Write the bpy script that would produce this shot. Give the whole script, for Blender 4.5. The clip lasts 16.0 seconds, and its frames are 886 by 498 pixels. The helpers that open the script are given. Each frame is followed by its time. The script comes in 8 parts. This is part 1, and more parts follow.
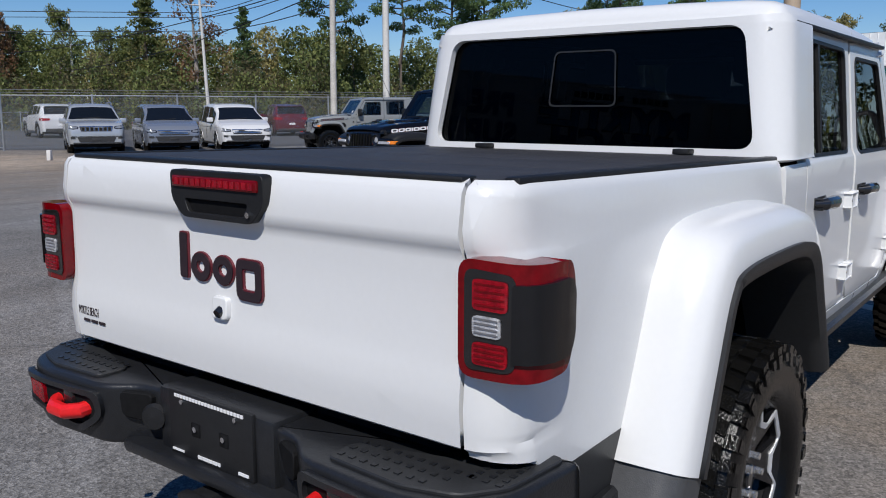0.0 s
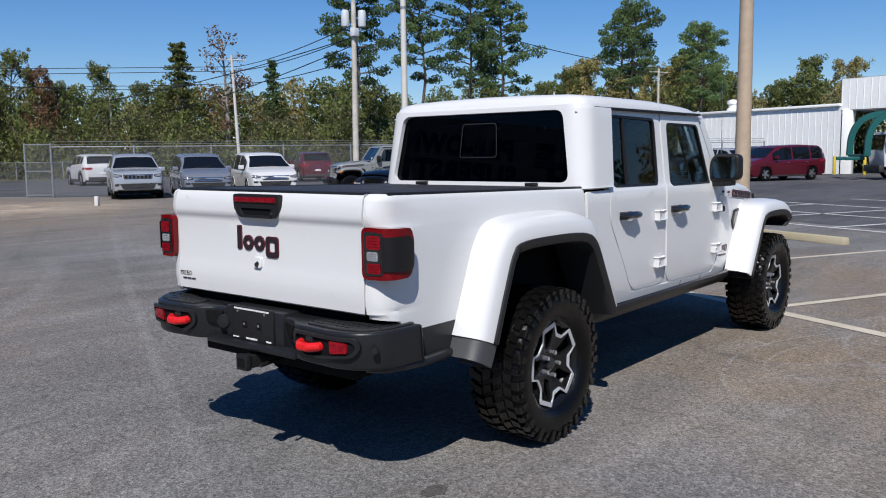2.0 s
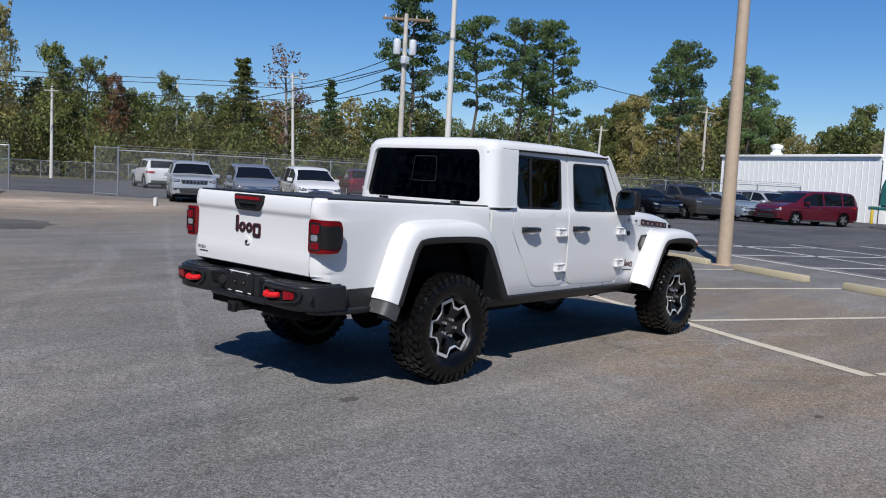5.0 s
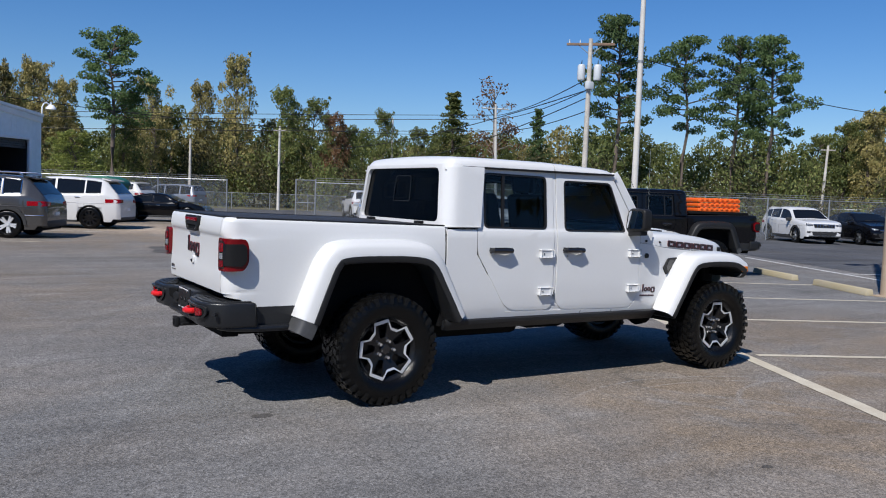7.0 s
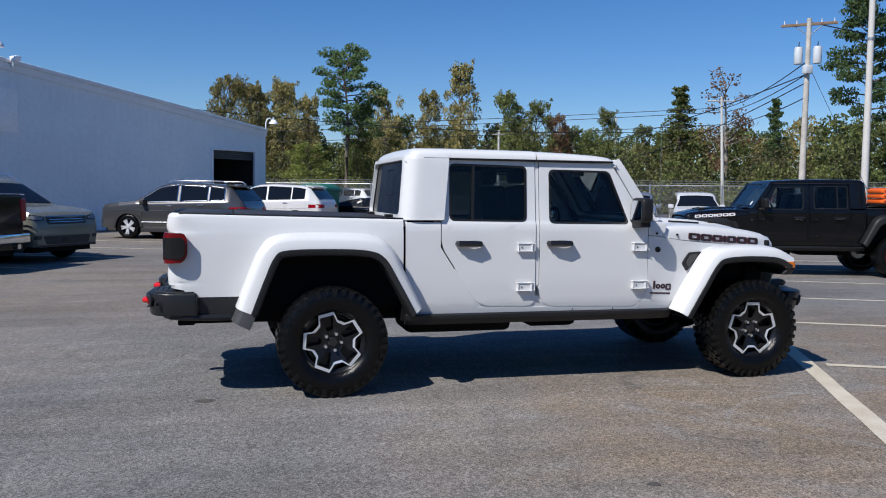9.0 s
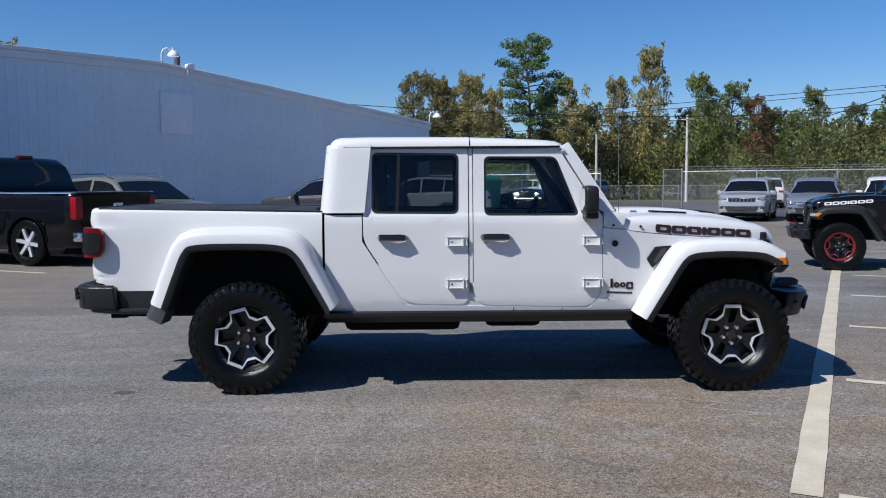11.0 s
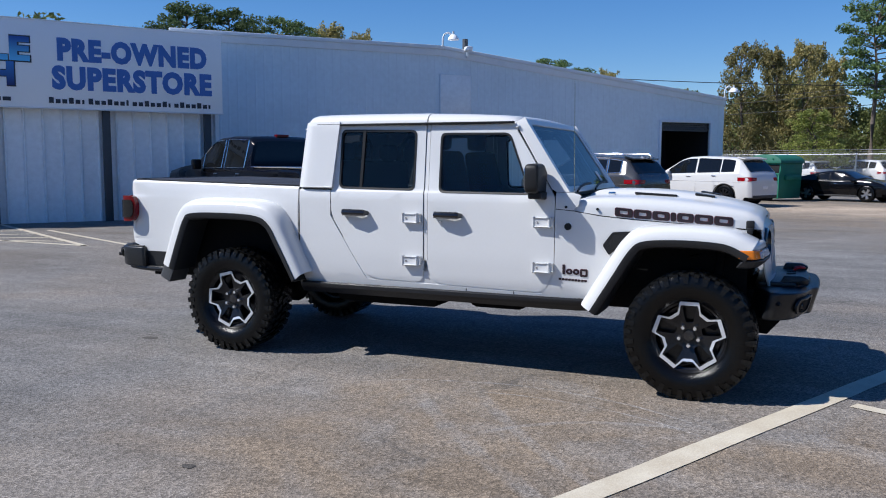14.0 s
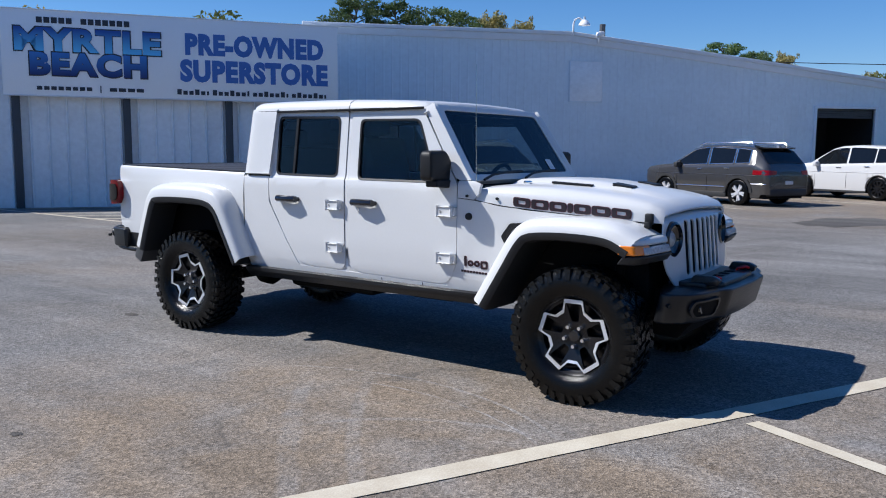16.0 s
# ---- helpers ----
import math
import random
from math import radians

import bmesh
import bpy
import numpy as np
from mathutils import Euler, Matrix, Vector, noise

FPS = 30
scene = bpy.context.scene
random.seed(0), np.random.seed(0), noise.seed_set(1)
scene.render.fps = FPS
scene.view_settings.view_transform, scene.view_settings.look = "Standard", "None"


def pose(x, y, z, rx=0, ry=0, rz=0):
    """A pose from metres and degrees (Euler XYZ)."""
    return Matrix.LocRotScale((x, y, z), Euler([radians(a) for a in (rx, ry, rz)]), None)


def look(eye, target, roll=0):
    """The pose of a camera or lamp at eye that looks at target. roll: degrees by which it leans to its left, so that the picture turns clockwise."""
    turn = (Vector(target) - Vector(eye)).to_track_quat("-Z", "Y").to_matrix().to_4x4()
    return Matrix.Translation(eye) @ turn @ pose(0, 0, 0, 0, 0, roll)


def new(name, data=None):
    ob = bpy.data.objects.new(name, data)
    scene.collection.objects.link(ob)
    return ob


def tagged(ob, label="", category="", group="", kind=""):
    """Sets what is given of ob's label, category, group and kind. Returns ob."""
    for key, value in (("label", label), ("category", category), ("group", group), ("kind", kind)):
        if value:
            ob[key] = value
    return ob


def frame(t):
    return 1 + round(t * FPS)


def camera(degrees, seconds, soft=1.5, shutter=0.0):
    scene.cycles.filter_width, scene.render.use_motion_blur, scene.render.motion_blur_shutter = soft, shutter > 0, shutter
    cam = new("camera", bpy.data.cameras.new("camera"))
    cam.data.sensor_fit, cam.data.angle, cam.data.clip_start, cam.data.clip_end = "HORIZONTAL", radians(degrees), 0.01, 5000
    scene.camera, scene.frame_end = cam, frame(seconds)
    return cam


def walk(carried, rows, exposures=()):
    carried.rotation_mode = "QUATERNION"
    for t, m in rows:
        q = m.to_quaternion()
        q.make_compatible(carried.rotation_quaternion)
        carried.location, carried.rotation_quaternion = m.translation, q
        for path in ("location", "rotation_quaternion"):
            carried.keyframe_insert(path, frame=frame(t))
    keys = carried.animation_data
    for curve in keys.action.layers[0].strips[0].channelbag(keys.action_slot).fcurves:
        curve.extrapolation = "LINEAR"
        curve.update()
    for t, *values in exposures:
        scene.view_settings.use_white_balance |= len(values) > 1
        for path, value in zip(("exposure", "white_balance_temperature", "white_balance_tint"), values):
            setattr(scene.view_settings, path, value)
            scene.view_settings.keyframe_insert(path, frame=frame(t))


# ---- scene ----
cam = camera(56.1, 16.0, 1.05)

PATH = [
    (0, (-2.37, -1.568, 1.466), (-0.803, -0.371, 1.134), 0.0),
    (0.5, (-2.705, -1.996, 1.47), (-1.163, -0.756, 1.174), -0.2),
    (1, (-3.016, -2.418, 1.484), (-1.486, -1.158, 1.217), -0.5),
    (1.5, (-3.344, -2.798, 1.499), (-1.814, -1.533, 1.256), -0.7),
    (2, (-3.647, -3.151, 1.502), (-2.108, -1.894, 1.275), -0.7),
    (2.5, (-3.982, -3.478, 1.507), (-2.431, -2.234, 1.296), -0.4),
    (3, (-4.287, -3.757, 1.526), (-2.72, -2.53, 1.327), 0.3),
    (3.5, (-4.552, -4.061, 1.532), (-2.978, -2.836, 1.343), 0.9),
    (4, (-4.693, -4.367, 1.528), (-3.13, -3.118, 1.345), 1.7),
    (4.5, (-4.689, -4.672, 1.52), (-3.16, -3.378, 1.342), 2.5),
    (5, (-4.519, -4.975, 1.514), (-3.05, -3.616, 1.341), 2.9),
    (5.5, (-4.163, -5.274, 1.513), (-2.786, -3.832, 1.352), 2.9),
    (6, (-3.737, -5.614, 1.524), (-2.465, -4.077, 1.379), 2.6),
    (6.5, (-3.251, -5.868, 1.521), (-2.091, -4.244, 1.39), 2.2),
    (7, (-2.78, -6.194, 1.525), (-1.74, -4.49, 1.399), 2.0),
    (7.5, (-2.292, -6.395, 1.495), (-1.381, -4.618, 1.367), 1.7),
    (8, (-1.792, -6.651, 1.492), (-1.024, -4.809, 1.362), 1.3),
    (8.6, (-1.166, -6.85, 1.488), (-0.56, -4.939, 1.356), 0.9),
    (9.25, (-0.442, -6.931, 1.507), (-0.007, -4.971, 1.371), 0.5),
    (9.9, (0.283, -6.923, 1.525), (0.553, -4.938, 1.384), 0.1),
    (10.5, (0.913, -6.883, 1.521), (1.035, -4.892, 1.373), -0.2),
    (11, (1.394, -6.797, 1.497), (1.402, -4.803, 1.341), -0.4),
    (11.5, (1.909, -6.816, 1.487), (1.79, -4.826, 1.326), -0.6),
    (12, (2.367, -6.701, 1.474), (2.112, -4.725, 1.301), -0.7),
    (12.5, (2.831, -6.609, 1.467), (2.436, -4.657, 1.288), -0.5),
    (13, (3.242, -6.496, 1.468), (2.712, -4.577, 1.281), -0.2),
    (13.5, (3.64, -6.348, 1.47), (2.981, -4.47, 1.273), 0.2),
    (14, (4.081, -6.23, 1.478), (3.301, -4.4, 1.273), 0.2),
    (14.5, (4.435, -6, 1.476), (3.547, -4.221, 1.265), 0.1),
    (15, (4.867, -5.807, 1.477), (3.883, -4.079, 1.26), 0.2),
    (15.5, (5.228, -5.531, 1.458), (4.16, -3.854, 1.235), 0.2),
    (16, (5.6, -5.244, 1.472), (4.459, -3.618, 1.239), 0.4),
]
walk(cam, [(t, look(eye, target, roll)) for t, eye, target, roll in PATH], exposures=[(0, -.15, 6300, 10), (1.5, .0, 6400, 10), (3, .02, 6400, 10), (8, .06, 6330, 10), (12.5, .17, 6190, 10), (16, .30, 6130, 10)])

# ---------------------------------------------------------------- light
SUN_DIR = Vector((0.79, 0.50, -1.0)).normalized()      # the way the light travels
sun_data = bpy.data.lights.new("sun", "SUN")
sun_data.energy, sun_data.angle, sun_data.color = 5.0, radians(0.5), (1.0, 0.955, 0.895)
sun = new("sun", sun_data)
sun.matrix_world = look((-20, -20, 30), Vector((-20, -20, 30)) + SUN_DIR)
world = bpy.data.worlds.new("sky")
scene.world = world
world.use_nodes = True
wn = world.node_tree
wn.nodes.clear()
w_sky = wn.nodes.new("ShaderNodeTexSky")
w_sky.sky_type, w_sky.sun_disc = "NISHITA", False
w_sky.sun_elevation = math.asin(-SUN_DIR.z)
w_sky.sun_rotation = math.atan2(-SUN_DIR.x, -SUN_DIR.y)
w_sky.air_density, w_sky.dust_density, w_sky.ozone_density = 1.0, 0.0, 4.0
w_bg = wn.nodes.new("ShaderNodeBackground")
w_bg.inputs["Strength"].default_value = 0.078
w_out = wn.nodes.new("ShaderNodeOutputWorld")
w_sat = wn.nodes.new("ShaderNodeHueSaturation")
w_sat.inputs["Saturation"].default_value = 1.25
wn.links.new(w_sky.outputs[0], w_sat.inputs["Color"])
w_tint = wn.nodes.new("ShaderNodeMix")
w_tint.data_type, w_tint.blend_type = "RGBA", "MULTIPLY"
w_tint.inputs["Factor"].default_value = 1.0
w_tint.inputs["B"].default_value = (0.92, 1.0, 1.20, 1)
wn.links.new(w_sat.outputs[0], w_tint.inputs["A"])
wn.links.new(w_tint.outputs["Result"], w_bg.inputs["Color"])
wn.links.new(w_bg.outputs[0], w_out.inputs["Surface"])


# ---------------------------------------------------------------- materials
def mat(name, color, rough=0.5, metal=0.0, var=0.12, scale=3.0, fine=60.0, bump=0.0, bump_scale=80.0,
        coat=0.0, per_object=0.0, alt=None, spec=0.5, emit=None, ior=1.5):
    """A principled material with colour variation at two scales, fine relief and optional second colour."""
    m = bpy.data.materials.new(name)
    m.use_nodes = True
    nt = m.node_tree
    b = nt.nodes["Principled BSDF"]
    b.inputs["Roughness"].default_value = rough
    b.inputs["Metallic"].default_value = metal
    b.inputs["Specular IOR Level"].default_value = spec
    b.inputs["IOR"].default_value = ior
    if coat:
        b.inputs["Coat Weight"].default_value = coat
        b.inputs["Coat Roughness"].default_value = 0.04
    tc = nt.nodes.new("ShaderNodeTexCoord")
    big = nt.nodes.new("ShaderNodeTexNoise")
    big.inputs["Scale"].default_value = scale
    big.inputs["Detail"].default_value = 4
    small = nt.nodes.new("ShaderNodeTexNoise")
    small.inputs["Scale"].default_value = fine
    small.inputs["Detail"].default_value = 3
    nt.links.new(tc.outputs["Object"], big.inputs["Vector"])
    nt.links.new(tc.outputs["Object"], small.inputs["Vector"])
    mixn = nt.nodes.new("ShaderNodeMath")
    mixn.operation = "ADD"
    nt.links.new(big.outputs["Fac"], mixn.inputs[0])
    nt.links.new(small.outputs["Fac"], mixn.inputs[1])
    ramp = nt.nodes.new("ShaderNodeMapRange")
    ramp.inputs["From Min"].default_value, ramp.inputs["From Max"].default_value = 0.7, 1.3
    nt.links.new(mixn.outputs[0], ramp.inputs["Value"])
    mx = nt.nodes.new("ShaderNodeMix")
    mx.data_type = "RGBA"
    c0 = tuple(max(0, c * (1 - var)) for c in color[:3])
    c1 = tuple(min(1, c * (1 + var)) for c in color[:3]) if alt is None else alt
    mx.inputs["A"].default_value, mx.inputs["B"].default_value = (*c0, 1), (*c1, 1)
    nt.links.new(ramp.outputs[0], mx.inputs["Factor"])
    col = mx.outputs["Result"]
    if per_object:
        oi = nt.nodes.new("ShaderNodeObjectInfo")
        hsv = nt.nodes.new("ShaderNodeHueSaturation")
        mr = nt.nodes.new("ShaderNodeMapRange")
        mr.inputs["To Min"].default_value, mr.inputs["To Max"].default_value = 1 - per_object, 1 + per_object
        nt.links.new(oi.outputs["Random"], mr.inputs["Value"])
        nt.links.new(mr.outputs[0], hsv.inputs["Value"])
        nt.links.new(col, hsv.inputs["Color"])
        col = hsv.outputs[0]
    nt.links.new(col, b.inputs["Base Color"])
    if bump:
        bt = nt.nodes.new("ShaderNodeTexNoise")
        bt.inputs["Scale"].default_value = bump_scale
        bt.inputs["Detail"].default_value = 3
        nt.links.new(tc.outputs["Object"], bt.inputs["Vector"])
        bp = nt.nodes.new("ShaderNodeBump")
        bp.inputs["Strength"].default_value = bump
        bp.inputs["Distance"].default_value = 0.01
        nt.links.new(bt.outputs["Fac"], bp.inputs["Height"])
        nt.links.new(bp.outputs[0], b.inputs["Normal"])
    if emit:
        b.inputs["Emission Color"].default_value = (*emit[:3], 1)
        b.inputs["Emission Strength"].default_value = emit[3]
    return m


def glass(name, tint, rough=0.0, ior=1.45):
    """A thin pane: clear body of the given tint and a reflecting face."""
    m = bpy.data.materials.new(name)
    m.use_nodes = True
    nt = m.node_tree
    nt.nodes.clear()
    out = nt.nodes.new("ShaderNodeOutputMaterial")
    tr = nt.nodes.new("ShaderNodeBsdfTransparent")
    tr.inputs["Color"].default_value = (*tint, 1)
    gl = nt.nodes.new("ShaderNodeBsdfGlossy")
    gl.inputs["Roughness"].default_value = rough
    fr = nt.nodes.new("ShaderNodeFresnel")
    fr.inputs["IOR"].default_value = ior
    mx = nt.nodes.new("ShaderNodeMixShader")
    nt.links.new(fr.outputs[0], mx.inputs[0])
    nt.links.new(tr.outputs[0], mx.inputs[1])
    nt.links.new(gl.outputs[0], mx.inputs[2])
    nt.links.new(mx.outputs[0], out.inputs["Surface"])
    return m


M_WHITE = mat("white_paint", (0.655, 0.658, 0.652), 0.30, var=0.012, scale=1.5, coat=0.35, spec=0.35)
M_BLACKPLASTIC = mat("black_plastic", (0.012, 0.0122, 0.013), 0.48, var=0.2, spec=0.3, bump=0.12, bump_scale=300)
M_GREYPLASTIC = mat("grey_plastic", (0.020, 0.0207, 0.022), 0.45, spec=0.35, var=0.15, bump=0.1, bump_scale=300)
M_TIP = mat("pale_grey_plastic", (0.055, 0.056, 0.058), 0.42, spec=0.4, var=0.12, bump=0.08, bump_scale=300)
M_STEELBLACK = mat("powder_coated_steel", (0.013, 0.0137, 0.0155), 0.33, spec=0.42, var=0.2, bump=0.12, bump_scale=220)
M_GLOSSBLACK = mat("gloss_black", (0.012, 0.012, 0.013), 0.12, var=0.1, coat=0.5)
M_NUT = mat("bright_nut_steel", (0.8, 0.81, 0.83), 0.2, metal=0.9, var=0.05)
M_TYRE = mat("tyre_rubber", (0.003, 0.003, 0.003), 0.24, spec=0.26, var=0.25, scale=9, bump=0.25, bump_scale=140)
M_TREAD = mat("tread_rubber", (0.005, 0.0049, 0.0047), 0.20, spec=0.36, var=0.3, scale=9, bump=0.3, bump_scale=160)
M_RIM = mat("rim_black", (0.007, 0.007, 0.008), 0.26, spec=0.4, var=0.2)
M_MACHINED = mat("machined_aluminium", (0.74, 0.75, 0.77), 0.38, metal=0.55, var=0.06)
M_CHROME = mat("chrome", (0.75, 0.76, 0.78), 0.12, metal=1.0, var=0.05)
M_SILVERRIM = mat("silver_rim", (0.5, 0.5, 0.52), 0.3, metal=0.9, var=0.1)
M_REDHOOK = mat("red_enamel", (0.62, 0.012, 0.014), 0.32, var=0.12)
M_REDLENS = mat("red_lens", (0.135, 0.0010, 0.0035), 0.08, var=0.25, scale=20, coat=0.2, spec=0.3)
M_REDBRIGHT = mat("red_reflector", (0.26, 0.002, 0.007), 0.14, var=0.25, scale=60, bump=0.5, bump_scale=400, coat=0.2, spec=0.3)
M_CLEARLENS = mat("clear_lens", (0.50, 0.50, 0.51), 0.22, metal=0.3, var=0.25, scale=90, bump=0.4, bump_scale=300)
M_LAMPGLASS = mat("lamp_glass", (.16, .17, .19), 0.12, var=.3, scale=40, coat=0.5)
M_SMOKED = mat("smoked_plastic", (0.008, 0.008, 0.009), 0.16, var=0.15)
M_AMBER = mat("amber_lens", (0.75, 0.20, 0.01), 0.15, var=0.15, coat=0.5)
M_UNDER = mat("chassis_black", (0.007, 0.007, 0.0075), 0.75, spec=0.12, var=0.3)
M_TONNEAU = mat("tonneau_vinyl", (0.03, 0.03, 0.033), 0.6, var=0.2, bump=0.2, bump_scale=400)
M_SEAT = mat("seat_fabric", (0.010, 0.010, 0.011), 0.85, spec=0.15, var=0.3)
M_DECAL = mat("decal_black", (0.020, 0.012, 0.016), 0.4, var=0.15)
M_DECALRED = mat("decal_red", (0.11, 0.012, 0.02), 0.4, var=0.1)
M_WHITEMARK = mat("white_print", (0.72, 0.72, 0.72), 0.5, var=0.05)
G_TINT = glass("privacy_glass", (0.26, 0.29, 0.32), ior=1.42)
G_REAR = glass("rear_glass", (0.05, 0.055, 0.06), ior=1.25)
G_CLEAR = glass("door_glass", (0.74, 0.82, 0.80))
G_SHIELD = glass("windscreen_glass", (0.30, 0.37, 0.40), ior=1.5)


# ---------------------------------------------------------------- mesh helpers
def mesh_of(bm, name, smooth=35):
    me = bpy.data.meshes.new(name)
    bm.edges.index_update()
    rim = [e.index for e in bm.edges if len(e.link_faces) == 1]
    bm.to_mesh(me)
    bm.free()
    if smooth:
        me.shade_smooth()
        me.set_sharp_from_angle(angle=radians(smooth))
        if rim:
            sharp = me.attributes.get("sharp_edge") or me.attributes.new("sharp_edge", "BOOLEAN", "EDGE")
            for i in rim:
                sharp.data[i].value = True
    return me


def part(name, bm, material, parent, label="", at=None, smooth=35, thick=0.0, bevel=0.0, kind=""):
    """One mesh object under a thing or under a part."""
    ob = new(name, mesh_of(bm, name, smooth) if isinstance(bm, bmesh.types.BMesh) else bm)
    if not ob.data.materials:
        ob.data.materials.append(material)
    ob.parent = parent
    if at is not None:
        ob.matrix_basis = at
    if thick:
        s = ob.modifiers.new("thickness", "SOLIDIFY")
        s.thickness, s.offset = thick, -1
    if bevel:
        v = ob.modifiers.new("edge", "BEVEL")
        v.width, v.segments, v.limit_method, v.angle_limit = bevel, 2, "ANGLE", radians(40)
    return tagged(ob, label=label, kind=kind)


def facing(bm, axis, sign):
    """Turn an open sheet so that its faces look along the given axis."""
    bm.normal_update()
    if sum(f.normal[axis] * f.calc_area() for f in bm.faces) * sign < 0:
        bmesh.ops.reverse_faces(bm, faces=bm.faces[:])
    return bm


def thing(name, at, label, category, group="", kind=""):
    ob = new(name)
    ob.empty_display_size = 0.2
    ob.matrix_basis = at if isinstance(at, Matrix) else Matrix.Translation(at)
    return tagged(ob, label, category, group, kind)


def solo(name, bm, material, label, category, at=None, group="", kind="", smooth=35, **k):
    """A thing that is one mesh."""
    ob = part(name, bm, material, None, at=at, smooth=smooth, **k)
    return tagged(ob, label, category, group, kind)


def box(bm, x0, x1, y0, y1, z0, z1, bev=0.0, seg=2):
    r = bmesh.ops.create_cube(bm, size=1.0)
    vs = r["verts"]
    for v in vs:
        v.co = Vector(((x0 + x1) / 2 + v.co.x * (x1 - x0), (y0 + y1) / 2 + v.co.y * (y1 - y0), (z0 + z1) / 2 + v.co.z * (z1 - z0)))
    if bev:
        es = list({e for v in vs for e in v.link_edges})
        bmesh.ops.bevel(bm, geom=es, offset=bev, segments=seg, affect="EDGES", profile=0.5)
    return bm


def boxed(*a, **k):
    return box(bmesh.new(), *a, **k)


def tube(bm, p0, p1, r0, r1=None, n=12, caps=True):
    p0, p1 = Vector(p0), Vector(p1)
    r1 = r0 if r1 is None else r1
    d = (p1 - p0)
    q = d.to_track_quat("Z", "Y")
    rings = []
    for p, r in ((p0, r0), (p1, r1)):
        rings.append([bm.verts.new(p + q @ Vector((r * math.cos(2 * math.pi * i / n), r * math.sin(2 * math.pi * i / n), 0))) for i in range(n)])
    for i in range(n):
        j = (i + 1) % n
        bm.faces.new((rings[0][i], rings[0][j], rings[1][j], rings[1][i]))
    if caps:
        bm.faces.new(rings[0][::-1])
        bm.faces.new(rings[1])
    return bm


def tubed(*a, **k):
    return tube(bmesh.new(), *a, **k)


def pipe(bm, pts, r, n=8):
    """A round bar along points."""
    pts = [Vector(p) for p in pts]
    rings = []
    for i, p in enumerate(pts):
        d = (pts[min(i + 1, len(pts) - 1)] - pts[max(i - 1, 0)]).normalized()
        q = d.to_track_quat("Z", "Y")
        rr = r[i] if isinstance(r, (list, tuple)) else r
        rings.append([bm.verts.new(p + q @ Vector((rr * math.cos(2 * math.pi * k / n), rr * math.sin(2 * math.pi * k / n), 0))) for k in range(n)])
    skin(bm, rings, True)
    bm.faces.new(rings[0][::-1])
    bm.faces.new(rings[-1])
    return bm


def skin(bm, rings, closed=False):
    for a, b in zip(rings, rings[1:]):
        n = len(a)
        for i in range(n if closed else n - 1):
            j = (i + 1) % n
            try:
                bm.faces.new((a[i], a[j], b[j], b[i]))
            except ValueError:
                pass
    return bm


def lathe(bm, profile, n=48, axis="Y"):
    """Turn (radius, along) points round the axis."""
    rings = []
    for k in range(n):
        a = 2 * math.pi * k / n
        ring = []
        for r, t in profile:
            if axis == "Y":
                ring.append(bm.verts.new((r * math.cos(a), t, r * math.sin(a))))
            else:
                ring.append(bm.verts.new((r * math.cos(a), r * math.sin(a), t)))
        rings.append(ring)
    skin(bm, rings + [rings[0]])
    bmesh.ops.recalc_face_normals(bm, faces=bm.faces[:])
    return bm


def rpoly(pts, r, n=4):
    """A polygon with rounded corners; r: one radius or one for each corner."""
    out = []
    m = len(pts)
    for i, p in enumerate(pts):
        p = Vector(p)
        a, b = Vector(pts[i - 1]), Vector(pts[(i + 1) % m])
        rr = r[i] if isinstance(r, (list, tuple)) else r
        da, db = (a - p), (b - p)
        rr = min(rr, da.length * 0.45, db.length * 0.45)
        if rr < 1e-4:
            out.append(tuple(p))
            continue
        s, e = p + da.normalized() * rr, p + db.normalized() * rr
        for k in range(n + 1):
            t = k / n
            out.append(tuple(s * (1 - t) ** 2 + p * 2 * t * (1 - t) + e * t * t))
    return out


def sheet(outline, holes, fn, cu=(), cv=()):
    """A panel: a flat outline with holes, cut at the given lines and laid onto the surface fn(u, v)."""
    bm = bmesh.new()
    for loop in [outline] + list(holes):
        vs = [bm.verts.new((u, v, 0)) for u, v in loop]
        for i in range(len(vs)):
            bm.edges.new((vs[i - 1], vs[i]))
    bmesh.ops.triangle_fill(bm, use_beauty=True, use_dissolve=False, edges=bm.edges[:], normal=(0, 0, 1))
    for f in bm.faces:
        if f.normal.z < 0:
            f.normal_flip()
    for c in cu:
        bmesh.ops.bisect_plane(bm, geom=bm.verts[:] + bm.edges[:] + bm.faces[:], plane_co=(c, 0, 0), plane_no=(1, 0, 0))
    for c in cv:
        bmesh.ops.bisect_plane(bm, geom=bm.verts[:] + bm.edges[:] + bm.faces[:], plane_co=(0, c, 0), plane_no=(0, 1, 0))
    for v in bm.verts:
        v.co = Vector(fn(v.co.x, v.co.y))
    bm.normal_update()
    return bm


def prism(outline, fn0, fn1):
    """A solid between an outline laid on fn0 and the same on fn1 (each (u, v) to a place)."""
    bm = bmesh.new()
    a = [bm.verts.new(fn0(u, v)) for u, v in outline]
    b = [bm.verts.new(fn1(u, v)) for u, v in outline]
    bm.faces.new(a)
    bm.faces.new(b[::-1])
    skin(bm, [a, b], True)
    bmesh.ops.recalc_face_normals(bm, faces=bm.faces[:])
    return bm


def bevelled(bm, w, seg=2, angle=30):
    bm.normal_update()
    es = [e for e in bm.edges if len(e.link_faces) == 2 and e.calc_face_angle(0) > radians(angle)]
    bmesh.ops.bevel(bm, geom=es, offset=w, segments=seg, affect="EDGES", profile=0.5)
    return bm


def mirrored(bm):
    b = bm.copy()
    for v in b.verts:
        v.co.y = -v.co.y
    bmesh.ops.reverse_faces(b, faces=b.faces[:])
    return b


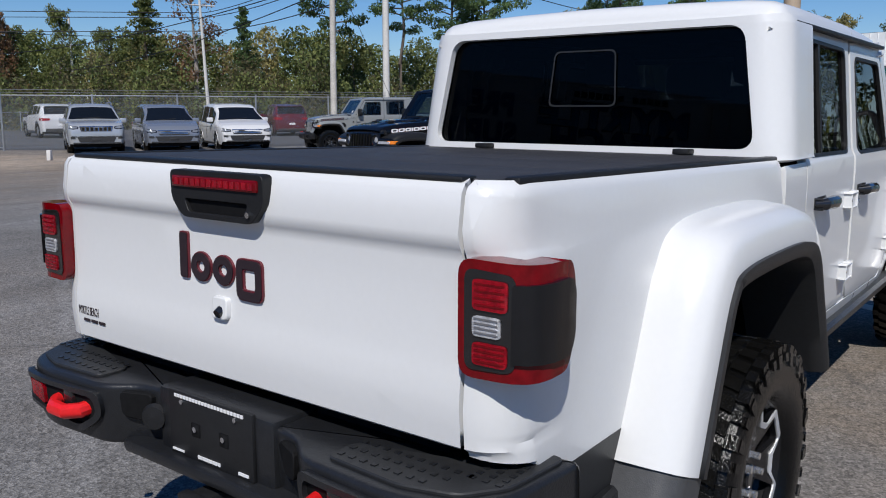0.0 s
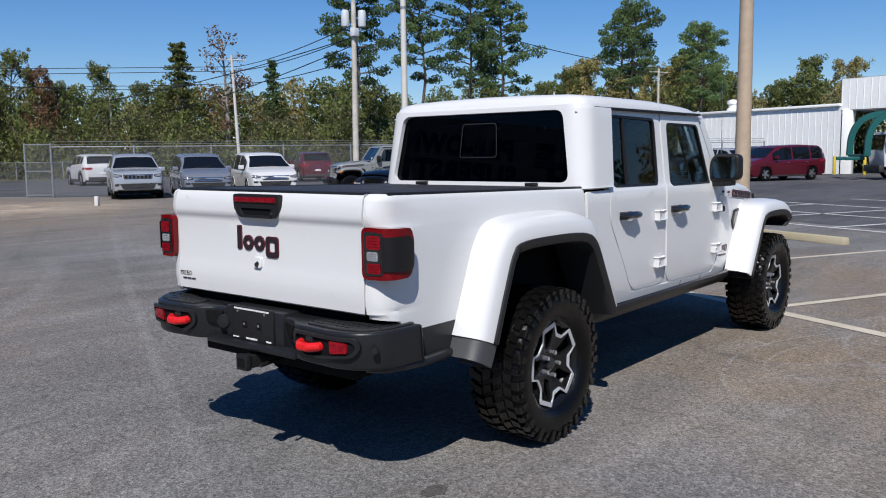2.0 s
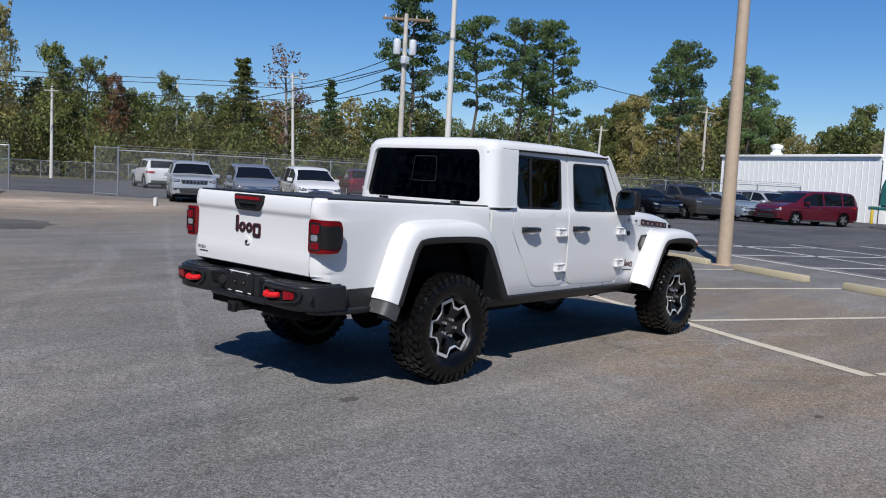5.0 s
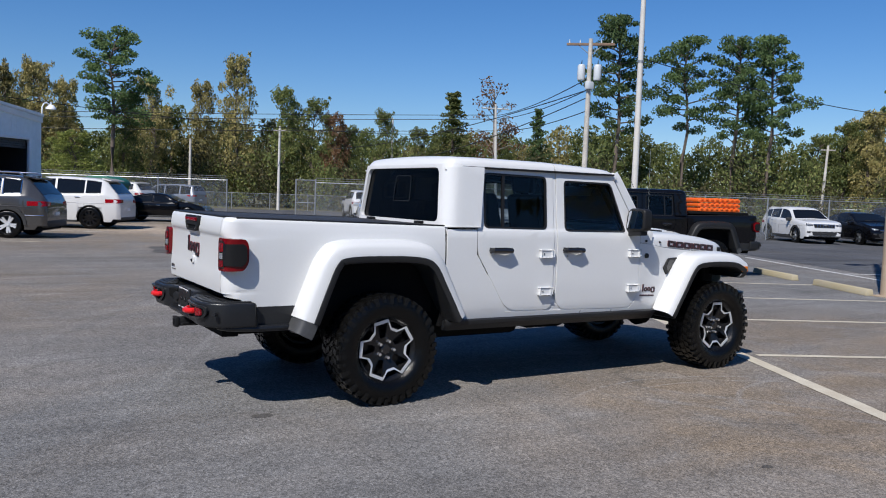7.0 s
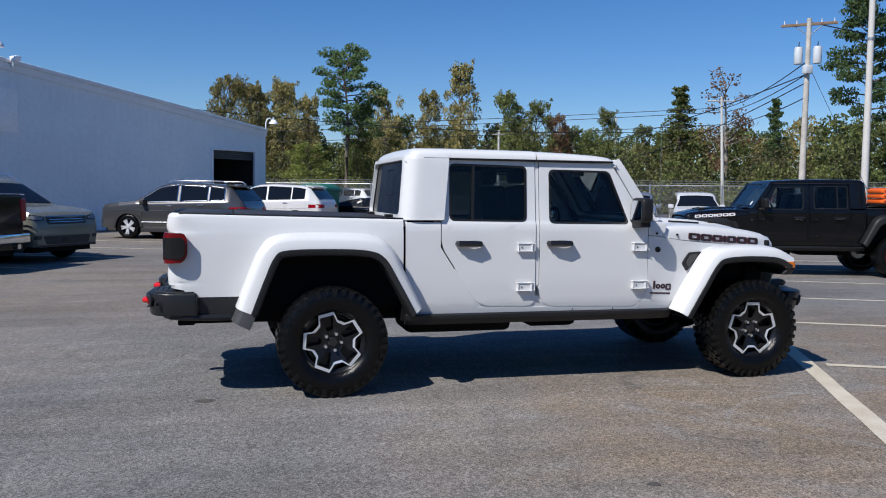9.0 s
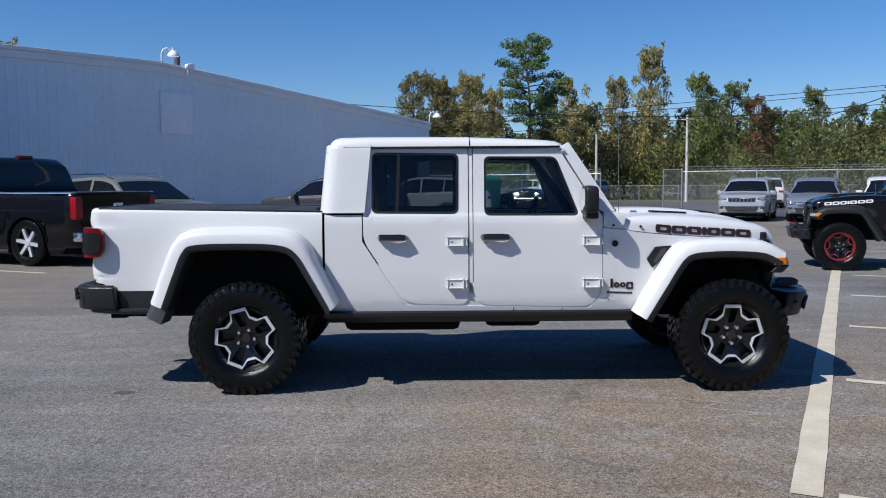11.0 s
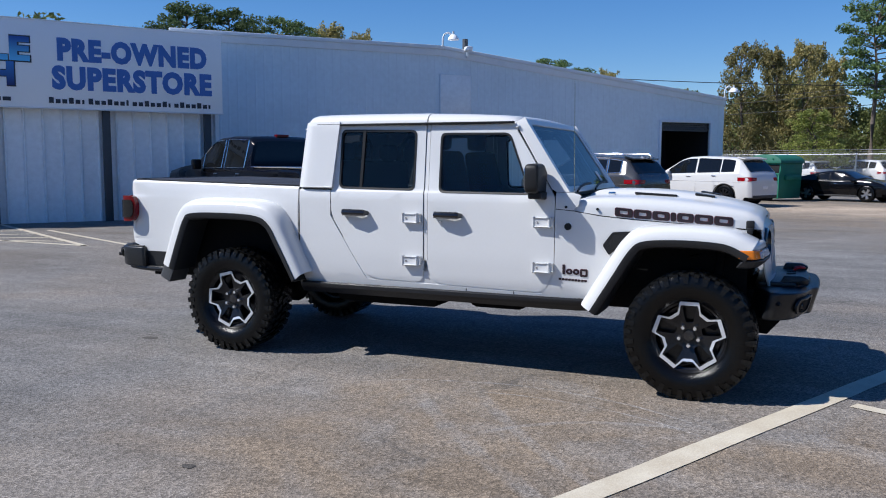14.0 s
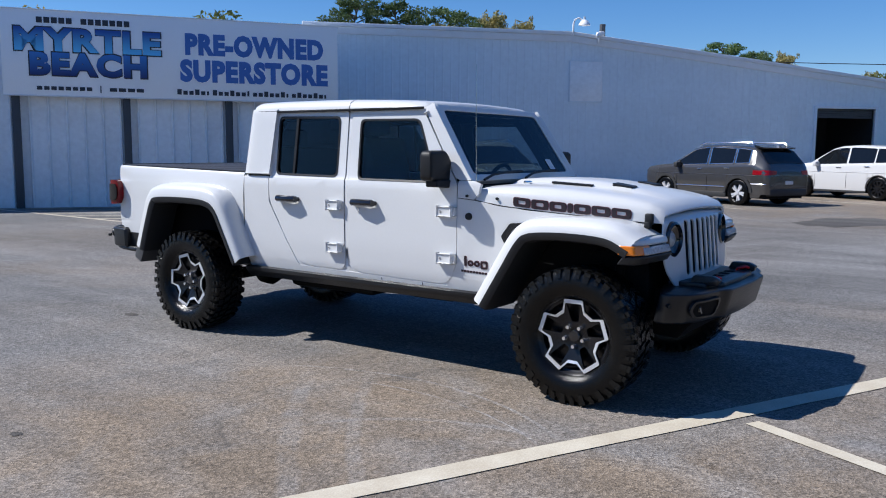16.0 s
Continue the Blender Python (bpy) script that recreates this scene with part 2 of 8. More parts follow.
def both(name, bm, material, parent, **k):
    """A part and its mirror image on the other flank."""
    other = mirrored(bm)
    return part(name, bm, material, parent, **k), part(name, other, material, parent, **k)


def interp(x, table):
    xs = [p[0] for p in table]
    return float(np.interp(x, xs, [p[1] for p in table]))


def smooth_path(pts, n=6):
    """Catmull-Rom through the points."""
    p = [Vector(q) for q in pts]
    p = [p[0] * 2 - p[1]] + p + [p[-1] * 2 - p[-2]]
    out = []
    for i in range(1, len(p) - 2):
        for k in range(n):
            t = k / n
            out.append(0.5 * (2 * p[i] + (p[i + 1] - p[i - 1]) * t + (2 * p[i - 1] - 5 * p[i] + 4 * p[i + 1] - p[i + 2]) * t * t + (3 * p[i] - p[i - 1] - 3 * p[i + 1] + p[i + 2]) * t ** 3))
    out.append(p[-2])
    return out


def text_mesh(body, size, depth=0.002, width=None, bold=0.0):
    c = bpy.data.curves.new("lettering", "FONT")
    c.body, c.size, c.extrude, c.align_x, c.align_y = body, size, depth, "CENTER", "CENTER"
    c.offset = bold
    c.space_character = 1 + bold * 3.2
    c.resolution_u = 3
    o = bpy.data.objects.new("lettering", c)
    me = bpy.data.meshes.new_from_object(o)
    bpy.data.objects.remove(o)
    bm = bmesh.new()
    bm.from_mesh(me)
    bpy.data.meshes.remove(me)
    xs = [v.co.x for v in bm.verts]
    ys = [v.co.y for v in bm.verts]
    if width:
        k = width / (max(xs) - min(xs))
        cx = (max(xs) + min(xs)) / 2
        h = size / (max(ys) - min(ys)) if max(ys) > min(ys) else 1
        cy = (max(ys) + min(ys)) / 2
        for v in bm.verts:
            v.co.x, v.co.y = (v.co.x - cx) * k, (v.co.y - cy) * h
    return bm

# ---------------------------------------------------------------- the white pickup truck
TRUCK_X1 = 3.487          # front axle; the rear axle stands at x = 0
SIDE = [(0.50, .742), (0.57, .760), (0.65, .777), (0.80, .787), (1.20, .787), (1.262, .784), (1.282, .774), (1.30, .768), (1.75, .722), (1.82, .70)]
BED = [(0.57, .770), (0.75, .785), (0.90, .787), (1.165, .787), (1.19, .784), (1.212, .774), (1.25, .773), (1.31, .771), (1.326, .764), (1.338, .748)]
BED_SOFT = [(0.57, .770), (0.75, .785), (0.90, .787), (1.12, .787), (1.20, .783), (1.27, .775), (1.31, .770), (1.326, .763), (1.338, .748)]
GATE_X = [(.812, -1.135), (.825, -1.152), (.90, -1.158), (.94, -1.156), (1.0, -1.149), (1.185, -1.146), (1.20, -1.148), (1.222, -1.160), (1.24, -1.163), (1.315, -1.152), (1.332, -1.140), (1.340, -1.115)]
TAPER = [(2.5, 0), (2.62, .005), (3.1, .045), (3.5, .10), (3.9, .19)]


def side_at(x, z):
    return (x, -(interp(z, SIDE) - interp(x, TAPER)), z)


def bed_at(u, z):
    k = min(1, max(0, (-.93 - u) / .10))
    y = interp(z, BED) * k + interp(z, BED_SOFT) * (1 - k)
    if k and z < .86:                                  # pressed groove above the bumper
        y -= .005 * k * max(0, 1 - abs(z - .838) / .016)
    z = z - .021 * max(0, u + 1.15) * min(1, max(0, (z - .85) / .35))
    if u >= -1.045:
        return (u, -y, z)
    a, d = (-1.045 - u) / 0.10, 0.787 - y
    return (-1.045 + (interp(z, GATE_X) + 1.045) * math.sin(a), -0.687 - (0.10 - d) * math.cos(a), z)


def rear_at(u, z):
    """The hard top's back: u runs along its plan from the right flank round both corners to the left flank."""
    y = interp(z, SIDE)
    back = 0.548 + (z - 1.28) * 0.10
    r = 0.085
    run = 0.25                                   # flank length on either side
    arc = r * math.pi / 2
    wide = 2 * (y - r)
    k = wide / 1.31
    if u < run:
        return (back + r + (run - u), -y, z)
    if u < run + arc:
        a = (u - run) / r
        return (back + r - r * math.sin(a), -(y - r) - r * math.cos(a), z)
    if u < run + arc + 1.31:
        return (back, -(y - r) + (u - run - arc) * k, z)
    if u < run + 2 * arc + 1.31:
        a = (u - run - arc - 1.31) / r
        return (back + r - r * math.cos(a), (y - r) + r * math.sin(a), z)
    return (back + r + (u - run - 2 * arc - 1.31), y, z)


def flare(path, sect, parent, name, material, label="", taper=None):
    """A wheel-arch flare: a section (outward offset, y) swept along the arch."""
    bm = bmesh.new()
    rings = []
    for i, p in enumerate(path):
        d = (path[min(i + 1, len(path) - 1)] - path[max(i - 1, 0)]).normalized()
        n = Vector((-d.y, d.x))
        g = taper(i / (len(path) - 1)) if taper else 1.0
        rings.append([bm.verts.new((p.x + n.x * o * g, -(y(p.x) if callable(y) else y), p.y + n.y * o)) for o, y in sect])
    skin(bm, rings)
    bmesh.ops.recalc_face_normals(bm, faces=bm.faces[:])
    bm.normal_update()
    if sum(f.normal.z for f in bm.faces) < 0:
        bmesh.ops.reverse_faces(bm, faces=bm.faces[:])
    return both(name, bm, material, parent, thick=0.012, smooth=50, label=label)


def off_road_wheel():
    """Meshes of one wheel round the origin; the outer face looks to -y."""
    tyre = bmesh.new()
    lathe(tyre, [(.230, .105), (.244, .128), (.275, .145), (.315, .150), (.355, .144), (.382, .132), (.395, .10), (.397, 0), (.395, -.10), (.382, -.132), (.355, -.144), (.315, -.150), (.275, -.145), (.244, -.128), (.230, -.105)], 56)
    tread = bmesh.new()
    rnd = random.Random(3)

    def lug(a0, a1, y0, y1, r0, r1, skew=0.0, drop=0.0):
        v = []
        for r in (r0, r1):
            for a, y in ((a0, y0), (a1, y0), (a1 + skew, y1), (a0 + skew, y1)):
                s = 0.0 if r == r0 else 0.006
                am = (a0 + a1) / 2
                aa = a + (am - a) * s * 4
                rr = r - (drop if abs(y) > 0.12 else 0)
                v.append(tread.verts.new((rr * math.cos(aa), y, rr * math.sin(aa))))
        for q in ((3, 2, 1, 0), (4, 5, 6, 7), (0, 1, 5, 4), (1, 2, 6, 5), (2, 3, 7, 6), (3, 0, 4, 7)):
            tread.faces.new([v[i] for i in q])

    n = 38
    st = 2 * math.pi / n
    for i in range(n):
        a = i * st
        for s in (1, -1):
            o = 0 if s > 0 else st * 0.5
            j = rnd.uniform(-.004, .004)
            lug(a + o, a + o + st * .62, s * .008, s * .058, .390, .4060 + j * .25, skew=s * st * .32)
            lug(a + o + st * .45, a + o + st * 1.08, s * .066, s * .112, .388, .4052 + j * .25, skew=-s * st * .2)
            wide = .60 if i % 2 else .48
            lug(a + o + st * .1, a + o + st * (.1 + wide), s * .114, s * (.146 if i % 2 else .141), .374, .4025, drop=.003)
            # side biters below the shoulder
            r0, r1 = (.338, .376) if i % 2 else (.352, .376)
            v = []
            for r, y in ((r0, .1465), (r0, .1522), (r1, .139), (r1, .1485)):
                for aa in (a + o + st * .12, a + o + st * (.05 + wide)):
                    v.append(tread.verts.new((r * math.cos(aa), s * y, r * math.sin(aa))))
            for q in ((2, 3, 7, 6), (0, 2, 6, 4), (1, 5, 7, 3), (0, 1, 3, 2)):
                tread.faces.new([v[k] for k in q])
    bmesh.ops.recalc_face_normals(tread, faces=tread.faces[:])
    rim = lathe(bmesh.new(), [(.232, .11), (.238, .112), (.238, .104), (.214, .098), (.205, .06), (.200, -.04), (.205, -.088), (.222, -.098), (.236, -.104), (.240, -.112), (.236, -.112), (.216, -.094), (.206, -.075), (.19, -.03), (.02, -.02)], 48)
    # spokes: a star plate with pockets
    star = []
    for k in range(5):
        c = math.radians(90 + 72 * k)
        for r, da in ((.226, -15), (.226, 15), (.164, 25), (.164, 47)):
            aa = c + math.radians(da)
            star.append((r * math.cos(aa), r * math.sin(aa)))
    holes = []
    for k in range(5):
        c = math.radians(90 + 72 * k)
        h = []
        for r, da in ((.085, -15), (.085, 15), (.196, 13), (.196, -13)):
            h.append((r * math.cos(c + math.radians(da)), r * math.sin(c + math.radians(da))))
        holes.append(rpoly(h, .012, 2))
    dish = lambda u, v, o=0.0: (u, -(.072 + .034 * min(1, max(0, (math.hypot(u, v) - .06) / .12))) - o, v)
    face = sheet(star, holes, lambda u, v: dish(u, v), cu=[-.12, -.06, 0, .06, .12], cv=[-.12, -.06, 0, .06, .12])
    bmesh.ops.reverse_faces(face, faces=[f for f in face.faces if f.normal.y > 0])
    inner = [(u * .895, v * .895) for u, v in star]
    trim = sheet(rpoly(star, .006, 2), [rpoly(inner, .005, 2)], lambda u, v: dish(u, v, .004))
    bmesh.ops.reverse_faces(trim, faces=[f for f in trim.faces if f.normal.y > 0])
    nuts = []
    for k in range(5):
        a = math.radians(54 + 72 * k)
        nuts.append(tubed((.062 * math.cos(a), -.068, .062 * math.sin(a)), (.062 * math.cos(a), -.106, .062 * math.sin(a)), .014, .011, 8))
    cap = lathe(bmesh.new(), [(.036, -.06), (.036, -.088), (.031, -.093), (.0, -.095)], 20)
    disc = lathe(bmesh.new(), [(.155, .0), (.155, -.022), (.07, -.022), (.07, .0)], 32)
    cal = prism(rpoly([(.09, .06), (.16, .04), (.17, .11), (.10, .13)], .01), lambda u, v: (u, -.035, v), lambda u, v: (u, -.062, v))
    return tyre, tread, rim, face, trim, nuts, cap, disc, cal


def build_truck(at, M_BODY, name, label, ring_mat=None, cover=True, decal=None, flare_mat=None):
    """A crew-cab off-road pickup; the rear axle stands at the origin, x points ahead."""
    tr = thing(name, at, label, "pickup truck", "" if name == "pickup_truck" else "parked cars")

    # --- bed flanks and tailgate
    arch = [(-.60, .735), (-.50, .95), (-.40, 1.07), (-.30, 1.10), (.24, 1.10), (.36, 1.03), (.47, .83), (.543, .70)]
    out = [(.543, 1.338), (-1.200, 1.338), (-1.200, .805), (-1.10, .797), (-1.045, .79), (-.99, .735)] + arch
    cuts = [-1.045 - .157 * k / 6 for k in range(0, 6)]
    both("bed_side", sheet(out, [], bed_at, cu=cuts + [-.95 + .1 * k for k in range(15)], cv=[.815, .825, .838, .85, .86, .9, .97, 1.05, 1.11, 1.165, 1.18, 1.195, 1.205, 1.215, 1.25, 1.31, 1.320, 1.327]), M_BODY, tr, thick=.02, smooth=30)
    gate = sheet(rpoly([(-.680, .818), (.680, .818), (.680, 1.340), (-.680, 1.340)], .010, 3), [], lambda u, v: (interp(v, GATE_X), -u, v),
                 cu=[-.6 + .12 * k for k in range(11)], cv=[.825, .86, .90, .92, .94, .97, 1.0, 1.1, 1.185, 1.2, 1.21, 1.222, 1.24, 1.28, 1.315, 1.325, 1.332])
    bmesh.ops.reverse_faces(gate, faces=[f for f in gate.faces if f.normal.x > 0])
    gt = part("tailgate", gate, M_BODY, tr, thick=.03, smooth=30)
    hz = rpoly([(-.168, 1.325), (.168, 1.325), (.165, 1.255), (.125, 1.213), (-.125, 1.213), (-.165, 1.255)], .018, 4)
    hb = sheet(hz, [rpoly([(-.115, 1.258), (.115, 1.258), (.10, 1.226), (-.10, 1.226)], .01, 3)], lambda u, v: (-1.180, -u, v))
    bmesh.ops.reverse_faces(hb, faces=[f for f in hb.faces if f.normal.x > 0])
    part("tailgate_handle", hb, M_BLACKPLASTIC, gt, thick=.03, bevel=.005, label="black plastic handle housing")
    part("handle_pocket", boxed(-1.170, -1.164, -.12, .12, 1.222, 1.262), M_UNDER, gt)
    part("brake_light", boxed(-1.187, -1.165, -.152, .152, 1.285, 1.312, .004), M_REDLENS, gt, label="long red third brake light")
    for k in range(14):
        part("brake_light_diode", boxed(-1.1885, -1.186, -.142 + k * .0205, -.127 + k * .0205, 1.290, 1.307), M_REDBRIGHT, gt)
    part("lock_cylinder", tubed((-1.175, -.118, 1.234), (-1.186, -.118, 1.234), .007, n=10), M_CHROME, gt)
    # badge: plain dark bars and rings with a red rim, standing for the maker's mark
    def ring_shape(c, z, r, w, k=1.0):
        """Outline and hole of a ring; k squeezes it across."""
        o = [(c + r * k * math.cos(q * math.pi / 12), z + r * math.sin(q * math.pi / 12)) for q in range(24)]
        i = [(c + (r - w) * k * math.cos(q * math.pi / 12), z + (r - w) * math.sin(q * math.pi / 12)) for q in range(24)]
        return o, i

    def bar_shape(x0, x1, z0, z1, r=.006):
        return rpoly([(x0, z0), (x1, z0), (x1, z1), (x0, z1)], r, 3), None

    def frame_shape(x0, x1, z0, z1, w):
        return rpoly([(x0, z0), (x1, z0), (x1, z1), (x0, z1)], w * .9, 3), rpoly([(x0 + w, z0 + w), (x1 - w, z0 + w), (x1 - w, z1 - w), (x0 + w, z1 - w)], w * .4, 2)

    def marks(name, shapes, place, parent, rim, face, grow=.003, lift=(.006, .009)):
        """Plain flat shapes with a thin rim behind each; place(u, v, out) lays them on the panel."""
        for o, i in shapes:
            cu, cv = sum(p[0] for p in o) / len(o), sum(p[1] for p in o) / len(o)
            hu, hv = max(p[0] for p in o) - cu, max(p[1] for p in o) - cv
            big = [(cu + (u - cu) * (1 + grow / hu), cv + (v - cv) * (1 + grow / hv)) for u, v in o]
            for nm, loop, hole_, m_, out in ((name + "_rim", big, i and [(cu + (u - cu) * .86, cv + (v - cv) * .86) for u, v in i], rim, lift[0]), (name, o, i, face, lift[1])):
                g = sheet(loop, [hole_] if hole_ else [], lambda u, v: place(u, v, out), cu=[])
                g.normal_update()
                n_ = Vector(place(cu, cv, 1)) - Vector(place(cu, cv, 0))
                if sum((f.normal * f.calc_area()).dot(n_) for f in g.faces) < 0:
                    bmesh.ops.reverse_faces(g, faces=g.faces[:])
                part(nm, g, m_, parent, thick=out)

    gate_at = lambda u, v, o: (interp(v, GATE_X) - o, -u, v)
    marks("badge_shape", [bar_shape(-.178, -.150, 1.058, 1.168), ring_shape(-.098, 1.090, .034, .019, 1.08), ring_shape(-.014, 1.090, .034, .019, 1.08), frame_shape(.036, .122, 1.030, 1.124, .020)], gate_at, gt, M_DECALRED, M_DECAL)
    part("rear_camera", prism(rpoly([(.055, 1.025), (-.005, 1.025), (-.005, .972), (.055, .972)], .012, 3), lambda u, v: (-1.146, u, v), lambda u, v: (-1.166 + (v - .97) * .1, u * .9 + .0025, v)), M_BODY, gt, bevel=.003)
    part("camera_lens", tubed((-1.158, .022, .992), (-1.172, .022, .986), .014, .011, 12), M_GLOSSBLACK, gt)
    bm = text_mesh("MYRTLE BEACH", .024, .0005, width=.10)
    bmesh.ops.transform(bm, matrix=pose(-1.1585, .618, .903, 90, 0, -90), verts=bm.verts[:])
    part("dealer_sticker", bm, M_DECAL, gt, smooth=0)
    bm = bmesh.new()
    for k in range(3):
        box(bm, -1.1595, -1.1575, .645 - k * .038, .615 - k * .038, .872, .880)
    part("dealer_sticker_bars", bm, M_DECAL, gt)

    # --- tonneau cover and its rails
    tilt = Matrix.Translation((-1.15, 0, 1.335)) @ pose(0, 0, 0, 0, 1.2, 0) @ Matrix.Translation((1.15, 0, -1.335))
    for k in range(4 if cover else 0):
        x0 = -1.105 + k * .415
        part("cover_panel", boxed(x0, x0 + .409, -.715, .715, 1.322, 1.340, .006), M_TONNEAU, tr, at=tilt, label="black folding bed cover panel")
    for s in (1, -1):
        part("bed_rail", boxed(-1.075, .555, s * .738 - .018, s * .738 + .018, 1.325, 1.344, .006), M_BLACKPLASTIC, tr, at=tilt)
    part("tailgate_cap", boxed(-1.140, -1.09, -.672, .672, 1.332, 1.344, .005), M_BLACKPLASTIC, tr)
    for y in (-.45, .40):
        part("cover_latch", boxed(.46, .52, y - .03, y + .03, 1.342, 1.362, .005), M_BLACKPLASTIC, tr, at=tilt)

    for s in (1, -1):
        part("gate_seal", boxed(-1.139, -1.09, s * .6835 - .010, s * .6835 + .010, .83, 1.312), M_UNDER, tr)
    # --- dark core behind the panel gaps and in the wheel wells
    part("core", boxed(-1.08, .54, -.60, .60, .62, 1.30), M_UNDER, tr)
    part("core", boxed(.54, 2.75, -.735, .735, .52, .80), M_UNDER, tr)
    part("core", boxed(2.75, 3.80, -.56, .56, .50, 1.05), M_UNDER, tr)
    part("bulkhead", boxed(.56, .60, -.74, .74, .60, 1.27), M_UNDER, tr)
    part("firewall", boxed(2.62, 2.66, -.72, .72, .55, 1.20), M_UNDER, tr)
    for s in (1, -1):
        part("bed_inner_panel", boxed(-1.02, -.62, s * .70 - .03, s * .70 + .03, .60, 1.3), M_UNDER, tr)

    # --- cab flank below the doors, fender, doors
    low = [(.562, 1.276), (.832, 1.276), (.832, 1.085), (1.135, .615), (1.595, .607), (1.78, .604), (2.49, .587), (2.556, .668), (2.580, .75), (2.581, 1.171), (2.705, 1.160), (2.9, 1.130), (3.1, 1.112), (3.5, 1.085), (3.80, 1.060), (3.80, .95), (3.62, 1.03), (3.25, 1.04), (3.06, .95), (2.80, .555), (.60, .567), (.562, .70)]
    both("cab_flank", sheet(low, [], side_at, cu=[.65, .75, .9, 1.1, 1.3, 1.5, 1.7, 2.0, 2.2, 2.4, 2.62, 2.7, 2.8, 2.9, 3.0, 3.1, 3.2, 3.3, 3.4, 3.5, 3.6, 3.7], cv=[.58, .62, .65, .72, .80, 1.0, 1.2, 1.262]), M_BODY, tr, thick=.02, smooth=30)
    cowl = [(2.583, 1.285), (2.583, 1.176), (2.70, 1.166), (2.735, 1.20), (2.75, 1.27), (2.70, 1.285)]
    both("cowl_side", sheet(cowl, [], side_at, cv=[1.25, 1.27]), M_BODY, tr, thick=.03)

    def door(name, outline, hole, cu, window_mat, hinge_x, handle_x, split=None):
        bm = sheet(outline, [hole], side_at, cu=[.9 + .1 * k for k in range(17)], cv=[.62, .65, .70, .75, .80, .87, .93, 1.0, 1.07, 1.13, 1.2, 1.262, 1.272, 1.282, 1.30, 1.5])
        for d, s in zip(both(name, bm, M_BODY, tr, thick=.03, smooth=30), (-1, 1)):
            fl = (lambda u, v, o=0.0, s=s: (u, s * (-side_at(u, v)[1] + o), v))
            cx, cz = sum(p[0] for p in hole) / len(hole), sum(p[1] for p in hole) / len(hole)
            inner = [(cx + (u - cx) * .965, cz + (v - cz) * .95) for u, v in hole]
            outer = [(cx + (u - cx) * 1.012, cz + (v - cz) * 1.016) for u, v in hole]
            seal = sheet(outer, [inner], lambda u, v: fl(u, v, .003), cv=[1.5])
            if s > 0:
                bmesh.ops.reverse_faces(seal, faces=seal.faces[:])
            part("window_seal", seal, M_BLACKPLASTIC, d, thick=.018)
            pane = sheet(hole, [], lambda u, v: fl(u, v, -.010), cv=[1.4, 1.5, 1.6])
            if s > 0:
                bmesh.ops.reverse_faces(pane, faces=pane.faces[:])
            part("window_pane", facing(pane, 1, s), window_mat, d)
            if split:
                x0, x1 = split
                part("window_divider", prism([(x0, 1.295), (x0 + .022, 1.295), (x1 + .022, 1.715), (x1, 1.715)], lambda u, v: fl(u, v, -.018), lambda u, v: fl(u, v, .001)), M_BLACKPLASTIC, d)
            for z in (1.083, .774):
                hb = boxed(hinge_x - .062, hinge_x + .050, s * .788, s * .812, z - .030, z + .030, .008)
                tube(hb, (hinge_x + .046, s * .802, z - .038), (hinge_x + .046, s * .802, z + .038), .014, n=10)
                box(hb, hinge_x + .03, hinge_x + .075, s * .782, s * .806, z - .024, z + .028, .006)
                part("hinge", hb, M_BODY, d, label="white exposed door hinge")
                part("hinge_bolt", tubed((hinge_x - .035, s * .81, z), (hinge_x - .035, s * .816, z), .008, n=6), M_CHROME, d)
            cup = prism(rpoly([(handle_x - .085, 1.085), (handle_x + .08, 1.085), (handle_x + .08, 1.135), (handle_x - .085, 1.135)], .022, 4), lambda u, v: (u, s * .784, v), lambda u, v: (u, s * .7885, v))
            part("handle_cup", cup, M_CHROME, d, label="bright metal handle cup")
            hd = bmesh.new()
            pipe(hd, [(handle_x - .10, s * .79, 1.112), (handle_x - .085, s * .824, 1.114), (handle_x, s * .836, 1.114), (handle_x + .085, s * .824, 1.112), (handle_x + .10, s * .79, 1.110)], [.014, .024, .025, .023, .014], 10)
            part("handle", hd, M_GLOSSBLACK, d, label="black pull handle")
            part("handle_post", boxed(handle_x - .10, handle_x - .055, s * .786, s * .815, 1.095, 1.130, .006), M_GLOSSBLACK, d)
            if name == "front_door":
                part("door_lock", tubed((handle_x - .06, s * .786, 1.060), (handle_x - .06, s * .793, 1.060), .010, n=10), M_CHROME, d)

    apl = [(2.270, 1.762), (2.335, 1.795), (2.672, 1.290), (2.590, 1.288), (2.552, 1.305)]
    both("a_pillar", sheet(apl, [], side_at, cv=[1.30, 1.4, 1.5, 1.6, 1.7, 1.75]), M_BODY, tr, thick=.05)
    pil = rpoly([(1.608, 1.755), (1.634, 1.755), (1.634, .72), (1.70, .70), (1.70, .60), (1.54, .60), (1.54, .70), (1.608, .72)], .003, 1)
    both("door_pillar", sheet(pil, [], lambda u, v: (u, side_at(u, v)[1] + .006, v), cv=[.70, .80, 1.2, 1.262, 1.272, 1.282, 1.30, 1.5]), M_BODY, tr, thick=.02)
    both("sill_panel", sheet([(.90, .575), (2.60, .562), (2.60, .80), (2.44, .80), (2.30, .66), (1.85, .66), (1.80, .78), (1.48, .78), (1.44, .66), (1.20, .66), (1.05, .84), (.90, .95)], [], lambda u, v: (u, side_at(u, v)[1] + .006, v), cu=[1.2, 1.5, 1.8, 2.2, 2.5], cv=[.58, .62, .65, .72, .80]), M_BODY, tr, thick=.012, smooth=30)
